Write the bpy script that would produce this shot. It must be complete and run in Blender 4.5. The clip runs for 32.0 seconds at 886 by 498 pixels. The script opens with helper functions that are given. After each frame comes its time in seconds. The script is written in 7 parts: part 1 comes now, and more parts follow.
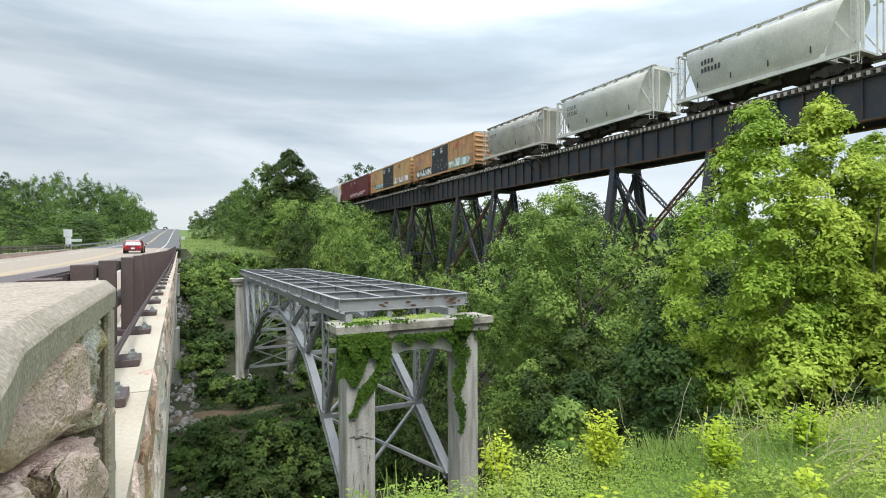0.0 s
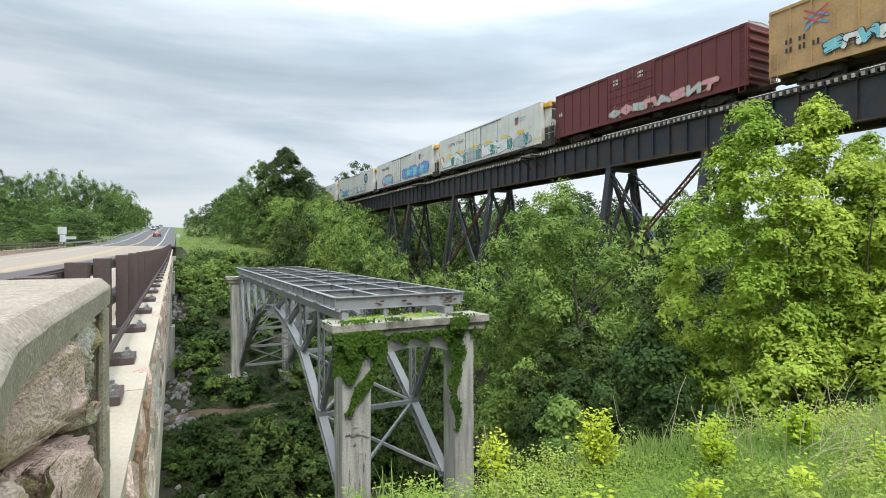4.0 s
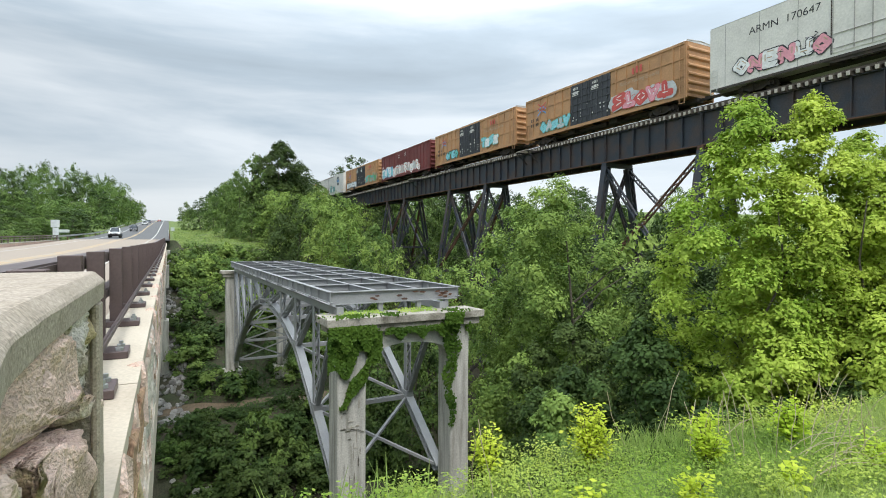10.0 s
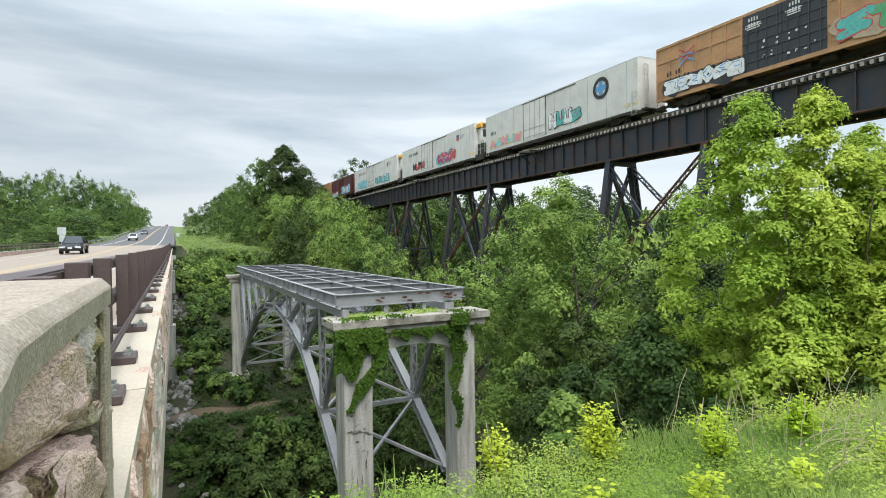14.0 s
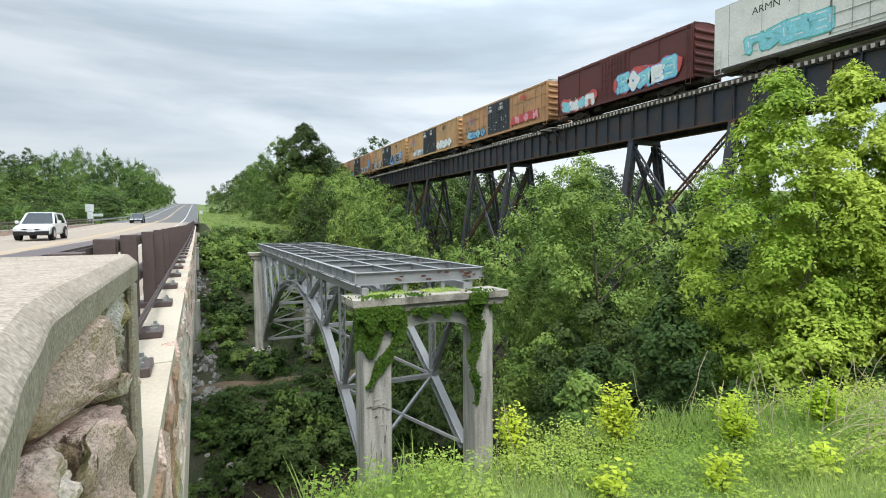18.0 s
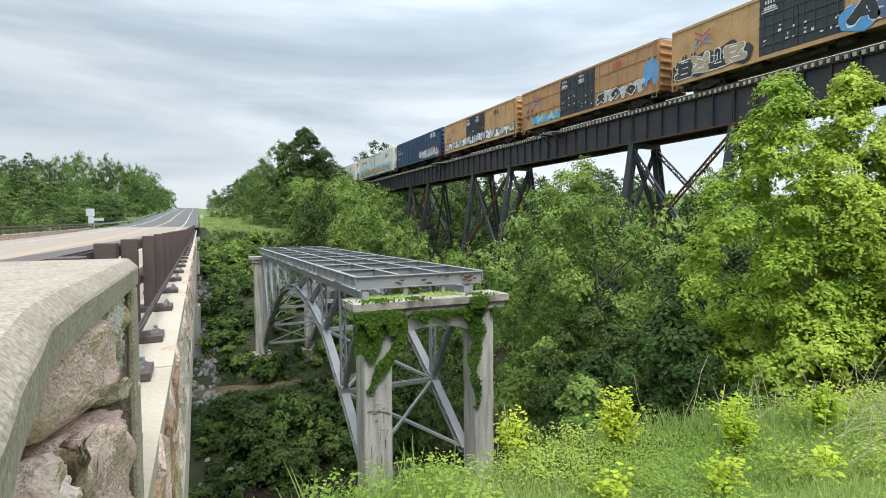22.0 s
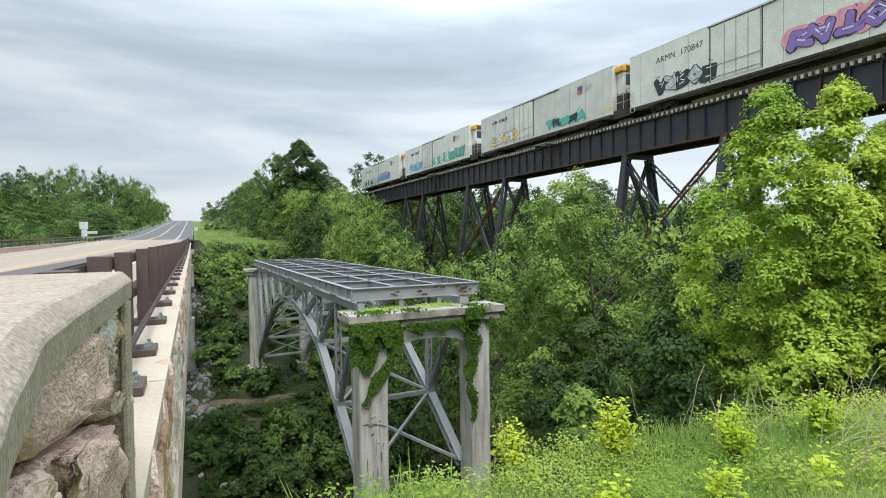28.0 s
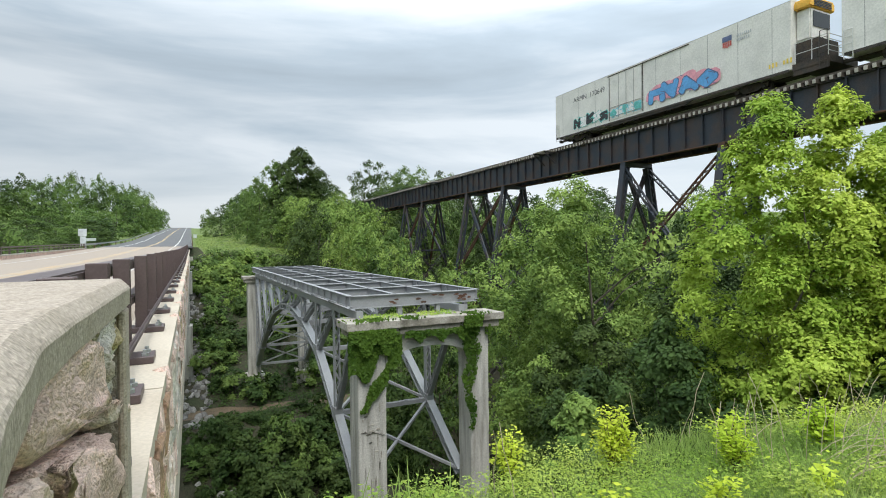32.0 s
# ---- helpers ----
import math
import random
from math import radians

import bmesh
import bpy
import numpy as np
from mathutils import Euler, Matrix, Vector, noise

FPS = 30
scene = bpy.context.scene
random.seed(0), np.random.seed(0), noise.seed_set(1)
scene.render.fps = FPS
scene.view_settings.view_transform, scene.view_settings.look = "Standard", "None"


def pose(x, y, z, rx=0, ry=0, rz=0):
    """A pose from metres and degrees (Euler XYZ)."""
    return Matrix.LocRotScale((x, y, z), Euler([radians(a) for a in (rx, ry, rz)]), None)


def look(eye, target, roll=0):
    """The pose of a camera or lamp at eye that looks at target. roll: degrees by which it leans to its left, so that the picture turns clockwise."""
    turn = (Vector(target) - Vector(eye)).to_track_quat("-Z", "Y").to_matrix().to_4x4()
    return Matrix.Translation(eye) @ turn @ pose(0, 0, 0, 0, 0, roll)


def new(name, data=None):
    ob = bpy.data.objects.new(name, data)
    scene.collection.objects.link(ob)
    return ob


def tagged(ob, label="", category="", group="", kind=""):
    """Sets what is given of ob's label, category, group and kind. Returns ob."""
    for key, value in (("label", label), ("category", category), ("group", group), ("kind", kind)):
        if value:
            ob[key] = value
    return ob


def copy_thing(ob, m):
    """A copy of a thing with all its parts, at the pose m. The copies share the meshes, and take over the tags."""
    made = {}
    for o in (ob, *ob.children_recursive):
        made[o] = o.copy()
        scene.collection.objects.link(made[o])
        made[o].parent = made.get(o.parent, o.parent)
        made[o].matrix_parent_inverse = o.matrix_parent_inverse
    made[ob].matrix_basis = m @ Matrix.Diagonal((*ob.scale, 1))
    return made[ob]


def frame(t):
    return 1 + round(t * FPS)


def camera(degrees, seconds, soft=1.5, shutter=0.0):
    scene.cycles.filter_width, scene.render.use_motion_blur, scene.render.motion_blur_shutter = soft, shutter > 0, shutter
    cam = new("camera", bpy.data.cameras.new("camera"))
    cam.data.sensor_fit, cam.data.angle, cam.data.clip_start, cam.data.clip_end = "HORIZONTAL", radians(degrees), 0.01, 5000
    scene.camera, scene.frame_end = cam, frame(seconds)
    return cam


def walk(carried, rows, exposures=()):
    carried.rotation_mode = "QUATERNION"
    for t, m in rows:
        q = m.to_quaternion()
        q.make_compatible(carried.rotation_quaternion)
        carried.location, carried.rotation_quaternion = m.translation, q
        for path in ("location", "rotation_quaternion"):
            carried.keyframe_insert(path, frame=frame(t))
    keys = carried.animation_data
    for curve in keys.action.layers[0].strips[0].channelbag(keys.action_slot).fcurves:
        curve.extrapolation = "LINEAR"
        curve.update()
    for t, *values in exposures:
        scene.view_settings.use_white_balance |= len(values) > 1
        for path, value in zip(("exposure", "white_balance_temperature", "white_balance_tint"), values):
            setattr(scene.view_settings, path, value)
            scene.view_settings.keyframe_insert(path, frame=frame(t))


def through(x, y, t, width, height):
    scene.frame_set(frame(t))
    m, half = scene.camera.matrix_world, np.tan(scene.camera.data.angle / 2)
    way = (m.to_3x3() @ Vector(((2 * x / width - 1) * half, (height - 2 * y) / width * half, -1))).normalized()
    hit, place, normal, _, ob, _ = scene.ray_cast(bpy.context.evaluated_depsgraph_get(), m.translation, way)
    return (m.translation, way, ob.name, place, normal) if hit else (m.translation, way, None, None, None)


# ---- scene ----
# ---- camera: hand-held on the bank, eye level at z = 0 ----
cam = camera(80.57, 32.0, soft=1.0)


def hold(yaw, tilt, roll):
    """The pose of the hand-held camera: degrees of turn to the left, upward tilt and roll."""
    return pose(0, 0, 0, 90 + tilt, 0, yaw) @ pose(0, 0, 0, 0, 0, roll)


HOLD = [
    (0.0, -26.805, -0.155, -0.254), (0.5, -26.839, -0.182, -0.232), (1.0, -26.880, -0.234, -0.224), (1.5, -26.912, -0.258, -0.185),
    (2.0, -26.969, -0.269, -0.192), (2.5, -27.047, -0.276, -0.198), (3.0, -27.124, -0.300, -0.127), (3.5, -27.173, -0.337, -0.106),
    (5.5, -27.348, -0.238, -0.112), (6.0, -27.381, -0.249, -0.111), (6.5, -27.424, -0.272, -0.056), (7.0, -27.429, -0.339, -0.064),
    (7.5, -27.399, -0.426, -0.087), (8.0, -27.361, -0.541, -0.076), (8.5, -27.336, -0.691, -0.088), (9.0, -27.387, -0.802, -0.001),
    (9.5, -27.523, -0.872, 0.094), (10.0, -27.718, -0.867, 0.174), (10.5, -27.863, -0.827, 0.191), (11.0, -27.911, -0.800, 0.116),
    (11.5, -27.844, -0.768, -0.076), (12.0, -27.756, -0.748, -0.342), (12.5, -27.679, -0.708, -0.602), (13.0, -27.589, -0.669, -0.776),
    (13.5, -27.461, -0.652, -0.818), (14.0, -27.234, -0.747, -0.749), (14.5, -26.876, -1.003, -0.665), (16.5, -25.266, -2.783, -0.435),
    (17.0, -25.187, -2.941, -0.442), (17.5, -25.150, -3.025, -0.404), (18.0, -25.124, -3.002, -0.361), (18.5, -25.105, -2.933, -0.397),
    (19.0, -25.128, -2.822, -0.353), (19.5, -25.139, -2.709, -0.336), (20.0, -25.124, -2.644, -0.323), (20.5, -25.086, -2.587, -0.344),
    (21.0, -25.080, -2.564, -0.377), (21.5, -25.079, -2.569, -0.404), (22.0, -25.078, -2.578, -0.437), (22.5, -25.078, -2.567, -0.441),
    (23.0, -25.079, -2.475, -0.442), (23.5, -25.085, -2.301, -0.463), (24.0, -25.099, -2.104, -0.518), (24.5, -25.161, -1.903, -0.592),
    (25.0, -25.236, -1.743, -0.703), (25.5, -25.327, -1.632, -0.723), (27.5, -25.642, -1.467, -0.785), (28.0, -25.600, -1.359, -0.762),
    (28.5, -25.562, -1.261, -0.755), (29.0, -25.519, -1.198, -0.802), (29.5, -25.506, -1.157, -0.825), (30.0, -25.535, -1.096, -0.787),
    (30.5, -25.571, -0.981, -0.760), (31.0, -25.619, -0.822, -0.765), (31.5, -25.664, -0.665, -0.732), (32.0, -25.726, -0.544, -0.687),
]
# the camera meters a little darker where it tilts up to the sky
walk(cam, [(t, hold(a, b, c)) for t, a, b, c in HOLD], ((0, -0.05), (6, -0.07), (9, -0.05), (13, -0.03), (17, 0.0), (23, -0.02), (25.5, -0.03), (28, -0.06), (32, -0.12)))

# ---- world and light: an overcast afternoon ----
world = bpy.data.worlds.new("sky")
scene.world = world
world.use_nodes = True
SUN_EL, SUN_AZ = radians(60), radians(190)


def sky_nodes():
    nt = world.node_tree
    nt.nodes.clear()
    n = nt.nodes.new
    out, bg = n("ShaderNodeOutputWorld"), n("ShaderNodeBackground")
    sky = n("ShaderNodeTexSky")
    sky.sky_type, sky.sun_disc, sky.sun_elevation, sky.sun_rotation = "NISHITA", False, SUN_EL, SUN_AZ
    sky.dust_density, sky.air_density = 3.0, 1.0
    co, mp = n("ShaderNodeTexCoord"), n("ShaderNodeMapping")
    mp.inputs["Scale"].default_value = (0.85, 0.85, 4.6)
    mp.inputs["Rotation"].default_value = (0.15, 0.1, 0.35)
    big, small = n("ShaderNodeTexNoise"), n("ShaderNodeTexNoise")
    big.inputs["Scale"].default_value, big.inputs["Detail"].default_value, big.inputs["Roughness"].default_value = 1.6, 6.0, 0.52
    big.inputs["Distortion"].default_value = 0.5
    small.inputs["Scale"].default_value, small.inputs["Detail"].default_value = 5.0, 5.0
    add = n("ShaderNodeMath")
    add.operation, add.inputs[1].default_value = "MULTIPLY_ADD", 0.22
    ramp = n("ShaderNodeValToRGB")
    e = ramp.color_ramp.elements
    e[0].position, e[0].color = 0.36, (0.46, 0.55, 0.63, 1)
    e[1].position, e[1].color = 0.74, (0.88, 0.96, 1.03, 1)
    m = e.new(0.54)
    m.color = (0.58, 0.69, 0.79, 1)
    sep, hor = n("ShaderNodeSeparateXYZ"), n("ShaderNodeMapRange")
    hor.inputs["From Min"].default_value, hor.inputs["From Max"].default_value = 0.0, 0.16
    hor.inputs["To Min"].default_value, hor.inputs["To Max"].default_value = 0.9, 0.0
    light = n("ShaderNodeMix")
    light.data_type = "RGBA"
    light.inputs["B"].default_value = (0.93, 0.98, 1.0, 1)
    mix = n("ShaderNodeMix")
    mix.data_type = "RGBA"
    mix.inputs["Factor"].default_value = 0.94
    dim = n("ShaderNodeMix")
    dim.data_type, dim.blend_type = "RGBA", "MULTIPLY"
    dim.inputs["Factor"].default_value = 1.0
    dim.inputs["B"].default_value = (0.1, 0.1, 0.1, 1)
    L = nt.links.new
    L(co.outputs["Generated"], mp.inputs["Vector"])
    L(mp.outputs["Vector"], big.inputs["Vector"])
    L(mp.outputs["Vector"], small.inputs["Vector"])
    L(small.outputs["Fac"], add.inputs[0])
    L(big.outputs["Fac"], add.inputs[2])
    L(add.outputs[0], ramp.inputs["Fac"])
    L(co.outputs["Generated"], sep.inputs[0])
    L(sep.outputs["Z"], hor.inputs["Value"])
    L(hor.outputs["Result"], light.inputs["Factor"])
    L(ramp.outputs["Color"], light.inputs["A"])
    L(sky.outputs["Color"], dim.inputs["A"])
    L(dim.outputs["Result"], mix.inputs["A"])
    # the cloud thins towards the east
    east, side = n("ShaderNodeMapRange"), n("ShaderNodeMix")
    east.inputs["From Min"].default_value, east.inputs["From Max"].default_value = -0.2, 1.0
    east.inputs["To Min"].default_value, east.inputs["To Max"].default_value = 0.88, 1.2
    side.data_type, side.blend_type = "RGBA", "MULTIPLY"
    side.inputs["Factor"].default_value = 1.0
    L(sep.outputs["X"], east.inputs["Value"])
    L(light.outputs["Result"], side.inputs["A"])
    L(east.outputs["Result"], side.inputs["B"])
    L(side.outputs["Result"], mix.inputs["B"])
    L(mix.outputs["Result"], bg.inputs["Color"])
    # an overcast sky is brightest overhead
    up = n("ShaderNodeMapRange")
    up.inputs["From Min"].default_value, up.inputs["From Max"].default_value = 0.30, 1.0
    up.inputs["To Min"].default_value, up.inputs["To Max"].default_value = 1.0, 3.3
    L(sep.outputs["Z"], up.inputs["Value"])
    L(up.outputs["Result"], bg.inputs["Strength"])
    L(bg.outputs["Background"], out.inputs["Surface"])


sky_nodes()
sun = new("sun", bpy.data.lights.new("sun", "SUN"))
sun.data.energy, sun.data.angle, sun.data.color = 2.7, radians(30), (1.0, 0.985, 0.95)
sun.matrix_world = look((0, 0, 0), (-math.sin(SUN_AZ) * math.cos(SUN_EL), -math.cos(SUN_AZ) * math.cos(SUN_EL), -math.sin(SUN_EL)))
scene.view_settings.exposure = 0.0

# ---- materials ----
def material(name, colour, rough=0.7, metal=0.0, vary=0.25, scale=3.0, fine=40.0, bump=0.3, stain=None, stain_amount=0.4, island=0.0, per_object=0.0, spec=0.4, dist=0.02, streak=1.0):
    """A surface with two scales of variation: broad stains and fine grain, and a relief from both."""
    mat = bpy.data.materials.new(name)
    mat.use_nodes = True
    nt = mat.node_tree
    n, L = nt.nodes.new, nt.links.new
    b = nt.nodes["Principled BSDF"]
    b.inputs["Roughness"].default_value, b.inputs["Metallic"].default_value = rough, metal
    b.inputs["Specular IOR Level"].default_value = spec
    co = n("ShaderNodeTexCoord")
    big, small = n("ShaderNodeTexNoise"), n("ShaderNodeTexNoise")
    big.inputs["Scale"].default_value, big.inputs["Detail"].default_value = scale, 5.0
    small.inputs["Scale"].default_value, small.inputs["Detail"].default_value = fine, 4.0
    mp = n("ShaderNodeMapping")
    mp.inputs["Scale"].default_value = (1, 1, streak)
    L(co.outputs["Object"], mp.inputs["Vector"])
    L(mp.outputs["Vector"], big.inputs["Vector"])
    L(co.outputs["Object"], small.inputs["Vector"])
    if stain is None:
        stain = tuple(c * 0.55 for c in colour)
    rng = n("ShaderNodeMapRange")
    rng.inputs["From Min"].default_value, rng.inputs["From Max"].default_value = 0.42, 0.68
    rng.inputs["To Max"].default_value = stain_amount
    L(big.outputs["Fac"], rng.inputs["Value"])
    mix = n("ShaderNodeMix")
    mix.data_type = "RGBA"
    mix.inputs["A"].default_value, mix.inputs["B"].default_value = (*colour, 1), (*stain, 1)
    L(rng.outputs["Result"], mix.inputs["Factor"])
    hsv = n("ShaderNodeHueSaturation")
    L(mix.outputs["Result"], hsv.inputs["Color"])
    val = n("ShaderNodeMapRange")
    val.inputs["From Min"].default_value, val.inputs["From Max"].default_value = 0.3, 0.7
    val.inputs["To Min"].default_value, val.inputs["To Max"].default_value = 1 - vary, 1 + vary
    L(small.outputs["Fac"], val.inputs["Value"])
    last = val.outputs["Result"]
    for amount, kind, socket in ((island, "ShaderNodeNewGeometry", "Random Per Island"), (per_object, "ShaderNodeObjectInfo", "Random")):
        if amount:
            src, r, mul = n(kind), n("ShaderNodeMapRange"), n("ShaderNodeMath")
            r.inputs["To Min"].default_value, r.inputs["To Max"].default_value = 1 - amount, 1 + amount
            L(src.outputs[socket], r.inputs["Value"])
            mul.operation = "MULTIPLY"
            L(last, mul.inputs[0])
            L(r.outputs["Result"], mul.inputs[1])
            last = mul.outputs[0]
    L(last, hsv.inputs["Value"])
    L(hsv.outputs["Color"], b.inputs["Base Color"])
    if bump:
        add, bp = n("ShaderNodeMath"), n("ShaderNodeBump")
        add.operation = "ADD"
        L(big.outputs["Fac"], add.inputs[0])
        L(small.outputs["Fac"], add.inputs[1])
        bp.inputs["Strength"].default_value, bp.inputs["Distance"].default_value = bump, dist
        L(add.outputs[0], bp.inputs["Height"])
        L(bp.outputs["Normal"], b.inputs["Normal"])
    return mat


def leaf_material(name, colour, young, through=0.35, hue=0.02):
    """Leaves: a mix of two greens leaf by leaf and clump by clump, with light passing through."""
    mat = bpy.data.materials.new(name)
    mat.use_nodes = True
    nt = mat.node_tree
    n, L = nt.nodes.new, nt.links.new
    b, out = nt.nodes["Principled BSDF"], nt.nodes["Material Output"]
    b.inputs["Roughness"].default_value, b.inputs["Specular IOR Level"].default_value = 0.6, 0.14
    geo, co, big = n("ShaderNodeNewGeometry"), n("ShaderNodeTexCoord"), n("ShaderNodeTexNoise")
    big.inputs["Scale"].default_value, big.inputs["Detail"].default_value = 0.45, 3.0
    L(geo.outputs["Position"], big.inputs["Vector"])
    add = n("ShaderNodeMath")
    add.operation, add.inputs[1].default_value = "MULTIPLY_ADD", 0.22
    L(geo.outputs["Random Per Island"], add.inputs[0])
    L(big.outputs["Fac"], add.inputs[2])
    rng = n("ShaderNodeMapRange")
    rng.inputs["From Min"].default_value, rng.inputs["From Max"].default_value = 0.40, 0.84
    L(add.outputs[0], rng.inputs["Value"])
    mix, hsv, info, hr = n("ShaderNodeMix"), n("ShaderNodeHueSaturation"), n("ShaderNodeObjectInfo"), n("ShaderNodeMapRange")
    mix.data_type = "RGBA"
    mix.inputs["A"].default_value, mix.inputs["B"].default_value = (*colour, 1), (*young, 1)
    L(rng.outputs["Result"], mix.inputs["Factor"])
    hr.inputs["To Min"].default_value, hr.inputs["To Max"].default_value = 0.5 - hue, 0.5 + hue
    L(info.outputs["Random"], hr.inputs["Value"])
    L(hr.outputs["Result"], hsv.inputs["Hue"])
    L(mix.outputs["Result"], hsv.inputs["Color"])
    L(hsv.outputs["Color"], b.inputs["Base Color"])
    tr, ms = n("ShaderNodeBsdfTranslucent"), n("ShaderNodeMixShader")
    L(hsv.outputs["Color"], tr.inputs["Color"])
    ms.inputs[0].default_value = through
    L(b.outputs[0], ms.inputs[1])
    L(tr.outputs[0], ms.inputs[2])
    L(ms.outputs[0], out.inputs["Surface"])
    return mat


M = {}
M["concrete"] = material("weathered_concrete", (0.46, 0.42, 0.35), 0.9, vary=0.22, scale=2.5, fine=60, bump=0.5, stain=(0.24, 0.22, 0.18), stain_amount=0.7, dist=0.01)
M["deck"] = material("bridge_deck_concrete", (0.335, 0.275, 0.218), 0.9, vary=0.12, scale=0.6, fine=30, bump=0.2, stain=(0.32, 0.275, 0.235), stain_amount=0.5)
M["pier"] = material("grey_pier_concrete", (0.53, 0.51, 0.46), 0.9, vary=0.18, scale=3.4, fine=18, bump=0.5, stain=(0.24, 0.225, 0.19), stain_amount=0.85, streak=0.1, dist=0.03)
M["asphalt"] = material("asphalt", (0.13, 0.13, 0.13), 0.9, vary=0.2, scale=0.4, fine=60, bump=0.2, stain=(0.09, 0.09, 0.09))
M["brown_steel"] = material("brown_painted_steel", (0.105, 0.075, 0.072), 0.45, vary=0.1, scale=2, fine=50, bump=0.05, stain=(0.07, 0.05, 0.05))
M["grey_steel"] = material("grey_painted_steel", (0.305, 0.31, 0.312), 0.5, vary=0.12, scale=1.4, fine=30, bump=0.15, stain=(0.25, 0.25, 0.265), stain_amount=0.5)
M["black_steel"] = material("black_painted_steel", (0.028, 0.035, 0.047), 0.5, vary=0.25, scale=0.8, fine=20, bump=0.15, stain=(0.075, 0.045, 0.03), stain_amount=0.7)
M["rust"] = material("rusty_steel", (0.13, 0.065, 0.04), 0.85, vary=0.3, scale=1.5, fine=30, bump=0.3, stain=(0.05, 0.035, 0.03), stain_amount=0.8)
M["tie"] = material("weathered_ties", (0.42, 0.39, 0.34), 0.9, vary=0.3, scale=3, fine=40, bump=0.4, per_object=0.2)
M["soil"] = material("soil_and_litter", (0.085, 0.075, 0.05), 0.95, vary=0.4, scale=0.5, fine=9, bump=0.6, stain=(0.05, 0.045, 0.03), stain_amount=0.9)
M["turf"] = material("grassy_ground", (0.13, 0.19, 0.045), 0.95, vary=0.35, scale=0.25, fine=7, bump=0.6, stain=(0.09, 0.10, 0.035), stain_amount=0.8)
M["leaf_bright"] = leaf_material("bright_young_leaves", (0.22, 0.345, 0.04), (0.54, 0.65, 0.11), 0.34, 0.006)
M["leaf_fresh"] = leaf_material("fresh_pale_leaves", (0.108, 0.188, 0.041), (0.315, 0.42, 0.097), 0.28, 0.006)
M["leaf_mid"] = leaf_material("fresh_leaves", (0.064, 0.118, 0.029), (0.19, 0.28, 0.068), 0.24, 0.008)
# dark foliage; base colour also lowered to stand in for understory shade
M["leaf_dark"] = leaf_material("dark_and_shaded_leaves", (0.028, 0.054, 0.015), (0.086, 0.136, 0.034), 0.2, 0.012)
M["grass"] = leaf_material("grass_blades", (0.25, 0.36, 0.085), (0.52, 0.59, 0.21), 0.45)
M["bark"] = material("bark", (0.10, 0.085, 0.065), 0.95, vary=0.35, scale=3, fine=25, bump=0.7)

# ---- building tools ----
def box(bm, x0, x1, y0, y1, z0, z1):
    v = [bm.verts.new(p) for p in ((x0, y0, z0), (x1, y0, z0), (x1, y1, z0), (x0, y1, z0), (x0, y0, z1), (x1, y0, z1), (x1, y1, z1), (x0, y1, z1))]
    for f in ((0, 3, 2, 1), (4, 5, 6, 7), (0, 1, 5, 4), (1, 2, 6, 5), (2, 3, 7, 6), (3, 0, 4, 7)):
        bm.faces.new([v[i] for i in f])
    return v


def beam(bm, a, b, w, h, up=(0, 0, 1)):
    """A straight bar of section w x h from a to b."""
    a, b = Vector(a), Vector(b)
    d = (b - a).normalized()
    s = d.cross(Vector(up))
    if s.length < 1e-4:
        s = d.cross(Vector((1, 0, 0)))
    s.normalize()
    u = s.cross(d)
    v = [bm.verts.new(p + s * i * w / 2 + u * j * h / 2) for p in (a, b) for i, j in ((-1, -1), (1, -1), (1, 1), (-1, 1))]
    for f in ((3, 2, 1, 0), (4, 5, 6, 7), (0, 1, 5, 4), (1, 2, 6, 5), (2, 3, 7, 6), (3, 0, 4, 7)):
        bm.faces.new([v[i] for i in f])


def ibeam(bm, a, b, w, h, t=0.03, up=(0, 0, 1)):
    """An I-section: two flanges and a web."""
    a, b = Vector(a), Vector(b)
    d = (b - a).normalized()
    s = d.cross(Vector(up))
    if s.length < 1e-4:
        s = d.cross(Vector((1, 0, 0)))
    s.normalize()
    u = s.cross(d)
    beam(bm, a + u * (h / 2 - t / 2), b + u * (h / 2 - t / 2), w, t, up)
    beam(bm, a - u * (h / 2 - t / 2), b - u * (h / 2 - t / 2), w, t, up)
    beam(bm, a, b, t, h - 2 * t, up)


def laced(bm, a, b, w, h, up=(0, 0, 1), step=0.6):
    """A built-up member: two channels joined by zigzag lacing on both open sides."""
    a, b = Vector(a), Vector(b)
    d = (b - a).normalized()
    s = d.cross(Vector(up))
    if s.length < 1e-4:
        s = d.cross(Vector((1, 0, 0)))
    s.normalize()
    u = s.cross(d)
    for i in (-1, 1):
        beam(bm, a + s * i * w / 2, b + s * i * w / 2, w * 0.22, h, up)
    length = (b - a).length
    k = max(2, int(length / step))
    for j in (-1, 1):
        for n in range(k):
            p, q = a + d * length * n / k, a + d * length * (n + 1) / k
            i = 1 if n % 2 else -1
            beam(bm, p + s * i * w / 2 + u * j * h * 0.45, q - s * i * w / 2 + u * j * h * 0.45, 0.06, 0.015, u)


def tube(bm, a, b, r0, r1=None, n=8, cap=True):
    a, b = Vector(a), Vector(b)
    r1 = r0 if r1 is None else r1
    d = (b - a).normalized()
    s = d.orthogonal().normalized()
    u = d.cross(s)
    ring = [[bm.verts.new(p + (s * math.cos(2 * math.pi * i / n) + u * math.sin(2 * math.pi * i / n)) * r) for i in range(n)] for p, r in ((a, r0), (b, r1))]
    for i in range(n):
        bm.faces.new((ring[0][i], ring[0][(i + 1) % n], ring[1][(i + 1) % n], ring[1][i]))
    if cap:
        bm.faces.new(ring[0][::-1])
        bm.faces.new(ring[1])


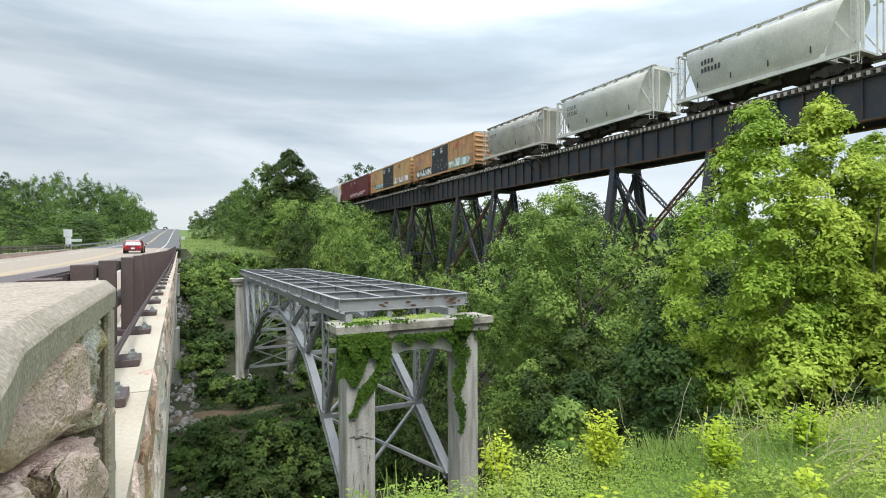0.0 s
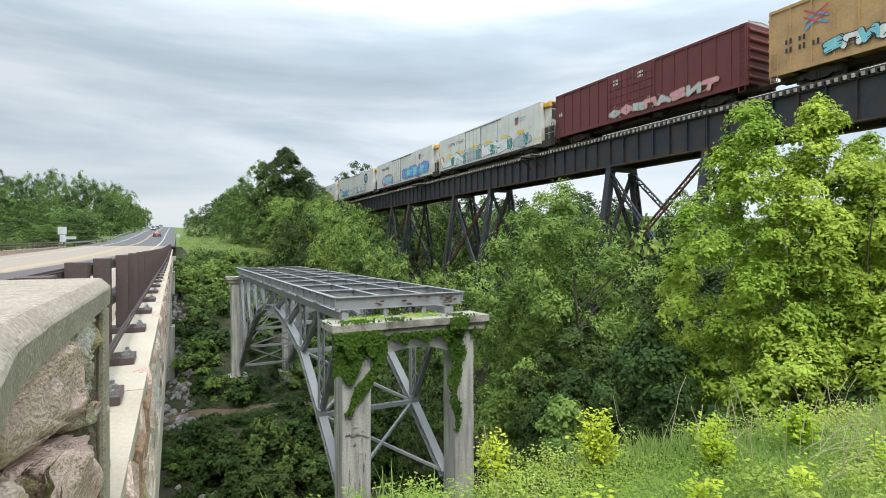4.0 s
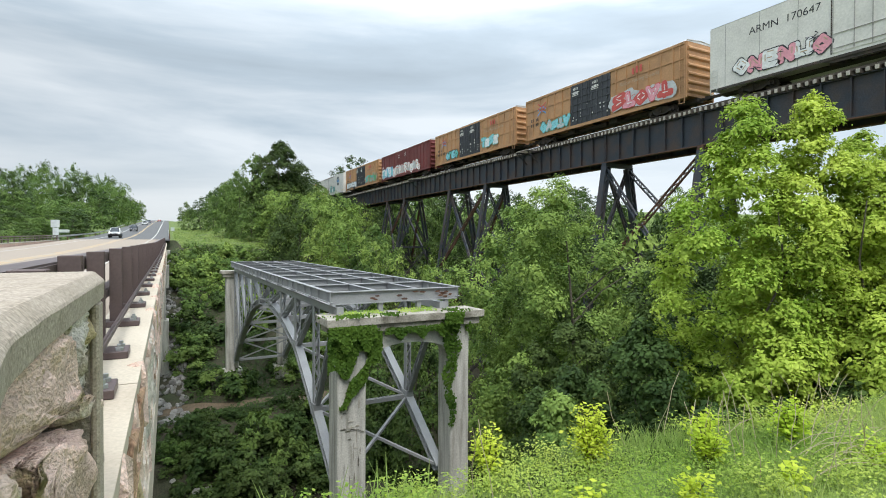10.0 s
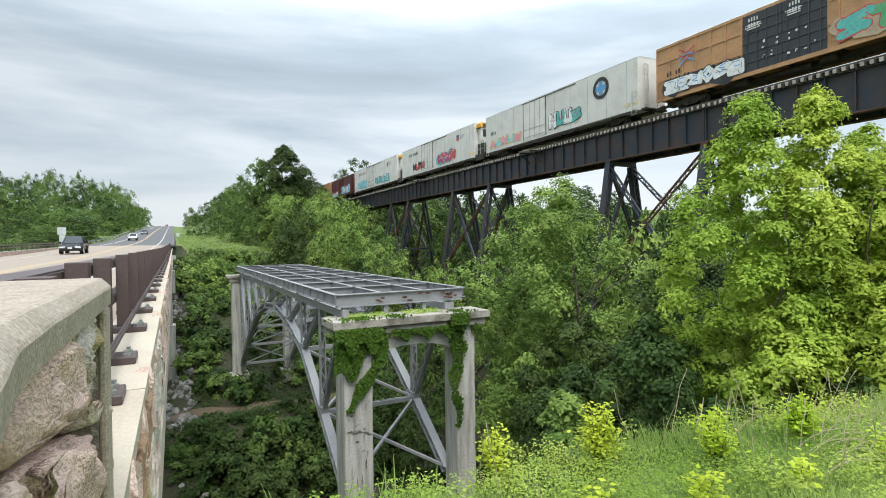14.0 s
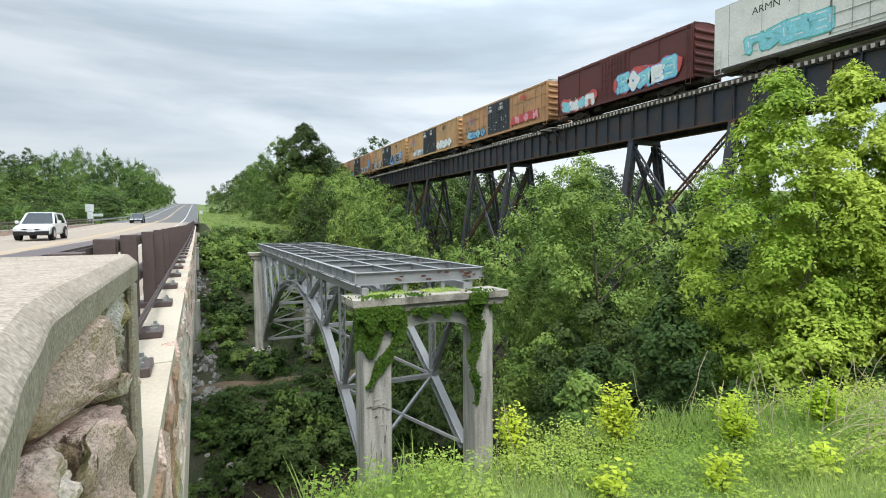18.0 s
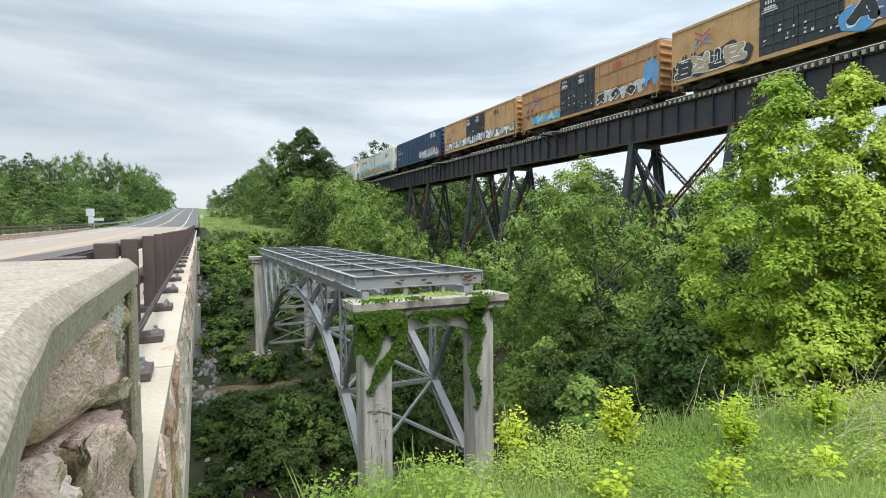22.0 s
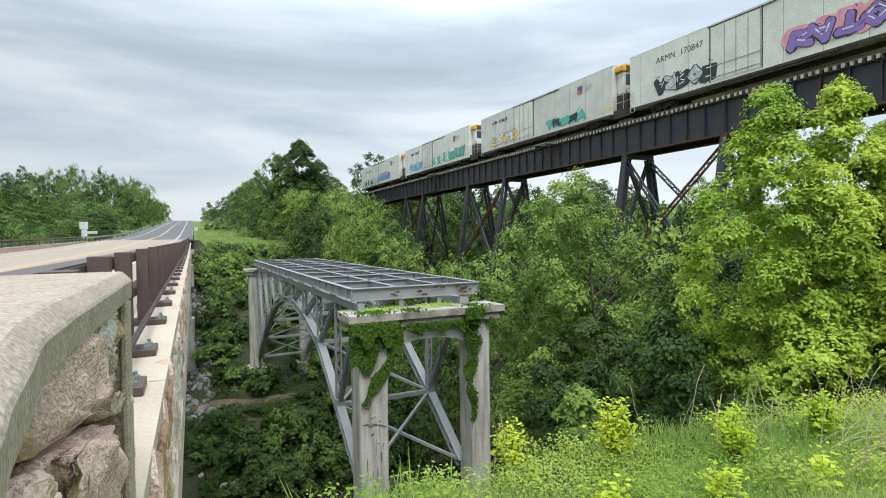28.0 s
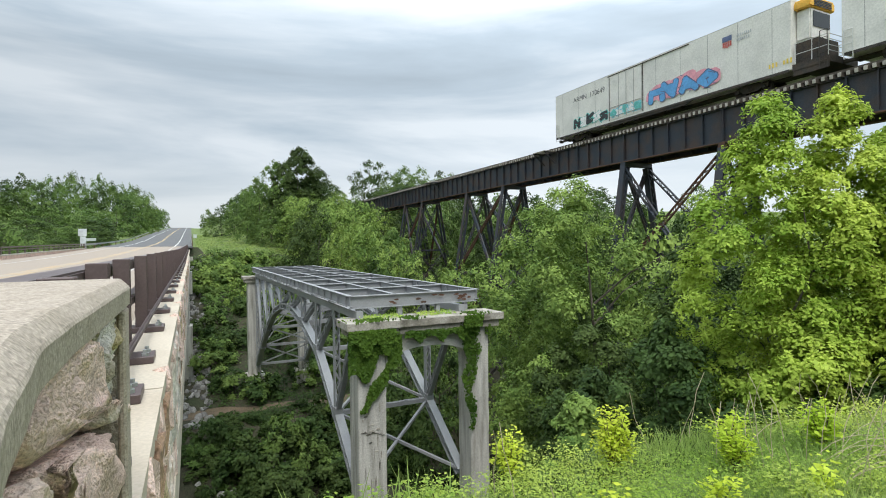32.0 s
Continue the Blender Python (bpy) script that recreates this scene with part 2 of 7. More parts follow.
def prism(bm, outline, axis, lo, hi):
    """An outline in the plane across axis, drawn out from lo to hi. Outline points are (first, second) of the other two axes in x, y, z order."""
    def at(p, c):
        return {"x": (c, p[0], p[1]), "y": (p[0], c, p[1]), "z": (p[0], p[1], c)}[axis]
    a, b = [bm.verts.new(at(p, lo)) for p in outline], [bm.verts.new(at(p, hi)) for p in outline]
    n = len(outline)
    for i in range(n):
        bm.faces.new((a[i], a[(i + 1) % n], b[(i + 1) % n], b[i]))
    bm.faces.new(a[::-1])
    bm.faces.new(b)
    bmesh.ops.recalc_face_normals(bm, faces=bm.faces)


def bevel(bm, width, segments=1, edges=None):
    bmesh.ops.bevel(bm, geom=list(edges or bm.edges), offset=width, segments=segments, affect="EDGES", clamp_overlap=True)


def mesh_of(name, bm, mat, smooth=False):
    me = bpy.data.meshes.new(name)
    bm.to_mesh(me)
    bm.free()
    me.materials.append(mat)
    if smooth:
        for p in me.polygons:
            p.use_smooth = True
    return me


def part(name, bm, mat, parent=None, label="", smooth=False):
    ob = new(name, mesh_of(name, bm, mat, smooth))
    ob.parent = parent
    return tagged(ob, label)


def piece(name, me, parent, m):
    """One more object on a mesh that exists."""
    ob = new(name, me)
    ob.parent, ob.matrix_basis = parent, m
    return ob


def empty(name, x=0, y=0, z=0, **tags):
    ob = new(name)
    ob.location = (x, y, z)
    return tagged(ob, **tags)


def quads_mesh(name, verts, quads, mat, smooth=False):
    """A mesh from arrays of corners and quads, fast."""
    me = bpy.data.meshes.new(name)
    verts, quads = np.asarray(verts, np.float32), np.asarray(quads, np.int32)
    me.vertices.add(len(verts))
    me.vertices.foreach_set("co", verts.ravel())
    me.loops.add(quads.size)
    me.loops.foreach_set("vertex_index", quads.ravel())
    me.polygons.add(len(quads))
    me.polygons.foreach_set("loop_start", np.arange(0, quads.size, 4, dtype=np.int32))
    if smooth:
        me.polygons.foreach_set("use_smooth", np.ones(len(quads), bool))
    me.update(calc_edges=True)
    me.materials.append(mat)
    return me


def leaves(centres, normals, size, rng, droop=0.35, slim=0.55):
    """Corner and quad arrays of leaves: each a kite, folded along its midrib."""
    n = len(centres)
    nrm = normals + rng.normal(0, 0.3, (n, 3))
    nrm /= np.linalg.norm(nrm, axis=1, keepdims=True) + 1e-9
    t = rng.normal(0, 1, (n, 3))
    t[:, 2] -= droop
    t -= nrm * (t * nrm).sum(1, keepdims=True)
    t /= np.linalg.norm(t, axis=1, keepdims=True) + 1e-9
    s = np.cross(nrm, t)
    k = (size * rng.uniform(0.65, 1.35, n))[:, None]
    base, tip = centres - t * k * 0.5, centres + t * k * 0.55 - nrm * k * 0.12
    l, r = centres - s * k * slim * 0.5 - nrm * k * 0.1, centres + s * k * slim * 0.5 - nrm * k * 0.1
    v = np.stack([base, r, tip, l], 1).reshape(-1, 3)
    return v, np.arange(4 * n).reshape(n, 4)


def sphere_points(n, rng):
    p = rng.normal(0, 1, (n, 3))
    return p / np.linalg.norm(p, axis=1, keepdims=True)


ROUND = ((0, 0.2, 0.5, 0.75, 0.9, 1.0), (0.7, 0.9, 1.0, 0.92, 0.66, 0.3))
SPIRE = ((0, 0.1, 0.3, 0.55, 0.7, 0.82, 0.9, 1.0), (0.5, 0.8, 0.95, 1.0, 0.8, 0.56, 0.34, 0.07))
BROAD = ((0, 0.2, 0.5, 0.75, 0.86, 0.93, 1.0), (0.7, 0.9, 1.0, 0.98, 0.72, 0.48, 0.1))


def crown_arrays(rng, height, radius, low, blobs, per_blob, size, prof=ROUND, droop=0.35, clump=0.2):
    """Leaves of a crown: boughs set inside a profile of radius over height, each bough a dome of leaf pads with shade under it."""
    lean = rng.uniform(-0.08, 0.08, 2) * radius
    vs, ns = [], []
    pads = 11
    boughs = max(7, blobs // pads)
    turn = rng.uniform(0, 6.28)
    fs = np.linspace(0, 1, 200)
    cum = np.cumsum(np.interp(fs, prof[0], prof[1]) ** 0.9 + 0.10)
    for i in range(boughs):
        f = float(np.interp((i + rng.uniform(0.1, 0.9)) / boughs * cum[-1], cum, fs))
        wide = float(np.interp(f, prof[0], prof[1]))
        a = turn + 2.4 * i + rng.normal(0, 0.35)
        br = radius * min(0.42, 2.1 / math.sqrt(boughs)) * rng.uniform(0.75, 1.3) * (0.5 + 0.5 * wide)
        d = max(0.0, radius * wide * (rng.uniform(0.35, 0.65) if i % 4 == 0 else rng.uniform(0.74, 1.02)) - br * 0.6) * (1 if f < 0.75 else 0.75)
        c = np.array([math.cos(a) * d + lean[0] * f, math.sin(a) * d + lean[1] * f, (low + (1 - low) * f) * height - br * 0.55])
        out = np.array([math.cos(a), math.sin(a), 0.0])
        for _ in range(pads):
            u = rng.normal(0, 1, 3) + out * 0.6
            u[2] = abs(u[2]) - 0.32
            u /= np.linalg.norm(u)
            r = max(radius * clump, br * 0.42) * rng.uniform(0.6, 1.15)
            p = c + u * np.array([br, br, br * 0.95]) * rng.uniform(0.6, 1.05)
            q = sphere_points(per_blob, rng)
            q[:, 2] = np.abs(q[:, 2]) - 0.1
            rr = rng.uniform(0.3, 1.0, (per_blob, 1)) ** 0.5
            w = q * r * rr * (1 + 0.35 * np.sin(3 * np.arctan2(q[:, 1], q[:, 0]) + rng.uniform(0, 6)))[:, None]
            w[:, 2] = w[:, 2] * 0.75 - 0.55 * (w[:, 0] ** 2 + w[:, 1] ** 2) / r
            vs.append(p + w)
            ns.append(q * 0.6 + u * 0.5 + np.array([0, 0, 0.45]))
    return leaves(np.concatenate(vs), np.concatenate(ns), size, rng, droop)


def trunk_bm(rng, height, r, limbs, radius, low):
    bm = bmesh.new()
    p, k = Vector((0, 0, -0.4)), 5
    pts = [p.copy()]
    for i in range(k):
        p = p + Vector((rng.normal(0, 0.03) * height, rng.normal(0, 0.03) * height, height * 0.85 / k))
        pts.append(p.copy())
    for i in range(k):
        tube(bm, pts[i], pts[i + 1], r * (1 - i / k * 0.8), r * (1 - (i + 1) / k * 0.8), 7, False)
    for i in range(limbs):
        f = rng.uniform(max(0.15, low), 0.85)
        j = min(k - 1, int(f * k))
        a = pts[j].lerp(pts[j + 1], f * k - j)
        ang = rng.uniform(0, 2 * math.pi)
        e = a + Vector((math.cos(ang) * radius * 0.75, math.sin(ang) * radius * 0.75, height * 0.13))
        m = a.lerp(e, 0.5) + Vector((0, 0, height * 0.02))
        tube(bm, a, m, r * 0.34, r * 0.22, 5, False)
        tube(bm, m, e, r * 0.22, r * 0.06, 5, False)
    return bm


def tree(name, height, radius, low, blobs, per_blob, size, mat, seed, label, category="tree", x=0, y=0, z=0, r=None, limbs=9, droop=0.35, group="", clump=0.2, prof=ROUND):
    rng = np.random.default_rng(seed)
    ob = empty(name, x, y, z, label=label, category=category, group=group)
    v, q = crown_arrays(rng, height, radius, low, blobs, per_blob, size, prof, droop, clump)
    crown = new("crown", quads_mesh("crown", v, q, mat))
    crown.parent = ob
    part("trunk", trunk_bm(rng, height * (0.86 if prof is SPIRE else 1.0), r or height * (0.0065 if prof is SPIRE else 0.009), limbs, radius * (0.6 if prof is SPIRE else 1.0), low), M["bark"], ob)
    return ob


def smooth_step(a, b, x):
    t = np.clip((x - a) / (b - a), 0, 1)
    return t * t * (3 - 2 * t)

# ---- ground: one sheet from the near bank across the gorge to the horizon ----
def road_z(y):
    """Height of the road surface: level on the bridge, then climbing to a crest."""
    return np.interp(y, [-400, 0, 20, 40, 52, 64, 76, 91, 115, 142, 203, 300, 400, 450, 520, 700], [-1.1, -1.1, -1.0, -0.82, -0.66, -0.44, -0.15, 0.12, 0.69, 1.65, 4.66, 9.0, 13.3, 14.6, 14.6, 6.0])


def ground_z(x, y):
    x, y = np.asarray(x, float), np.asarray(y, float)
    edge = 4.2 + 0.5 * np.sin(x * 0.4) + 0.25 * np.clip(-x, 0, 30)
    near = -1.98 - 0.05 * np.clip(y, -10, 6) - 0.3 * smooth_step(-1, 4, y)
    prof = np.interp(y, [4, 8, 14, 22, 27, 34, 41, 45, 52, 55, 63, 75, 92, 105], [-2.65, -6.0, -10.9, -16.8, -19.0, -19.6, -19.4, -17.6, -16.2, -16.0, -13.4, -8.6, -1.6, -0.6])
    far = road_z(y) - 0.4
    # the railway side: high ground where the trestle ends
    side = smooth_step(10, 30, x)
    rail = 8.9 * smooth_step(96, 122, y) - 1.5 * (1 - smooth_step(90, 110, y))
    far = np.where(y > 92, far * (1 - side) + np.maximum(rail, np.minimum(far, 9.0)) * side, far)
    h = np.where(y < edge, near, np.where(y < 104, prof, far))
    h = np.where((y > 88) & (y < 104), prof * (1 - smooth_step(88, 104, y)) + far * smooth_step(88, 104, y), h)
    # the near bank climbs to the railway behind the camera
    h = np.where(y < -15, h + (9.0 - h) * smooth_step(-20, -48, y) * smooth_step(12, 28, x), h)
    # wooded hills
    h = h + 16 * smooth_step(-22, -110, x) * smooth_step(70, 190, y) + 2 * smooth_step(60, 200, x) * smooth_step(40, 160, y)
    h = h + 7 * smooth_step(6, 24, x) * smooth_step(105, 170, y) * (1 - smooth_step(24, 30, x))
    rough = 0.35 * np.sin(x * 0.31 + 1.3 * np.sin(y * 0.17)) * np.cos(y * 0.27) + 0.15 * np.sin(x * 0.9 + y * 0.7)
    off_road = smooth_step(0.4, 4, np.abs(x + 6) - 7.5) * np.where(y > -40, 1, 0)
    h = h + rough * off_road * smooth_step(3, 12, np.abs(y) + 0 * x)
    # the road's own bed, below the road sheet
    on_road = (np.abs(x + 6) < 7.2) & ((y > 92) | (y < 2.5))
    h = np.where(on_road, road_z(y) - 0.3, h)
    bed = (np.abs(x - 34.8) < 5) & ((y > 118) | (y < -55))
    return np.where(bed, 8.7, h)


def build_ground():
    def steps(lo, hi, fine, n_out, reach):
        core = np.arange(lo, hi + 1e-6, fine)
        k = np.arange(1, n_out + 1) / n_out
        out = reach * k ** 2.6
        return np.concatenate([lo - out[::-1], core, hi + out])
    xs, ys = steps(-30, 60, 1.0, 40, 2500), steps(-12, 130, 1.0, 45, 2500)
    gx, gy = np.meshgrid(xs, ys)
    gz = ground_z(gx, gy)
    v = np.stack([gx, gy, gz], -1).reshape(-1, 3)
    w, hgt = len(xs), len(ys)
    i = np.arange((hgt - 1) * (w - 1))
    a = i // (w - 1) * w + i % (w - 1)
    q = np.stack([a, a + 1, a + 1 + w, a + w], 1)
    tagged(new("ground", quads_mesh("ground", v, q, M["turf"], True)), "grassy and wooded banks of a gorge", kind="structure")


build_ground()


def drape(name, rows, mat, label, lift=0.05):
    """A band laid on the ground: rows of two edge points."""
    bm = bmesh.new()
    pairs = []
    for (ax, ay), (bx, by) in rows:
        pairs.append([bm.verts.new((ax + (bx - ax) * f, ay + (by - ay) * f, float(ground_z(ax + (bx - ax) * f, ay + (by - ay) * f)) + lift)) for f in (0, 0.33, 0.67, 1)])
    for a, b in zip(pairs, pairs[1:]):
        for i in range(3):
            bm.faces.new((a[i], a[i + 1], b[i + 1], b[i]))
    return tagged(part(name, bm, mat, smooth=True), label, kind="structure")


M["dirt"] = material("trodden_dirt", (0.15, 0.11, 0.072), 0.95, vary=0.3, scale=0.8, fine=12, bump=0.5, stain=(0.085, 0.07, 0.042), stain_amount=0.8)
M["water"] = material("dark_creek_water", (0.035, 0.03, 0.022), 0.12, vary=0.2, scale=0.4, fine=5, bump=0.25, dist=0.03)
M["litter"] = material("shade_darkened_litter", (0.055, 0.05, 0.03), 0.95, vary=0.5, scale=0.6, fine=10, bump=0.7, stain=(0.035, 0.05, 0.018), stain_amount=0.9)
drape("dirt_path", [((x, 53.6 + 0.5 * math.sin(x * 0.3) - 0.05 * x), (x, 55.2 + 0.5 * math.sin(x * 0.3 + 0.4) - 0.05 * x)) for x in np.arange(-14, 20, 1.0)], M["dirt"], "narrow brown dirt path along the far bank", 0.12)
bm = bmesh.new()
rows = [[bm.verts.new((x, y + 1.2 * math.sin(x * 0.12), -19.25)) for y in (29.5, 36, 42.5)] for x in np.arange(-90, 130, 4.0)]
for a, b in zip(rows, rows[1:]):
    for i in range(2):
        bm.faces.new((a[i], b[i], b[i + 1], a[i + 1]))
tagged(part("water", bm, M["water"]), "dark shallow creek on the floor of the gorge", kind="structure")
# floor of the woods on both banks: leaf litter, with shade put into its colour
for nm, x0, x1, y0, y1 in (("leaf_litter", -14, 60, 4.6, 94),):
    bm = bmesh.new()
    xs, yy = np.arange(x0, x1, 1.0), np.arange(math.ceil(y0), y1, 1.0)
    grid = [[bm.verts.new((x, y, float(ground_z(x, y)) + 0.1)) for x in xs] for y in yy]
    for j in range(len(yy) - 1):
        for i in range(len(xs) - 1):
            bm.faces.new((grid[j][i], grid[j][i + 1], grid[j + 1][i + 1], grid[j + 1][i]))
    tagged(part(nm, bm, M["litter"], smooth=True), "leaf litter under the shrubs, darkened for shade", kind="structure")

# ---- road and road bridge ----
M["line_white"] = material("worn_white_paint", (0.75, 0.74, 0.70), 0.7, vary=0.15, scale=2, fine=20, bump=0.1, stain=(0.45, 0.43, 0.40))
M["line_yellow"] = material("worn_yellow_paint", (0.56, 0.40, 0.20), 0.7, vary=0.2, scale=2, fine=20, bump=0.1, stain=(0.44, 0.37, 0.28))
M["line_yellow_faint"] = material("faded_yellow_paint", (0.43, 0.31, 0.19), 0.8, vary=0.2, scale=1.2, fine=20, bump=0.1, stain=(0.34, 0.31, 0.27), stain_amount=0.9)
M["line_white_faint"] = material("faded_white_paint", (0.50, 0.47, 0.43), 0.8, vary=0.15, scale=1.2, fine=20, bump=0.1, stain=(0.36, 0.33, 0.30), stain_amount=0.8)
M["ledge"] = material("pale_ledge_concrete", (0.55, 0.48, 0.38), 0.9, vary=0.10, scale=1.0, fine=40, bump=0.25, stain=(0.40, 0.33, 0.25), stain_amount=0.7, dist=0.006)
M["mortar"] = material("old_mortar", (0.34, 0.29, 0.24), 0.95, vary=0.3, scale=5.0, fine=50, bump=0.8, stain=(0.2, 0.18, 0.15), stain_amount=0.8, dist=0.02)
M["stone"] = material("rubble_stone", (0.78, 0.57, 0.475), 0.9, vary=0.22, scale=4.5, fine=60, bump=0.7, stain=(0.40, 0.285, 0.23), stain_amount=0.75, per_object=0.08, dist=0.03)
M["stone_pale"] = material("pale_rubble_stone", (0.72, 0.66, 0.59), 0.9, vary=0.25, scale=6.0, fine=50, bump=0.9, stain=(0.42, 0.34, 0.27), stain_amount=0.8, per_object=0.2, dist=0.02)
M["stone_yellow"] = material("ochre_rubble_stone", (0.52, 0.42, 0.24), 0.9, vary=0.3, scale=6.0, fine=45, bump=0.9, stain=(0.33, 0.24, 0.13), stain_amount=0.8, dist=0.02)
M["stone_pink"] = material("pinkish_rubble_stone", (0.76, 0.64, 0.56), 0.9, vary=0.2, scale=4.0, fine=45, bump=0.9, stain=(0.56, 0.36, 0.25), stain_amount=0.8, dist=0.02)
M["stone_rust"] = material("rusty_rubble_stone", (0.45, 0.28, 0.17), 0.9, vary=0.3, scale=6.0, fine=45, bump=0.9, stain=(0.25, 0.17, 0.12), stain_amount=0.8, dist=0.02)
M["zinc"] = material("galvanised_steel", (0.42, 0.43, 0.43), 0.45, 0.7, vary=0.12, scale=3, fine=40, bump=0.05)


def ledge_z(y):
    """Top of the kerb ledge along the bridge."""
    return -0.9 + 0.008 * max(0.0, y - 30)


def strip(name, x0, x1, ys, height, mat, label="", thick=0.25, parent=None):
    """A slab that follows a height line between two edges."""
    bm = bmesh.new()
    rows = []
    for y in ys:
        z = float(height(y))
        rows.append([bm.verts.new(p) for p in ((x0, y, z), (x1, y, z), (x1, y, z - thick), (x0, y, z - thick))])
    for a, b in zip(rows, rows[1:]):
        for i in range(4):
            bm.faces.new((a[i], a[(i + 1) % 4], b[(i + 1) % 4], b[i]))
    bm.faces.new(rows[0][::-1])
    bm.faces.new(rows[-1])
    bmesh.ops.recalc_face_normals(bm, faces=bm.faces)
    ob = part(name, bm, mat, parent)
    return ob if parent else tagged(ob, label, kind="structure")


SPAN = [3.8, 12, 20, 30, 40, 52, 64, 76, 91]
FAR = [91.02, 100, 108, 115, 125, 142, 160, 180, 203, 230, 260, 300, 340, 400, 425, 450, 480, 520, 600, 700]


def build_road():
    strip("bridge_deck", -11.75, -0.66, [2.0] + SPAN, road_z, M["deck"], "pale concrete deck of a highway bridge", 0.6)
    strip("road", -12.4, 0.2, FAR, road_z, M["asphalt"], "dark asphalt road climbing to a crest")
    strip("road_near", -12.4, -2.1, [-300, -100, -20, 1.98], road_z, M["asphalt"], "asphalt road on the near bank")
    for x, mat, nm, lab in ((-2.3, "line_white", "edge_line", "worn white edge line"), (-9.7, "line_white", "edge_line", "worn white edge line"), (-5.86, "line_yellow", "centre_line", "worn yellow centre line"), (-6.14, "line_yellow", "centre_line", "worn yellow centre line")):
        strip(nm, x - 0.07, x + 0.07, FAR, lambda y: road_z(y) + 0.006, M[mat], lab, 0.004)
        w = 0.22 if mat == "line_yellow" else 0.07
        strip(nm, x - w, x + w, [2.5] + SPAN, lambda y: road_z(y) + 0.006 + (0.003 if x < -6 else 0.0), M[mat + "_faint"], lab + " on the deck", 0.002)
    for y in (90.9,):
        bm = bmesh.new()
        z = float(road_z(y))
        box(bm, -11.7, -0.7, y - 0.05, y + 0.05, z + 0.003, z + 0.012)
        tagged(part("deck_joint", bm, M["brown_steel"]), "dark expansion joint across the bridge deck", kind="structure")


build_road()


def rubble(rng, size, flat=0.6, rough=0.16, n=2):
    """A quarried stone: a ball squared off, knocked about and flattened."""
    bm = bmesh.new()
    bmesh.ops.create_icosphere(bm, subdivisions=n, radius=1.0)
    k = Vector((rng.uniform(0, 90), rng.uniform(0, 90), rng.uniform(0, 90)))
    for v in bm.verts:
        p = v.co
        m = max(abs(p.x), abs(p.y), abs(p.z))
        p = p.lerp(p / m, 0.7)
        p = p * (1 + rough * noise.noise(p * 1.3 + k) + rough * 0.5 * noise.noise(p * 3.1 + k))
        v.co = Vector((p.x * size[0], p.y * size[1], p.z * size[2]))
    return bm


def build_bridge_edge():
    """The near edge of the bridge: ledge, stone-faced fascia, lip."""
    edge = empty("bridge_edge", 0, 0, 0, label="pale concrete bridge kerb with a stone-faced fascia", kind="structure")
    for a, b in zip(SPAN, SPAN[1:]):
        n = max(1, round((b - a) / 8))
        for i in range(n):
            y0, y1 = a + (b - a) * i / n, a + (b - a) * (i + 1) / n
            strip("kerb_slab", -0.66, -0.175, [y0 + 0.012, y1 - 0.012], ledge_z, M["ledge"], "", 0.09, edge)
    strip("kerb_slab", -0.66, -0.175, [1.9, 3.788], ledge_z, M["ledge"], "", 0.09, edge)
    strip("fascia_core", -0.66, -0.27, [1.9] + SPAN, lambda y: ledge_z(y) - 0.092, M["mortar"], "", 0.966, edge)
    strip("fascia_lip", -0.66, -0.145, [1.9] + SPAN, lambda y: ledge_z(y) - 1.06, M["ledge"], "", 0.5, edge)
    strip("soffit", -11.5, -0.3, SPAN, lambda y: ledge_z(y) - 1.58, M["deck"], "", 0.35, edge)
    rng = random.Random(4)
    kinds = [mesh_of("fascia_stone", rubble(rng, (0.075, 0.24 * rng.uniform(0.7, 1.3), 0.19 * rng.uniform(0.8, 1.25)), rough=0.42), M[("stone_pale", "stone", "stone_pink", "stone_rust", "stone_pale", "stone_yellow", "stone_pale", "stone")[i]], False) for i in range(8)]
    y = 2.1
    while y < 40:
        z = ledge_z(y) - 0.27
        for row in range(3 if y < 22 else 2):
            m = kinds[rng.randrange(8)]
            piece("fascia_stone", m, edge, pose(-0.225, y + rng.uniform(-0.1, 0.1) + 0.2 * row, z - (0.31 if y < 22 else 0.42) * row + rng.uniform(-0.03, 0.03), rng.uniform(-12, 12)))
        y += rng.uniform(0.40, 0.52) * (1 if y < 20 else 1.0)
    return edge


bridge_edge = build_bridge_edge()


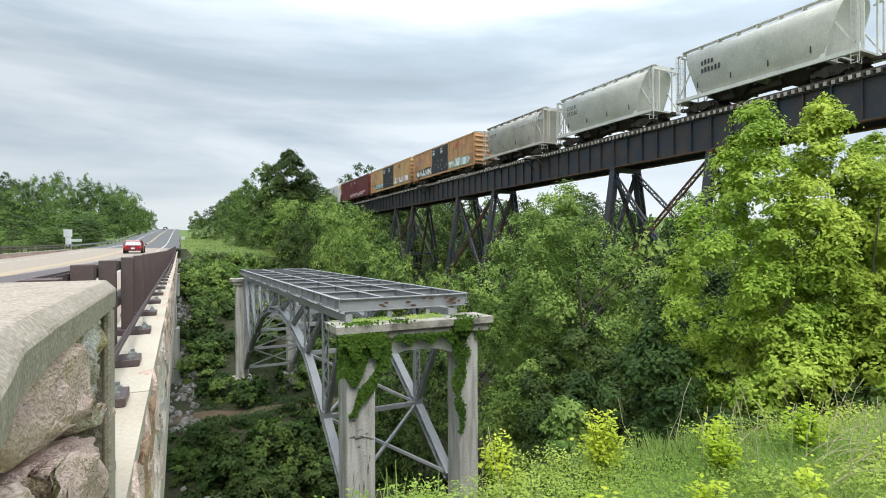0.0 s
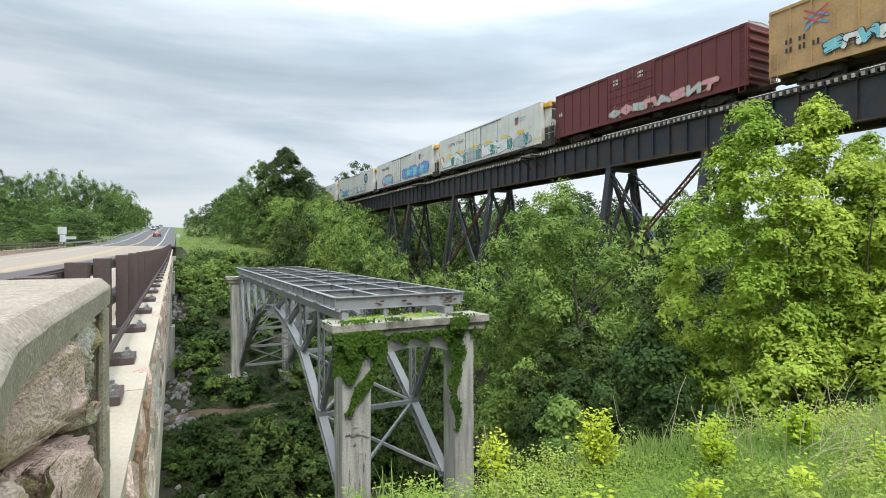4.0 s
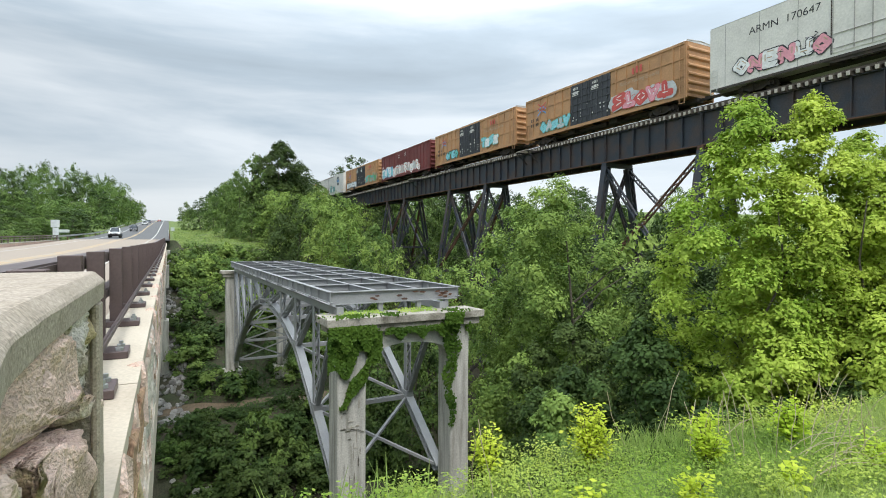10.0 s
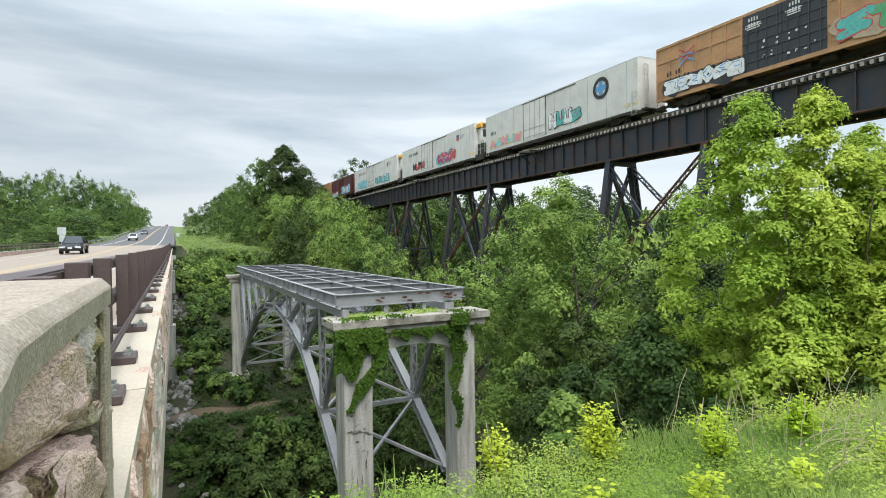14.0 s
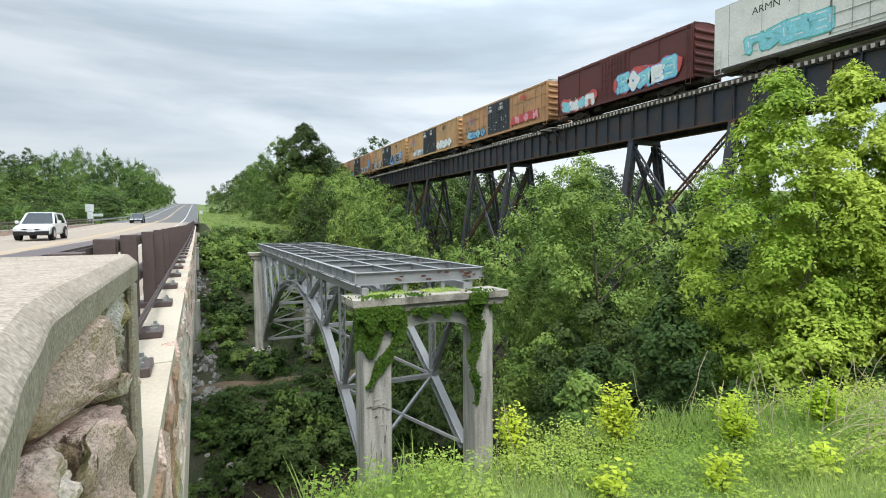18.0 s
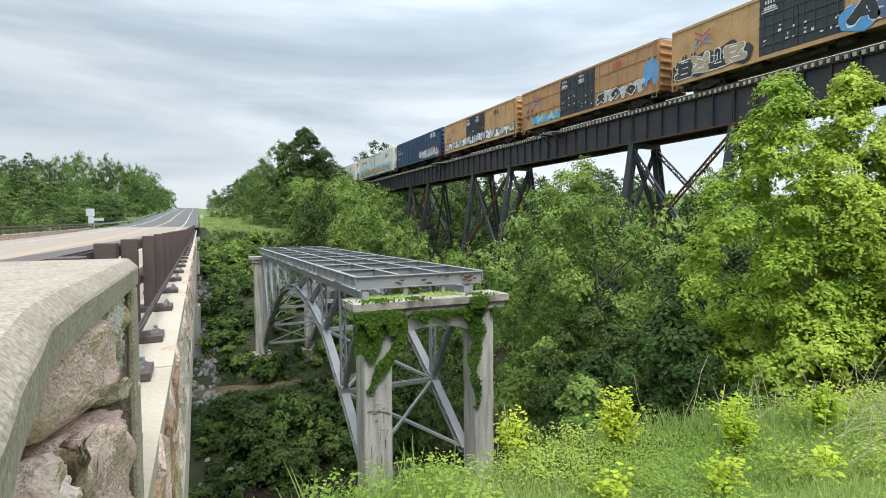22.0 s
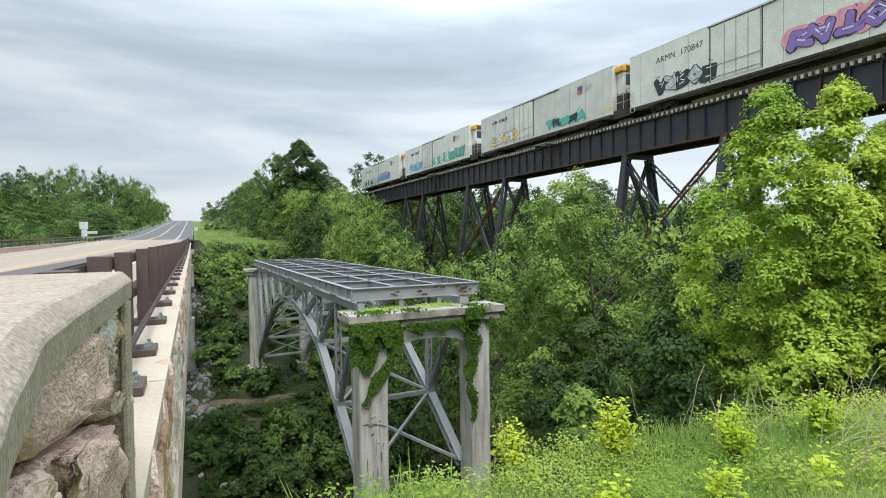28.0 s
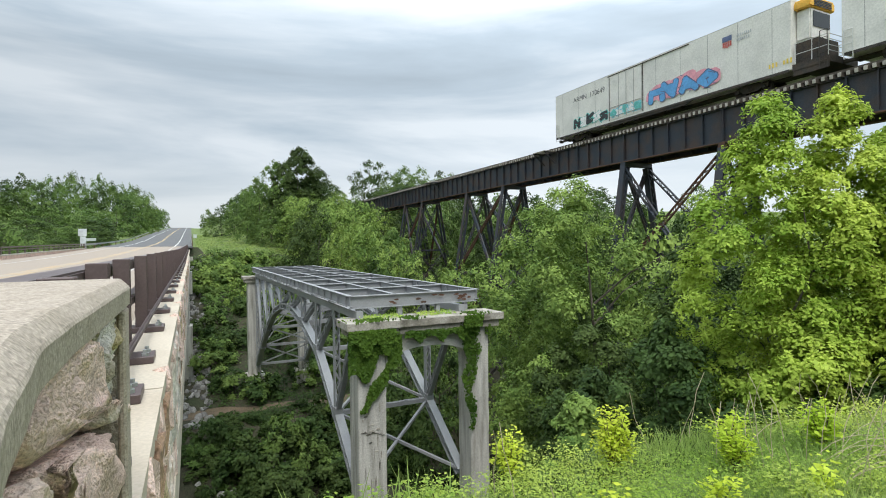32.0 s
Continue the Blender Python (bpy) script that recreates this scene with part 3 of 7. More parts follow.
def build_railing():
    """Brown steel railing: H-posts on bolted plates, two tubes on the road side, a low bar on the outside."""
    r = empty("bridge_railing", -0.49, 4, -0.9, label="brown painted steel railing along the highway bridge", category="railing")
    o = Vector((-0.49, 4, -0.9))
    brown = M["brown_steel"]
    bm = bmesh.new()
    box(bm, -0.048, 0.048, -0.03, 0.03, 0.03, 0.80)
    for y in (-0.038, 0.038):
        box(bm, -0.056, 0.056, y - 0.008, y + 0.008, 0.03, 0.812)
    bevel(bm, 0.003)
    post = mesh_of("post", bm, brown)
    bm = bmesh.new()
    box(bm, -0.2, 0.215, -0.14, 0.14, 0.0, 0.055)
    bevel(bm, 0.005)
    plate = mesh_of("base_plate", bm, brown)
    bm = bmesh.new()
    tube(bm, (0, 0, 0), (0, 0, 0.05), 0.016, None, 6)
    tube(bm, (0, 0, 0.0), (0, 0, 0.025), 0.03, None, 6)
    nut = mesh_of("anchor_bolt", bm, M["zinc"])
    for k in range(-2, 52):
        y = 4.76 + 1.705 * k if k >= 0 else (3.6, 2.38)[-1 - k]
        if y > 90:
            break
        m = pose(0, y - o.y, ledge_z(y) - o.z)
        p = piece("post", post, r, m @ pose(0.04 if k == -2 else 0, 0, -0.02 if k == -2 else 0))
        q = piece("base_plate", plate, p, pose(0, 0, 0.002))
        if k < 16:
            for dx, dy in ((0.155, -0.08), (0.155, 0.08)):
                piece("anchor_bolt", nut, q, pose(dx, dy, 0.052))
    for x, dz, w, h in ((-0.155, 0.725, 0.18, 0.10), (-0.125, 0.35, 0.12, 0.10), (0.086, 0.17, 0.035, 0.06)):
        for a, b in ((2.28, 30), (30, 60), (60, 90.5)):
            bm = bmesh.new()
            beam(bm, (x, a + 0.01 - o.y, ledge_z(a) + dz - o.z), (x, b - 0.01 - o.y, ledge_z(b) + dz - o.z), w, h)
            bevel(bm, 0.012, 2)
            part("rail_tube" if x < 0 else "low_bar", bm, brown, r)


build_railing()


def build_parapet():
    """The near end block of the parapet: a chamfered concrete cap over a rubble panel, flaring outward."""
    ob = empty("stone_parapet", -1.1, 2.2, -1.7, label="old parapet end with concrete cap over rough rubble stones", category="parapet")
    o = Vector((-1.1, 2.2, -1.7))
    line = [(-0.31, 3.36), (-0.31, 2.8), (-0.31, 2.3), (-0.31, 1.84), (-0.306, 1.56), (-0.296, 1.40), (-0.273, 1.22), (-0.247, 1.04), (-0.22, 0.87), (-0.199, 0.74), (-0.172, 0.56), (-0.15, 0.42)]

    for _ in range(2):
        cut = [line[0]]
        for (ax, ay), (bx, by) in zip(line, line[1:]):
            cut += [(ax * 0.75 + bx * 0.25, ay * 0.75 + by * 0.25), (ax * 0.25 + bx * 0.75, ay * 0.25 + by * 0.75)]
        line = cut + [line[-1]]

    def sweep(sec, back):
        bm = bmesh.new()
        rows = []
        for x, y in line:
            jig = 0.004 * noise.noise(Vector((y * 4, 1, 2)))
            rows.append([bm.verts.new(Vector((x + dx + jig, y, z)) - o) for dx, z in sec] + [bm.verts.new(Vector((back, y, z)) - o) for z in (sec[-1][1], sec[0][1])])
        for a, b in zip(rows, rows[1:]):
            n = len(a)
            for i in range(n):
                bm.faces.new((a[i], a[(i + 1) % n], b[(i + 1) % n], b[i]))
        bm.faces.new(rows[0])
        bm.faces.new(rows[-1][::-1])
        bmesh.ops.recalc_face_normals(bm, faces=bm.faces)
        return bm
    part("cap", sweep([(-0.02, -0.315), (-0.002, -0.31), (0.003, -0.222), (-0.002, -0.212), (-0.008, -0.205), (-0.034, -0.178), (-0.042, -0.171), (-0.054, -0.168)], -2.0), M["cap_concrete"], ob)
    part("core", sweep([(-0.24, -2.8), (-0.24, -0.317)], -1.95), M["mortar"], ob)
    bm = bmesh.new()
    box(bm, -0.352, -0.312, 3.14, 3.32, -2.8, -0.318)
    bevel(bm, 0.012)
    for v in bm.verts:
        v.co -= o
    part("end_strip", bm, M["cap_concrete"], ob)
    bm = bmesh.new()
    box(bm, -0.9, -0.354, 3.15, 3.34, -2.8, -0.319)
    for v in bm.verts:
        v.co -= o
    part("end_wall", bm, M["mortar"], ob)
    rng = random.Random(9)

    def rubble_stone(mat, proud, *outline):
        """A rough stone that fills an outline in the plane of the wall, with its face bulging out."""
        cy, cz = sum(p[0] for p in outline) / len(outline), sum(p[1] for p in outline) / len(outline)
        bm = bmesh.new()
        bmesh.ops.create_icosphere(bm, subdivisions=5, radius=1.0)
        k = Vector((rng.uniform(0, 50), rng.uniform(0, 50), 3))
        for v in bm.verts:
            a, b, c = v.co
            r = math.hypot(b, c)
            dy, dz = (b / r, c / r) if r > 1e-5 else (1.0, 0.0)
            reach = 9.0
            for (y0, z0), (y1, z1) in zip(outline, outline[1:] + outline[:1]):
                ey, ez = y1 - y0, z1 - z0
                den = dy * ez - dz * ey
                if abs(den) > 1e-9:
                    t = ((y0 - cy) * ez - (z0 - cz) * ey) / den
                    u = ((y0 - cy) * dz - (z0 - cz) * dy) / den
                    if t > 0 and -0.01 <= u <= 1.01:
                        reach = min(reach, t)
            y, z = cy + dy * reach * 0.985 * r ** 0.55, cz + dz * reach * 0.985 * r ** 0.55
            x = math.copysign(abs(a) ** 0.55, a)
            w = Vector((0.3 * x, y, z))
            lump = 0.055 * noise.noise(w * 2.9 + k) + 0.05 * noise.noise(w * 8 + k) + 0.022 * noise.noise(w * 19 + k) + 0.012 * noise.noise(w * 43 + k)
            line_x = float(np.interp(y, [q[1] for q in line[::-1]], [q[0] for q in line[::-1]]))
            v.co = Vector((line_x - 0.15 - 0.02 * max(0.0, min(1.0, (y - 2.2) / 0.6)) + proud + 0.12 * x + lump, y + 0.4 * lump, z + 0.3 * lump)) - o
        part("rubble_stone", bm, M[mat], ob, smooth=True)
    rubble_stone("stone", 0.01, (1.54, -0.46), (1.8, -0.30), (2.1, -0.30), (2.59, -0.34), (2.84, -0.55), (2.90, -0.78), (2.3, -0.66), (1.68, -0.57))
    rubble_stone("stone_pale", -0.01, (2.66, -0.34), (3.23, -0.34), (3.14, -0.55), (2.90, -0.70), (2.78, -0.52))
    rubble_stone("stone_yellow", 0.0, (3.02, -0.34), (3.2, -0.34), (3.2, -0.56), (2.98, -0.52))
    rubble_stone("stone_pale", 0.0, (3.18, -0.56), (3.5, -0.60), (3.48, -0.84), (2.98, -0.74))
    rubble_stone("stone_pink", -0.02, (2.98, -0.76), (3.5, -0.87), (3.55, -1.04), (3.02, -0.88))
    rubble_stone("stone", -0.03, (2.98, -0.90), (3.6, -1.07), (3.6, -1.38), (3.06, -1.17))
    rubble_stone("stone_yellow", -0.01, (3.06, -1.20), (3.63, -1.42), (3.85, -1.78), (3.72, -1.87), (3.0, -1.5))
    rubble_stone("stone", 0.045, (1.72, -0.60), (1.99, -0.62), (2.87, -0.86), (2.98, -1.16), (2.9, -1.36), (2.78, -1.5), (2.02, -1.1), (1.97, -0.88))
    rubble_stone("stone_pink", 0.02, (1.46, -0.51), (1.70, -0.66), (1.90, -0.88), (1.95, -1.2), (1.1, -1.2), (1.0, -0.60), (1.30, -0.55))
    # the block stands flush with the kerb's outer edge
    ob.location = o * 0.6
    ob.scale = (0.6, 0.6, 0.6)


M["cap_concrete"] = material("old_cap_concrete", (0.385, 0.325, 0.262), 0.92, vary=0.34, scale=7.0, fine=80, bump=0.5, stain=(0.31, 0.26, 0.20), stain_amount=0.8, dist=0.006)
build_parapet()


def build_far_parapet():
    """The parapet across the road: a low rubble wall with a steel rail on it, and the guard rail beyond."""
    w = empty("far_parapet", -12, 40, -1, label="low stone parapet with a steel rail across the road", category="parapet")
    o = Vector((-12, 40, -1))

    def top(y):
        return -0.42 + (y - 44) * 0.0131 if y > 30 else -0.60 + 0.0
    strip_rows = [-6, 10, 30, 44, 60, 79]
    for nm, x0, x1, lift, th, mat in (("wall", -12.25, -11.85, -0.08, 0.75, "stone"), ("coping", -12.3, -11.8, 0.0, 0.078, "concrete")):
        bm = bmesh.new()
        rows = [[bm.verts.new(Vector((x, y, top(y) + lift - dz)) - o) for x, dz in ((x0, 0), (x1, 0), (x1, th), (x0, th))] for y in strip_rows]
        for a, b in zip(rows, rows[1:]):
            for i in range(4):
                bm.faces.new((a[i], a[(i + 1) % 4], b[(i + 1) % 4], b[i]))
        bm.faces.new(rows[0][::-1])
        bm.faces.new(rows[-1])
        bmesh.ops.recalc_face_normals(bm, faces=bm.faces)
        part(nm, bm, M[mat], w)
    bm = bmesh.new()
    box(bm, -0.05, 0.05, -0.05, 0.05, 0, 0.52)
    pm = mesh_of("rail_post", bm, M["brown_steel"])
    for k in range(40):
        y = 78.5 - 2.0 * k
        piece("rail_post", pm, w, Matrix.Translation(Vector((-12.05, y, top(y))) - o))
    for dz, h in ((0.52, 0.1), (0.3, 0.07)):
        for a, b in ((-2, 30), (30, 79)):
            bm = bmesh.new()
            beam(bm, Vector((-12.05, a, top(a) + dz)) - o, Vector((-12.05, b, top(b) + dz)) - o, 0.09, h)
            part("rail_tube", bm, M["brown_steel"], w)
    # guard rail beyond the bridge
    for side, x, y0 in ((-1, -12.2, 80.0), (1, 0.05, 92.0)):
        g = empty("guard_rail", x, y0, float(road_z(y0)), label="galvanised guard rail on posts beside the climbing road", category="guard rail", group="guard rails")
        bm = bmesh.new()
        ys = [y0 + 8 * i for i in range(31 if side < 0 else 8)]
        prof = [(0.03, 0.45), (-0.04, 0.5), (0.03, 0.56), (-0.04, 0.62), (0.03, 0.68)]
        rows = [[bm.verts.new((-side * px - (0.0004 * (y - y0) ** 1.5 if side < 0 else 0), y - y0, float(road_z(y)) - float(road_z(y0)) + pz)) for px, pz in prof] for y in ys]
        for a, b in zip(rows, rows[1:]):
            for i in range(4):
                bm.faces.new((a[i], a[i + 1], b[i + 1], b[i]))
        part("rail_beam", bm, M["zinc"], g)
        bm = bmesh.new()
        box(bm, -0.06, 0.06, -0.08, 0.08, -0.5, 0.66)
        pm = mesh_of("guard_post", bm, M["rust"])
        for y in ys[:26]:
            piece("guard_post", pm, g, pose(side * 0.12 - (0.0004 * (y - y0) ** 1.5 if side < 0 else 0), y - y0, float(road_z(y)) - float(road_z(y0))))


build_far_parapet()


def build_signs():
    s = empty("road_sign", -12.75, 82, float(ground_z(-12.75, 82)), label="two unpainted sign plates seen from behind on posts", category="road sign")
    zt = 2.55 - s.location.z
    for x in (-0.2, 0.26):
        bm = bmesh.new()
        beam(bm, (x, 0, -0.5), (x, 0, zt), 0.08, 0.08)
        part("sign_post", bm, M["zinc"], s)
    bm = bmesh.new()
    box(bm, -0.48, 0.46, -0.06, -0.045, zt - 0.95, zt)
    bevel(bm, 0.006)
    part("sign_plate", bm, M["sign_bare"], s)
    bm = bmesh.new()
    box(bm, -0.28, 0.34, -0.06, -0.045, zt - 2.2, zt - 1.0)
    bevel(bm, 0.006)
    part("sign_plate", bm, M["sign_bare"], s)
    s = empty("road_sign", -13.9, 92, float(ground_z(-13.9, 92)), label="small green guide sign on a post by the road", category="road sign")
    zt = 1.5 - s.location.z
    bm = bmesh.new()
    beam(bm, (0, 0, -0.5), (0, 0, zt), 0.07, 0.07)
    part("sign_post", bm, M["zinc"], s)
    bm = bmesh.new()
    box(bm, -0.12, 1.25, -0.07, -0.05, zt - 0.42, zt)
    bevel(bm, 0.006)
    part("sign_plate", bm, M["sign_white"], s, "pale sign plate")
    s = empty("mile_marker", 0.9, 140, float(ground_z(0.9, 140)), label="small pale marker plate on a thin post", category="road sign")
    bm = bmesh.new()
    beam(bm, (0, 0, -0.3), (0, 0, 1.7), 0.05, 0.05)
    part("sign_post", bm, M["zinc"], s)
    bm = bmesh.new()
    box(bm, -0.4, 0.4, -0.06, -0.045, 0.9, 1.75)
    part("sign_plate", bm, M["sign_white"], s)


M["sign_bare"] = material("bare_sign_metal", (0.62, 0.64, 0.65), 0.5, 0.2, vary=0.08, scale=2, fine=30, bump=0.0)
M["sign_white"] = material("pale_sign_paint", (0.55, 0.60, 0.56), 0.5, vary=0.08, scale=2, fine=30, bump=0.0)
build_signs()


def build_bridge_piers():
    """Concrete piers and the far abutment that carry the highway bridge."""
    for y, foot, reach, deep in ((33.0, -20.5, 4.6, 0.9), (62.0, -14.5, 5.76, 2.4)):
        p = empty("bridge_pier", -6, y, foot, label="plain concrete wall pier under the highway bridge", category="pier")
        top = ledge_z(y) - 1.95
        bm = bmesh.new()
        box(bm, -4.9, reach, -0.55, 0.55, -0.5, top - foot - deep)
        bevel(bm, 0.05)
        part("shaft", bm, M["pier"], p)
        bm = bmesh.new()
        box(bm, -5.3, reach + 0.3, -0.75, 0.75, top - foot - deep + 0.002, top - foot)
        bevel(bm, 0.05)
        part("pier_cap", bm, M["pier"], p)
        if y > 50:
            bm = bmesh.new()
            box(bm, -5.6, 6.02, -0.9, 0.9, -0.5, -8.3 - foot)
            bevel(bm, 0.06)
            part("plinth", bm, M["pier"], p, "broad lower stage of the pier")
    bm = bmesh.new()
    box(bm, -12.2, 0.25, 88.8, 91.2, -9.0, ledge_z(90) - 1.1)
    bevel(bm, 0.04)
    tagged(part("abutment", bm, M["pier"]), "concrete abutment at the far end of the bridge", kind="structure")
    bm = bmesh.new()
    box(bm, -12.2, -0.5, -2.0, 1.95, -9.0, -1.42)
    tagged(part("abutment", bm, M["pier"]), "concrete abutment at the near end of the bridge", kind="structure")


build_bridge_piers()

# ---- the old truss span and its concrete piers ----
TX0, TX1, TY0, TY1, TZ = 6.1, 12.36, 22.0, 58.2, -2.18


def build_truss():
    t = empty("truss_bridge", TX0, TY0, TZ, label="disused grey steel deck arch truss bridge without its roadway", category="bridge")
    w, l = TX1 - TX0, TY1 - TY0
    g = M["grey_steel"]

    def add(name, fn, label=""):
        bm = bmesh.new()
        fn(bm)
        return part(name, bm, g, t, label)
    t.rotation_euler.z = radians(0.5)
    # deck grid
    for i in range(4):
        x = w * i / 3
        if i in (0, 3):
            def edge(bm):
                ibeam(bm, (x, -0.1, -0.24), (x, l, -0.24), 0.22, 0.48, 0.03)
                for k in range(27):
                    y = l * k / 27 + 0.3
                    box(bm, x - 0.1, x + 0.1, y, y + 0.03, -0.45, -0.03)
            add("edge_stringer", edge)
        else:
            add("stringer", lambda bm: ibeam(bm, (x, 0, -0.20), (x, l, -0.20), 0.18, 0.36, 0.03))
    ys = [0.0] + [3.8 + 4.03 * k for k in range(9)]
    for y in ys:
        deep = 0.62 if y else 0.56
        add("floor_beam", lambda bm: ibeam(bm, (0.02, y, -deep / 2 - 0.02), (w - 0.02, y, -deep / 2 - 0.02), 0.24, deep, 0.035))

    def arch(y):
        return float(np.interp(y, [0.1, 3.8, 7.83, 11.86, 15.9, 19.9, 23.95, 28.0, 32.0, 36.1], [-8.7, -6.2, -3.75, -2.7, -2.2, -2.45, -3.4, -5.3, -7.6, -10.3]))
    XL, XR = 0.4, w - 0.9
    for x in (XL, XR):
        pts = [(x, y, arch(y)) for y in ys[1:]]
        low = [(x, 0.1, arch(0.1))] + pts
        for a, b in zip(low, low[1:]):
            add("arch_chord", lambda bm: laced(bm, a, b, 0.36, 0.42, (1, 0, 0), 0.8))
        add("top_chord", lambda bm: beam(bm, (x, -0.2, -0.86), (x, l, -0.86), 0.3, 0.34))
        for i, p in enumerate(pts):
            add("post", lambda bm: laced(bm, (p[0], p[1], -0.85), p, 0.24, 0.3, (0, 1, 0), 0.5))
            if i < len(pts) - 1:
                q = pts[i + 1]
                a, b = ((x, p[1], -0.9), q) if i < 4 else ((x, q[1], -0.9), p)
                if abs(a[2] - b[2]) > 1.0:
                    add("diagonal", lambda bm: laced(bm, a, b, 0.22, 0.24, (1, 0, 0), 0.5))
            def gusset(bm):
                box(bm, p[0] - 0.2, p[0] + 0.2, p[1] - 0.34, p[1] + 0.34, p[2] - 0.25, p[2] + 0.34)
            add("gusset_plate", gusset)
        add("end_diagonal", lambda bm: laced(bm, (x, 0.3, -0.9), pts[0], 0.22, 0.24, (1, 0, 0), 0.5))
    prev = None
    for i, y in enumerate(ys[1:]):
        z = arch(y)
        add("strut", lambda bm: laced(bm, (XL, y, z), (XR, y, z), 0.2, 0.22))
        if i in (6, 7):
            for a, b in (((XL, y, z), (XR, y, -1.0)), ((XR, y, z), (XL, y, -1.0))):
                add("sway_brace", lambda bm: beam(bm, a, b, 0.09, 0.09, (0, 1, 0)))
        if prev and i not in (2, 3, 4, 5):
            for a, b in (((XL, *prev), (XR, y, z)), ((XR, *prev), (XL, y, z))):
                add("lateral_brace", lambda bm: beam(bm, a, b, 0.13, 0.13))
        prev = (y, z)
    for x, q in ((XL, XR), (XR, XL)):
        add("lateral_brace", lambda bm: beam(bm, (x, 0.15, -8.6), (q, ys[1], arch(ys[1])), 0.13, 0.13))
    for x in (0.4, 2.3, 4.2, w - 0.6):
        add("bearing_post", lambda bm: ibeam(bm, (x, 0.05, -0.56), (x, 0.05, -1.0), 0.2, 0.2, 0.04, (0, 1, 0)))
    # patches where the paint has flaked off the end beam
    rng = random.Random(2)
    for k in range(16):
        x = rng.uniform(1.0, w - 0.5) if k < 11 else rng.uniform(w - 1.2, w - 0.3)
        z = -rng.uniform(0.12, 0.46)
        bm = bmesh.new()
        n = 7
        vs = [bm.verts.new((x + rng.uniform(0.08, 0.2) * math.cos(6.283 * i / n), -0.125, z + rng.uniform(0.03, 0.07) * math.sin(6.283 * i / n))) for i in range(n)]
        bm.faces.new(vs)
        ext = bmesh.ops.extrude_face_region(bm, geom=bm.faces[:])
        for v in [e for e in ext["geom"] if isinstance(e, bmesh.types.BMVert)]:
            v.co.y -= 0.003
        part("rust_patch", bm, M["rust"], t, "dark rust where paint has flaked")


M["pier_dirt"] = material("dark_weathered_concrete", (0.15, 0.14, 0.115), 0.95, vary=0.35, scale=3.0, fine=22, bump=0.5, stain=(0.08, 0.075, 0.06), stain_amount=0.8)


def build_pier(y, near):
    top, foot = -3.18, (-15.5 if near else -14.2)
    p = empty("concrete_pier", 9.28 if near else 8.5, y, foot, label="weathered concrete portal pier overgrown with ivy" if near else "weathered concrete portal pier", category="pier")
    H = top - foot
    for a, b in ((-3.2, -1.96), (2.06, 3.04)):
        bm = bmesh.new()
        box(bm, a, b, -0.62, 0.62, -0.8, H - 0.63)
        cut = [e for e in bm.edges if abs(e.verts[0].co.z - e.verts[1].co.z) > 1]
        bmesh.ops.subdivide_edges(bm, edges=cut, cuts=24)
        for v in bm.verts:
            v.co += Vector((0.035 * noise.noise(v.co * 1.1), 0.03 * noise.noise(v.co * 1.3 + Vector((9, 0, 0))), 0))
        bevel(bm, 0.05, 1, [e for e in bm.edges if abs(e.verts[0].co.z - e.verts[1].co.z) > 0.2])
        part("column", bm, M["pier"], p)
        if near and a < 0:
            bm = bmesh.new()
            rng = random.Random(int(a * 10) + 90)
            for k in range(9):
                z, x0 = H - 4.6 + rng.uniform(-0.05, 0.05) - 0.02 * k, a + 0.1 + 0.11 * k
                prism(bm, [(x0, z), (x0 + 0.12, z - 0.012), (x0 + 0.17, z + 0.004), (x0 + 0.07, z + rng.uniform(0.008, 0.04) * (2 if k < 3 else 1))], "y", -0.648, -0.57)
            part("crack", bm, M["pier_dirt"], p, "dark ragged crack across the concrete")
            for k in range(26):
                x0, z, hh, ww = rng.uniform(a + 0.12, b - 0.16), H - rng.uniform(3.0, 8.6), rng.uniform(0.12, 0.75), rng.uniform(0.012, 0.05)
                if k % 4 == 0:
                    hh, ww = rng.uniform(0.05, 0.12), rng.uniform(0.1, 0.22)
                bm = bmesh.new()
                prism(bm, [(x0, z), (x0 + ww * 0.7, z + 0.04 * hh), (x0 + ww, z + hh * rng.uniform(0.5, 0.8)), (x0 + ww * 0.6, z + hh), (x0 - ww * 0.2, z + hh * rng.uniform(0.6, 0.9)), (x0 - ww * 0.3, z + hh * 0.3)], "y", -0.645, -0.57)
                part("spalled_patch", bm, M["pier_dirt"] if k % 3 == 0 else M["pier_cap"], p)
    bm = bmesh.new()
    out = [(-2.01, H - 2.1)]
    for i in range(17):
        a = math.pi * (1 - i / 16)
        out.append((0.05 + 2.055 * math.cos(a), H - 2.0 + 0.76 * math.sin(a)))
    out += [(2.11, H - 2.1), (2.11, H - 0.6), (-2.01, H - 0.6)]
    prism(bm, out, "y", -0.58, 0.58)
    part("arch_spandrel", bm, M["pier_pale"], p, "pale concrete arch between the columns")
    for nm, x, yy, z0, z1 in (("cap_course", 3.5, 0.78, 0.62, 0.30), ("cap", 3.69, 0.92, 0.298, 0.0)):
        bm = bmesh.new()
        box(bm, -x, x, -yy, yy, H - z0, H - z1)
        bmesh.ops.subdivide_edges(bm, edges=[e for e in bm.edges if abs(e.verts[0].co.x - e.verts[1].co.x) > 1], cuts=30)
        for v in bm.verts:
            v.co += Vector((0, 0.03 * noise.noise(v.co * 1.7), 0.02 * noise.noise(v.co * 2.1)))
        part(nm, bm, M["pier_cap"], p)
    for a, b in () if near else ((-3.5, -1.6), (1.7, 3.5)):
        bm = bmesh.new()
        box(bm, a, b, -1.0, 1.0, -1.6, 0.6)
        bevel(bm, 0.08)
        part("footing", bm, M["pier"], p)
    return p


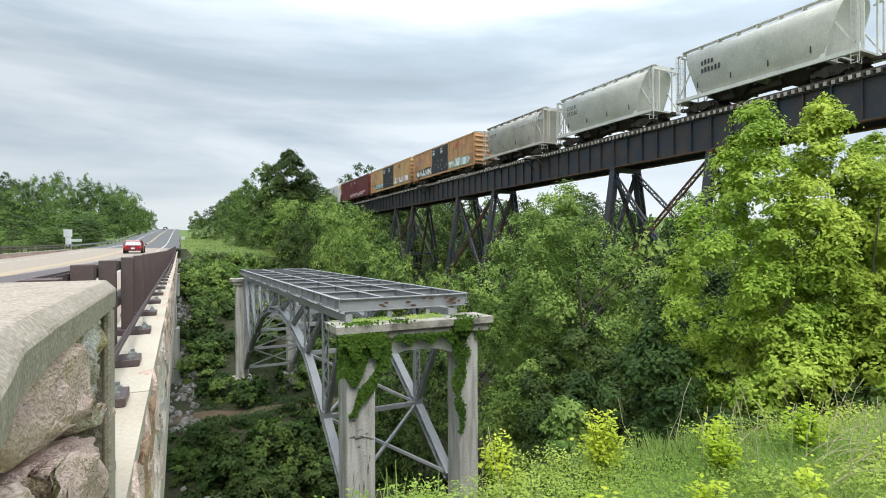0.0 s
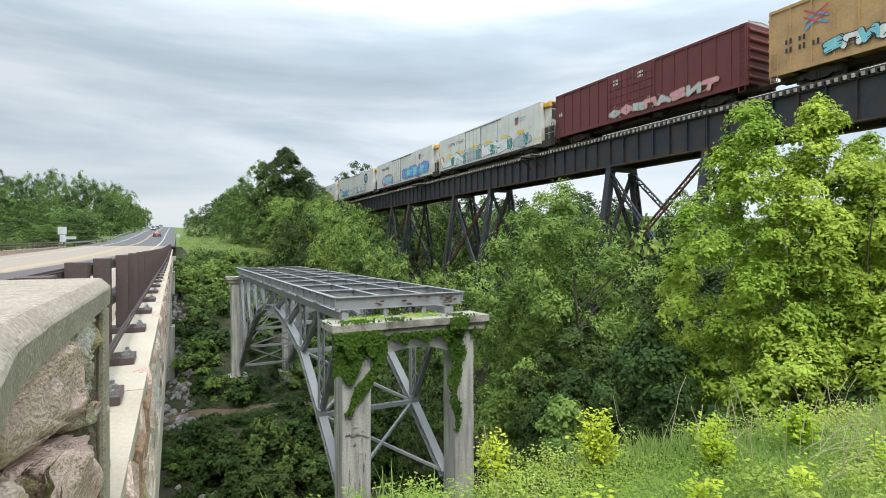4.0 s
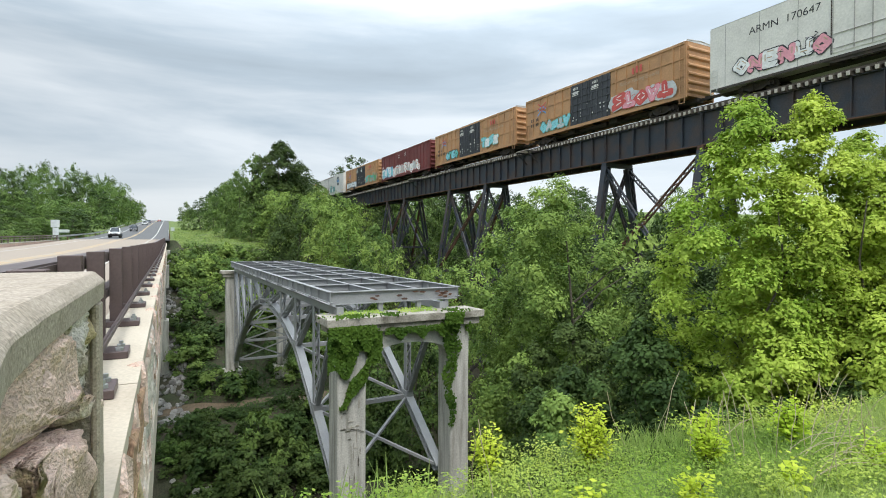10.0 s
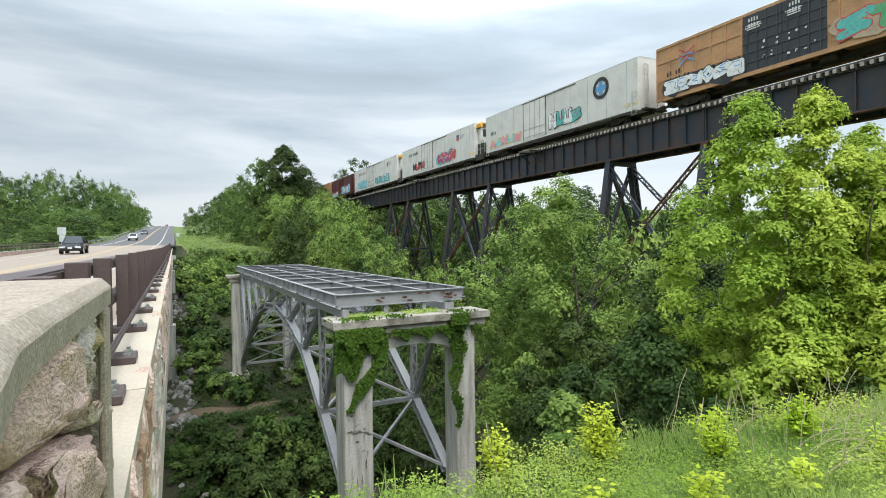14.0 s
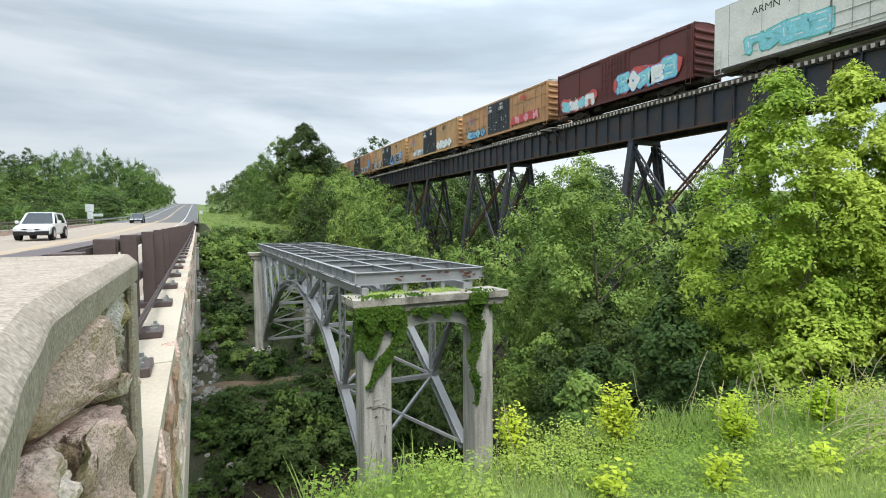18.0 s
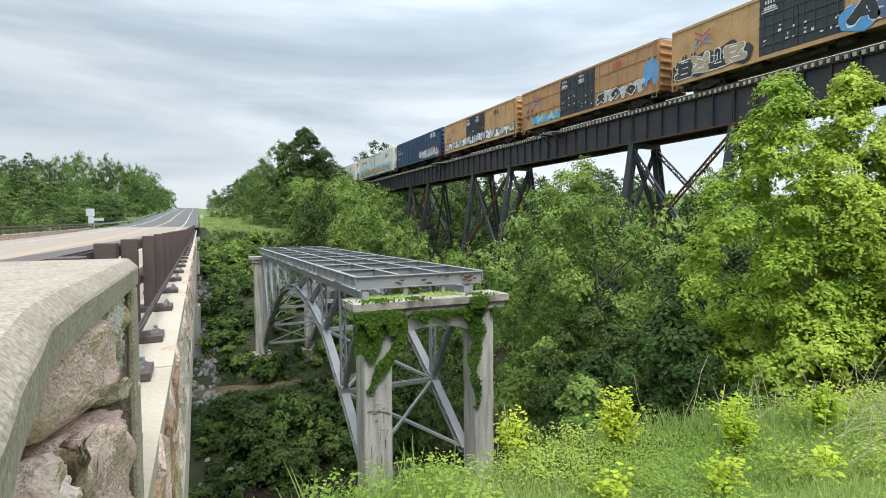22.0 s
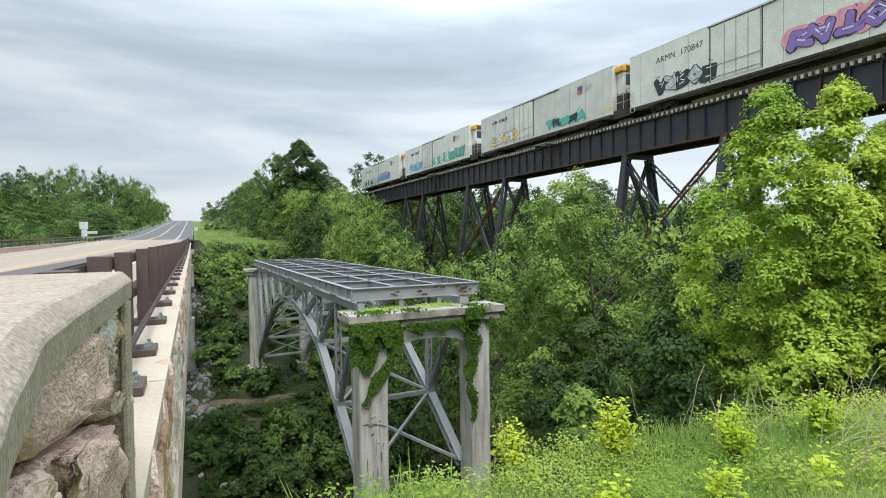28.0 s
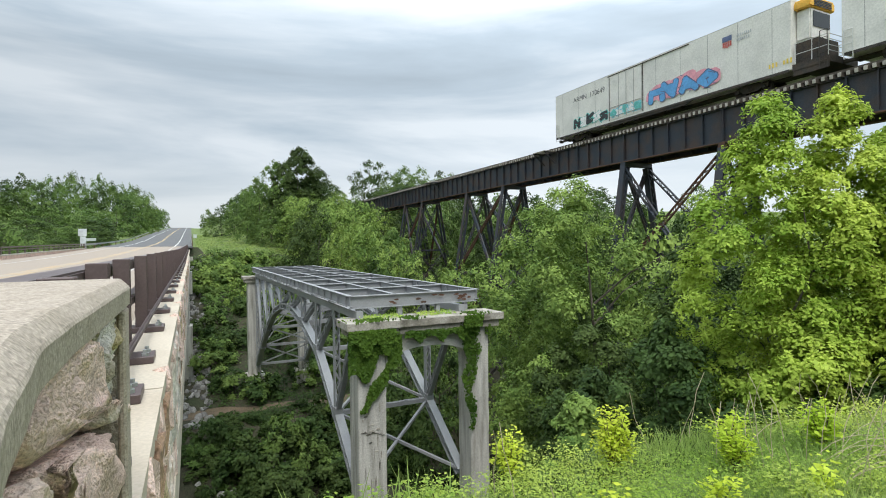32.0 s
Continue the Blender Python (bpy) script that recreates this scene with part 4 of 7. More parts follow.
M["pier_cap"] = material("stained_cap_concrete", (0.40, 0.37, 0.315), 0.92, vary=0.25, scale=1.8, fine=14, bump=0.5, stain=(0.17, 0.155, 0.12), stain_amount=0.85, dist=0.02)
M["pier_pale"] = material("pale_arch_concrete", (0.62, 0.61, 0.55), 0.9, vary=0.15, scale=1.5, fine=25, bump=0.3, stain=(0.33, 0.32, 0.27), stain_amount=0.6)
build_truss()
build_pier(21.45, True)
build_pier(59.2, False)

# ---- railway trestle ----
RX, RAIL_Z = 34.8, 9.6
GT, GB = 9.16, 6.85
BENTS = ((-17.0, -7.6), (24.3, 33.5), (52.6, 61.6), (76.6, 84.0), (104.0, 111.0))


def build_trestle():
    t = empty("railway_trestle", RX, 30, -15, label="tall black steel railway trestle with plate girders", category="trestle")
    loc = Vector((RX, 30, -15))

    def add(name, bm, mat, label=""):
        for v in bm.verts:
            v.co -= loc
        return part(name, bm, mat, t, label)
    spans = []
    ends = sorted([y for b in BENTS for y in b] + [-55.0, 120.0])
    spans = list(zip(ends, ends[1:]))
    for side in (-1.3, 1.3):
        x = RX + side
        for y0, y1 in spans:
            bm = bmesh.new()
            ibeam(bm, (x, y0 + 0.02, (GT + GB) / 2), (x, y1 - 0.02, (GT + GB) / 2), 0.42, GT - GB, 0.05)
            k = max(2, round((y1 - y0) / 1.5))
            for i in range(k + 1):
                y = y0 + 0.06 + (y1 - y0 - 0.12) * i / k
                box(bm, x - 0.19, x + 0.19, y - 0.035, y + 0.035, GB + 0.05, GT - 0.05)
            add("plate_girder", bm, M["black_steel"])
            bm = bmesh.new()
            box(bm, x - 0.24, x + 0.24, y0 + 0.02, y1 - 0.02, GB - 0.08, GB - 0.002)
            add("bottom_flange", bm, M["rust"], "rusty bottom flange")
    for pair in BENTS:
        for y in pair:
            zt, zb = GB, float(ground_z(RX, y)) - 0.5
            drop = zt - zb
            bm = bmesh.new()
            box(bm, RX - 1.6, RX + 1.6, y - 0.25, y + 0.25, zt - 0.42, zt - 0.082)
            add("bent_cap", bm, M["rust"] if y == 24.3 else M["black_steel"])
            for s in (-1, 1):
                bm = bmesh.new()
                laced(bm, (RX + s * 1.3, y, zt - 0.42), (RX + s * (1.3 + drop / 6), y, zb), 0.5, 0.55, (0, 1, 0), 0.7)
                add("leg", bm, M["black_steel"])
            n = max(1, round(drop / 9))
            for i in range(n):
                a, b = i / n, (i + 1) / n
                za, zc = zt - 0.42 - (drop - 0.42) * a, zt - 0.42 - (drop - 0.42) * b
                xa, xb = 1.3 + drop / 6 * a, 1.3 + drop / 6 * b
                for s in (-1, 1):
                    bm = bmesh.new()
                    laced(bm, (RX - s * xa, y, za), (RX + s * xb, y, zc), 0.26, 0.22, (0, 1, 0), 0.5)
                    add("cross_brace", bm, M["black_steel"])
                bm = bmesh.new()
                laced(bm, (RX - xb, y, zc), (RX + xb, y, zc), 0.24, 0.24)
                add("strut", bm, M["black_steel"])
        y0, y1 = pair
        drop = GB + 13
        for s in (-1, 1):
            for i in range(2):
                for f in (0, 1):
                    a, b = (i, i + 1) if f else (i + 1, i)
                    bm = bmesh.new()
                    p = [(RX + s * (1.35 + drop / 12 * q), yy, GB - 0.6 - drop / 2 * q) for q, yy in ((a, y0), (b, y1))]
                    laced(bm, p[0], p[1], 0.32, 0.2, (1, 0, 0), 0.5)
                    add("tower_brace", bm, M["rust"] if f else M["black_steel"])
                bm = bmesh.new()
                laced(bm, (RX + s * (1.35 + drop / 12 * (i + 1)), y0, GB - 0.6 - drop / 2 * (i + 1)), (RX + s * (1.35 + drop / 12 * (i + 1)), y1, GB - 0.6 - drop / 2 * (i + 1)), 0.3, 0.25)
                add("strut", bm, M["black_steel"])
    # rails
    for s in (-0.753, 0.753):
        bm = bmesh.new()
        x = RX + s
        prism(bm, [(x - 0.07, 9.43), (x + 0.07, 9.43), (x + 0.07, 9.445), (x + 0.012, 9.47), (x + 0.012, 9.555), (x + 0.036, 9.57), (x + 0.036, 9.6), (x - 0.036, 9.6), (x - 0.036, 9.57), (x - 0.012, 9.555), (x - 0.012, 9.47), (x - 0.07, 9.445)], "y", -650, 720)
        tagged(part("rail", bm, M["rust"]), "worn steel rail", "rail", "rails of the railway line", kind="structure")
    # refuge platforms bracketed out from the girder
    for y in (43.6, 71.0):
        for k in range(6):
            bm = bmesh.new()
            box(bm, RX - 2.9, RX - 1.72, y - 1.0 + 0.34 * k, y - 0.74 + 0.34 * k, GT + 0.02, GT + 0.08)
            add("refuge_plank", bm, M["tie"])
        for d in (-0.9, 0.9):
            bm = bmesh.new()
            beam(bm, (RX - 1.5, y + d, GT - 0.05), (RX - 2.9, y + d, GT - 0.05), 0.1, 0.12)
            beam(bm, (RX - 1.5, y + d, GT - 1.15), (RX - 2.75, y + d, GT - 0.12), 0.09, 0.09)
            add("bracket", bm, M["black_steel"])
    for a, b in ((-650, -55), (120, 720)):
        bm = bmesh.new()
        prism(bm, [(RX - 3.2, 8.6), (RX + 3.2, 8.6), (RX + 1.9, 9.4), (RX - 1.9, 9.4)], "y", a, b)
        tagged(part("track_bed", bm, M["ballast"]), "grey crushed-stone track bed", kind="structure")
    return t


M["ballast"] = material("ballast", (0.22, 0.21, 0.20), 0.95, vary=0.5, scale=2, fine=14, bump=0.9)
trestle = build_trestle()


M["tie_dark"] = material("dark_guard_timber", (0.09, 0.075, 0.06), 0.9, vary=0.3, scale=2, fine=20, bump=0.4)


def build_ties():
    """Bridge ties across the girders: the stretch in view one by one, the rest joined."""
    deck = empty("tie_deck", RX, 30, 9.16, label="weathered timber ties across the trestle girders", category="ties")
    bm = bmesh.new()
    box(bm, -1.72, 1.72, -0.098, 0.098, 0.004, 0.25)
    bevel(bm, 0.012)
    me = mesh_of("tie", bm, M["tie_dark"])
    me.materials.append(M["tie"])
    for p in me.polygons:
        p.material_index = 1 if abs(p.normal.x) > 0.6 else 0
    rng = random.Random(7)
    y = 4.0
    n = 0
    while y < 120:
        piece("tie", me, deck, pose(rng.uniform(-0.05, 0.05), y - 30, rng.uniform(-0.003, 0.003), 0, 0, rng.uniform(-0.5, 0.5)))
        n += 1
        y += 0.43 if n < 270 else 0.86
    bm = bmesh.new()
    y = -54.0
    while y < 4.0:
        box(bm, -1.7, 1.7, y - 30 - 0.115, y - 30 + 0.115, 0.004, 0.268)
        y += 0.45
    tagged(part("far_ties", bm, M["tie"], deck), kind="stuff")
    for s in (-1, 1):
        bm = bmesh.new()
        box(bm, s * 1.35 - 0.1, s * 1.35 + 0.1, -84, 90, 0.27, 0.42)
        part("guard_timber", bm, M["tie_dark"], deck)


build_ties()

# ---- the freight train ----
def paint(name, colour, rust=0.3, **kw):
    return material(name, colour, 0.55, vary=0.10, scale=0.9, fine=9, bump=0.06, stain=tuple(c * 0.62 + 0.015 for c in colour), stain_amount=rust, per_object=0.07, **kw)


M["car_tan"] = paint("ochre_car_paint", (0.51, 0.28, 0.135), 0.6)
M["car_yellow"] = paint("yellow_car_paint", (0.53, 0.32, 0.15), 0.5)
M["car_door"] = paint("black_door_paint", (0.045, 0.05, 0.058), 0.4)
M["car_white"] = paint("dirty_white_paint", (0.72, 0.70, 0.655), 0.35)
M["car_red"] = paint("oxide_red_paint", (0.17, 0.04, 0.038), 0.5)
M["car_darkred"] = paint("dark_brown_red_paint", (0.115, 0.03, 0.025), 0.45)
M["car_blue"] = paint("dark_blue_paint", (0.035, 0.075, 0.14), 0.35)
M["car_hopper"] = paint("grey_hopper_paint", (0.66, 0.65, 0.60), 0.4)
M["car_hopper_brown"] = paint("grimy_hopper_paint", (0.56, 0.525, 0.47), 0.7)
M["car_orange"] = paint("orange_unit_paint", (0.75, 0.42, 0.06), 0.3)
M["door_bar"] = paint("grimy_door_bars", (0.34, 0.33, 0.31), 0.6)
M["roof_zinc"] = paint("grey_car_roof", (0.60, 0.60, 0.58), 0.5)
M["under"] = material("grimy_underframe", (0.045, 0.040, 0.036), 0.8, vary=0.3, scale=2, fine=14, bump=0.3, stain=(0.09, 0.06, 0.04), stain_amount=0.6)
M["mark_black"] = material("black_marking", (0.04, 0.04, 0.045), 0.6, vary=0.1, bump=0)
M["mark_white"] = material("white_marking", (0.70, 0.70, 0.67), 0.6, vary=0.1, bump=0)
SPRAY = dict(k=(0.03, 0.03, 0.035), w=(0.72, 0.73, 0.72), b=(0.10, 0.32, 0.62), c=(0.22, 0.55, 0.62), t=(0.10, 0.42, 0.38), r=(0.52, 0.08, 0.07), m=(0.42, 0.06, 0.18), p=(0.26, 0.16, 0.45), o=(0.70, 0.32, 0.08), y=(0.75, 0.55, 0.10), g=(0.10, 0.35, 0.16), s=(0.45, 0.47, 0.48), n=(0.42, 0.32, 0.22), d=(0.10, 0.13, 0.24), i=(0.68, 0.30, 0.36))
for key, c in SPRAY.items():
    M["spray_" + key] = material("spray_paint_" + key, c, 0.5, vary=0.12, scale=1.2, fine=6, bump=0, stain=tuple(min(1, q * 1.3 + 0.03) for q in c), stain_amount=0.5)


def run(t):
    """Metres that the train has gone by t seconds."""
    return 18.936 * t + 0.0805 * t * t - 0.002589 * t * t * t


def wheel_mesh():
    bm = bmesh.new()
    tube(bm, (-0.80, 0, 0), (-0.67, 0, 0), 0.42, 0.44, 18)
    tube(bm, (-0.86, 0, 0), (-0.80, 0, 0), 0.16, 0.30, 12)
    tube(bm, (0.67, 0, 0), (0.80, 0, 0), 0.44, 0.42, 18)
    tube(bm, (-1.0, 0, 0), (1.0, 0, 0), 0.08, 0.08, 8)
    return mesh_of("wheelset", bm, M["under"])


def frame_mesh():
    bm = bmesh.new()
    for s in (-1, 1):
        prism(bm, [(-1.15, 0.36), (-1.15, 0.62), (-0.75, 0.66), (-0.42, 0.86), (0.42, 0.86), (0.75, 0.66), (1.15, 0.62), (1.15, 0.36), (0.72, 0.40), (0.40, 0.24), (-0.40, 0.24), (-0.72, 0.40)], "x", s * 0.98 - 0.07, s * 0.98 + 0.07)
        for k in (-0.16, 0, 0.16):
            tube(bm, (s * 1.06, k, 0.34), (s * 1.06, k, 0.62), 0.06, 0.06, 7)
        for y in (-0.88, 0.88):
            tube(bm, (s * 1.04, y, 0.44), (s * 1.14, y, 0.44), 0.13, 0.11, 10)
    box(bm, -1.0, 1.0, -0.2, 0.2, 0.5, 0.8)
    return mesh_of("truck_frame", bm, M["under"])


WHEEL, TRUCK = wheel_mesh(), frame_mesh()


def truck(parent, y):
    f = piece("truck_frame", TRUCK, parent, pose(0, y, 0))
    for d in (-0.88, 0.88):
        piece("wheelset", WHEEL, f, pose(0, d, 0.43))


def gear(ob, half, reach, trucks):
    """Trucks, centre sill, couplers and brake gear under a car."""
    for y in (-trucks, trucks):
        truck(ob, y)
    bm = bmesh.new()
    box(bm, -0.35, 0.35, -half, half, 0.68, 1.0)
    part("centre_sill", bm, M["under"], ob)
    for y in (-half * 0.25, half * 0.3):
        bm = bmesh.new()
        box(bm, -0.95, -0.4, y, y + 0.9, 0.55, 0.98)
        bevel(bm, 0.05)
        part("brake_box", bm, M["under"], ob)
    bm = bmesh.new()
    tube(bm, (-0.6, -half * 0.1, 0.72), (-0.6, half * 0.12, 0.72), 0.2, 0.2, 9)
    part("air_reservoir", bm, M["under"], ob)
    bm = bmesh.new()
    box(bm, -1.45, 1.45, -0.08, 0.08, 0.86, 0.996)
    cross = mesh_of("cross_bearer", bm, M["under"])
    for k in range(7):
        piece("cross_bearer", cross, ob, pose(0, -half + 2 * half * (k + 0.5) / 7, 0))
    for s in (-1, 1):
        bm = bmesh.new()
        beam(bm, (0, s * half, 0.84), (0, s * reach, 0.84), 0.16, 0.18)
        box(bm, -0.17, 0.17, min(s * reach, s * (reach - 0.25)), max(s * reach, s * (reach - 0.25)), 0.72, 0.98)
        part("coupler", bm, M["under"], ob)


def ladder(ob, x, y0, y1, z0, z1, mat, across=False):
    bm = bmesh.new()
    n = max(3, int((z1 - z0) / 0.4))
    for y in (y0, y1):
        p = ((x, y, z0), (x, y, z1)) if not across else ((y, x, z0), (y, x, z1))
        tube(bm, p[0], p[1], 0.025, 0.025, 5)
    for k in range(n + 1):
        z = z0 + (z1 - z0) * k / n
        p = ((x, y0, z), (x, y1, z)) if not across else ((y0, x, z), (y1, x, z))
        tube(bm, p[0], p[1], 0.02, 0.02, 5)
    part("ladder", bm, M[mat], ob)


def box_car(name, length, colour, label, rib=0.98, doors="car_door", door=4.9, dshift=0.25, top=5.16, roof="roof_zinc", seams=()):
    """A ribbed boxcar: body with side posts, gabled roof, corrugated ends, two plug doors a side."""
    ob = empty(name, RX, 0, RAIL_Z, label=label, category="freight car", group="cars of the train")
    h, zs, ze = length / 2, 1.02, top - 0.22
    bm = bmesh.new()
    box(bm, -1.5, 1.5, -h, h, zs, ze)
    for s in (-1, 1):
        box(bm, s * 1.5 - 0.07, s * 1.5 + 0.07, -h, h, ze - 0.16, ze + 0.02)
        box(bm, s * 1.5 - 0.07, s * 1.5 + 0.07, -h, h, zs - 0.14, zs + 0.12)
        n = round(length / rib)
        for k in range(n + 1):
            y = -h + 0.05 + (length - 0.1) * k / n
            if abs(y - dshift) < door / 2 + 0.1:
                continue
            w = 0.05
            box(bm, s * 1.5 - 0.065, s * 1.5 + 0.065, y - w, y + w, zs + 0.12, ze - 0.16)
    for s in (-1, 1):
        for f in seams:
            z = zs + (ze - zs) * f
            for a, b in ((-h + 0.1, dshift - door / 2 - 0.1), (dshift + door / 2 + 0.1, h - 0.1)):
                box(bm, s * 1.5 - 0.05, s * 1.5 + 0.05, a, b, z - 0.035, z + 0.035)
    part("body", bm, M[colour], ob)
    for s in (-1, 1):
        bm = bmesh.new()
        out = [(s * (h - 0.05), ze - 0.05), (s * (h - 0.05), zs + 0.05)]
        for k in range(6):
            z = zs + 0.4 + k * (ze - zs - 0.5) / 5.6
            out += [(s * (h + 0.01), z - 0.17), (s * (h + 0.14), z - 0.05), (s * (h + 0.14), z + 0.05), (s * (h + 0.01), z + 0.17)]
        prism(bm, out, "x", -1.42, 1.42)
        part("corrugated_end", bm, M[colour], ob)
    bm = bmesh.new()
    prism(bm, [(-1.58, ze + 0.022), (1.58, ze + 0.022), (1.5, ze + 0.1), (0, top), (-1.5, ze + 0.1)], "y", -h, h)
    n = round(length / 1.2)
    for k in range(n + 1):
        y = -h + length * k / n
        prism(bm, [(-1.5, ze + 0.1), (0, top), (1.5, ze + 0.1), (1.5, ze + 0.14), (0, top + 0.04), (-1.5, ze + 0.14)], "y", y - 0.03, y + 0.03)
    part("roof", bm, M[roof], ob)
    for s in (-1, 1):
        for d in (-1, 1):
            y0, y1 = sorted((dshift + d * 0.02, dshift + d * (door / 2)))
            bm = bmesh.new()
            out = [(s * 1.5, ze - 0.1), (s * 1.5, zs + 0.1), (s * 1.56, zs + 0.1)]
            for k in range(1, 6):
                z = zs + 0.1 + (ze - zs - 0.2) * k / 6
                out += [(s * 1.56, z - 0.06), (s * 1.595, z - 0.04), (s * 1.595, z + 0.04), (s * 1.56, z + 0.06)]
            prism(bm, out + [(s * 1.56, ze - 0.1)], "y", y0, y1)
            dd = part("plug_door", bm, M[doors], ob, "black plug door" if doors == "car_door" else "")
            bm = bmesh.new()
            tube(bm, (s * 1.61, 0, zs + 0.15), (s * 1.61, 0, ze - 0.15), 0.03, 0.03, 5)
            bar = mesh_of("locking_bar", bm, M[doors])
            for f in (0.12, 0.38, 0.62, 0.88):
                piece("locking_bar", bar, dd, pose(0, y0 + (y1 - y0) * f, 0))
    ladder(ob, -1.6, h - 0.55, h - 0.12, 0.5, 2.3, colour)
    ladder(ob, -1.6, -h + 0.12, -h + 0.55, 0.5, ze, colour)
    gear(ob, h, h + 0.75, h - 2.6)
    return ob


def reefer(name, label, unit=True, length=22.9, top=5.16):
    """A smooth-sided refrigerator car: insulated body, plug door, and a machine platform at one end."""
    ob = empty(name, RX, 0, RAIL_Z, label=label, category="freight car", group="cars of the train")
    h, zs = length / 2, 0.80
    bm = bmesh.new()
    box(bm, -1.57, 1.57, -h, h, zs, top - 0.12)
    bevel(bm, 0.04, 2)
    part("body", bm, M["car_white"], ob)
    bm = bmesh.new()
    prism(bm, [(-1.57, top - 0.118), (1.57, top - 0.118), (1.35, top - 0.03), (0, top + 0.03), (-1.35, top - 0.03)], "y", -h + 0.02, h - 0.02)
    part("roof", bm, M["roof_zinc"], ob)
    for s in (-1, 1):
        bm = bmesh.new()
        box(bm, s * 1.585 - 0.02, s * 1.585 + 0.02, 0.2, 3.9, zs + 0.25, top - 0.35)
        door = part("plug_door", bm, M["car_white"], ob)
        for y in (0.25, 1.1, 1.95, 2.8, 3.85):
            bm = bmesh.new()
            tube(bm, (s * 1.62, y, zs + 0.28), (s * 1.62, y, top - 0.4), 0.026, 0.026, 5)
            part("locking_bar", bm, M["door_bar"], door)
        for z in (zs + 0.5, zs + 1.3):
            bm = bmesh.new()
            tube(bm, (s * 1.63, 0.3, z), (s * 1.63, 3.8, z), 0.022, 0.022, 5)
            part("door_rail", bm, M["door_bar"], door)
        bm = bmesh.new()
        for y0, y1, z0, z1 in ((0.14, 0.2, zs + 0.2, top - 0.3), (3.9, 3.96, zs + 0.2, top - 0.3)):
            box(bm, s * 1.59 - 0.02, s * 1.59 + 0.02, y0, y1, z0, z1)
        part("door_seal", bm, M["under"], door, "dark gap round the door")
        bm = bmesh.new()
        box(bm, s * 1.6 - 0.03, s * 1.6 + 0.03, -4.2, 4.1, top - 0.30, top - 0.24)
        box(bm, s * 1.58 - 0.02, s * 1.58 + 0.02, -h + 0.1, h - 0.1, zs - 0.1, zs + 0.06)
        part("door_track", bm, M["under"], ob, "dark door track under the eaves")
        bm = bmesh.new()
        prism(bm, [(-4.6, zs - 0.02), (4.6, zs - 0.02), (3.8, zs - 0.28), (-3.8, zs - 0.28)], "x", s * 1.5 - 0.04, s * 1.5 + 0.04)
        part("side_sill", bm, M["under"], ob)
        bm = bmesh.new()
        box(bm, s * 1.572 - 0.004, s * 1.572 + 0.004, -0.015, 0.015, zs + 0.1, top - 0.2)
        seam = mesh_of("panel_seam", bm, M["door_bar"])
        for k in range(10):
            y = -h + length * (k + 0.5) / 10
            if not -0.2 < y < 4.2:
                piece("panel_seam", seam, ob, pose(0, y, 0))
    ladder(ob, -1.63, h - 0.6, h - 0.15, 0.5, 2.1, "roof_zinc")
    if unit:
        bm = bmesh.new()
        box(bm, -1.45, 1.45, -h - 2.1, -h, 0.72, 1.1)
        for x in (-1.4, 1.4):
            box(bm, x - 0.03, x + 0.03, -h - 2.05, -h - 0.05, 0.4, 0.72)
        part("platform", bm, M["under"], ob, "black machine platform")
        bm = bmesh.new()
        box(bm, -1.1, 1.1, -h - 1.25, -h, 1.12, 2.5)
        bevel(bm, 0.04)
        part("fuel_cabinet", bm, M["under"], ob)
        bm = bmesh.new()
        box(bm, -1.05, 1.05, -h - 0.85, -h + 0.01, 2.52, top - 0.75)
        bevel(bm, 0.08, 2)
        part("cooling_unit", bm, M["car_white"], ob)
        bm = bmesh.new()
        prism(bm, [(-1.3, top - 0.74), (1.3, top - 0.74), (1.3, top - 0.3), (1.1, top - 0.12), (-1.1, top - 0.12), (-1.3, top - 0.3)], "y", -h - 0.95, -h + 0.01)
        bevel(bm, 0.06, 2)
        hood = part("unit_hood", bm, M["car_orange"], ob, "orange hood of the cooling unit")
        bm = bmesh.new()
        for k in range(5):
            box(bm, -0.9, 0.9, -h - 0.985, -h - 0.955, top - 0.68 + k * 0.09, top - 0.63 + k * 0.09)
        part("grille", bm, M["car_door"], hood)
        bm = bmesh.new()
        box(bm, -0.85, 0.85, -h - 0.9, -h - 0.853, 3.3, top - 0.95)
        part("radiator", bm, M["car_door"], ob)
        bm = bmesh.new()
        for x in (-1.4, 1.4):
            for y in (-h - 2.0, -h - 1.1, -h - 0.15):
                tube(bm, (x, y, 1.1), (x, y, 2.35), 0.025, 0.025, 5)
            for z in (1.7, 2.35):
                tube(bm, (x, -h - 2.0, z), (x, -h - 0.15, z), 0.022, 0.022, 5)
        for z in (1.4, 1.7, 2.05, 2.35):
            tube(bm, (-1.4, -h - 2.0, z), (1.4, -h - 2.0, z), 0.022, 0.022, 5)
        part("hand_rail", bm, M["roof_zinc"], ob)
        ladder(ob, -1.52, -h - 2.0, -h - 1.6, 0.4, 2.6, "under")
    else:
        ladder(ob, -1.62, -h + 0.15, -h + 0.6, 0.5, 2.4, "roof_zinc")
        ladder(ob, -h - 0.06, -0.9, -0.45, 0.9, 4.6, "roof_zinc", True)
        bm = bmesh.new()
        box(bm, -1.2, 1.2, -h - 0.5, -h, 0.8, 0.95)
        part("end_sill", bm, M["under"], ob)
    gear(ob, h, h + 1.2, h - 2.9)
    return ob


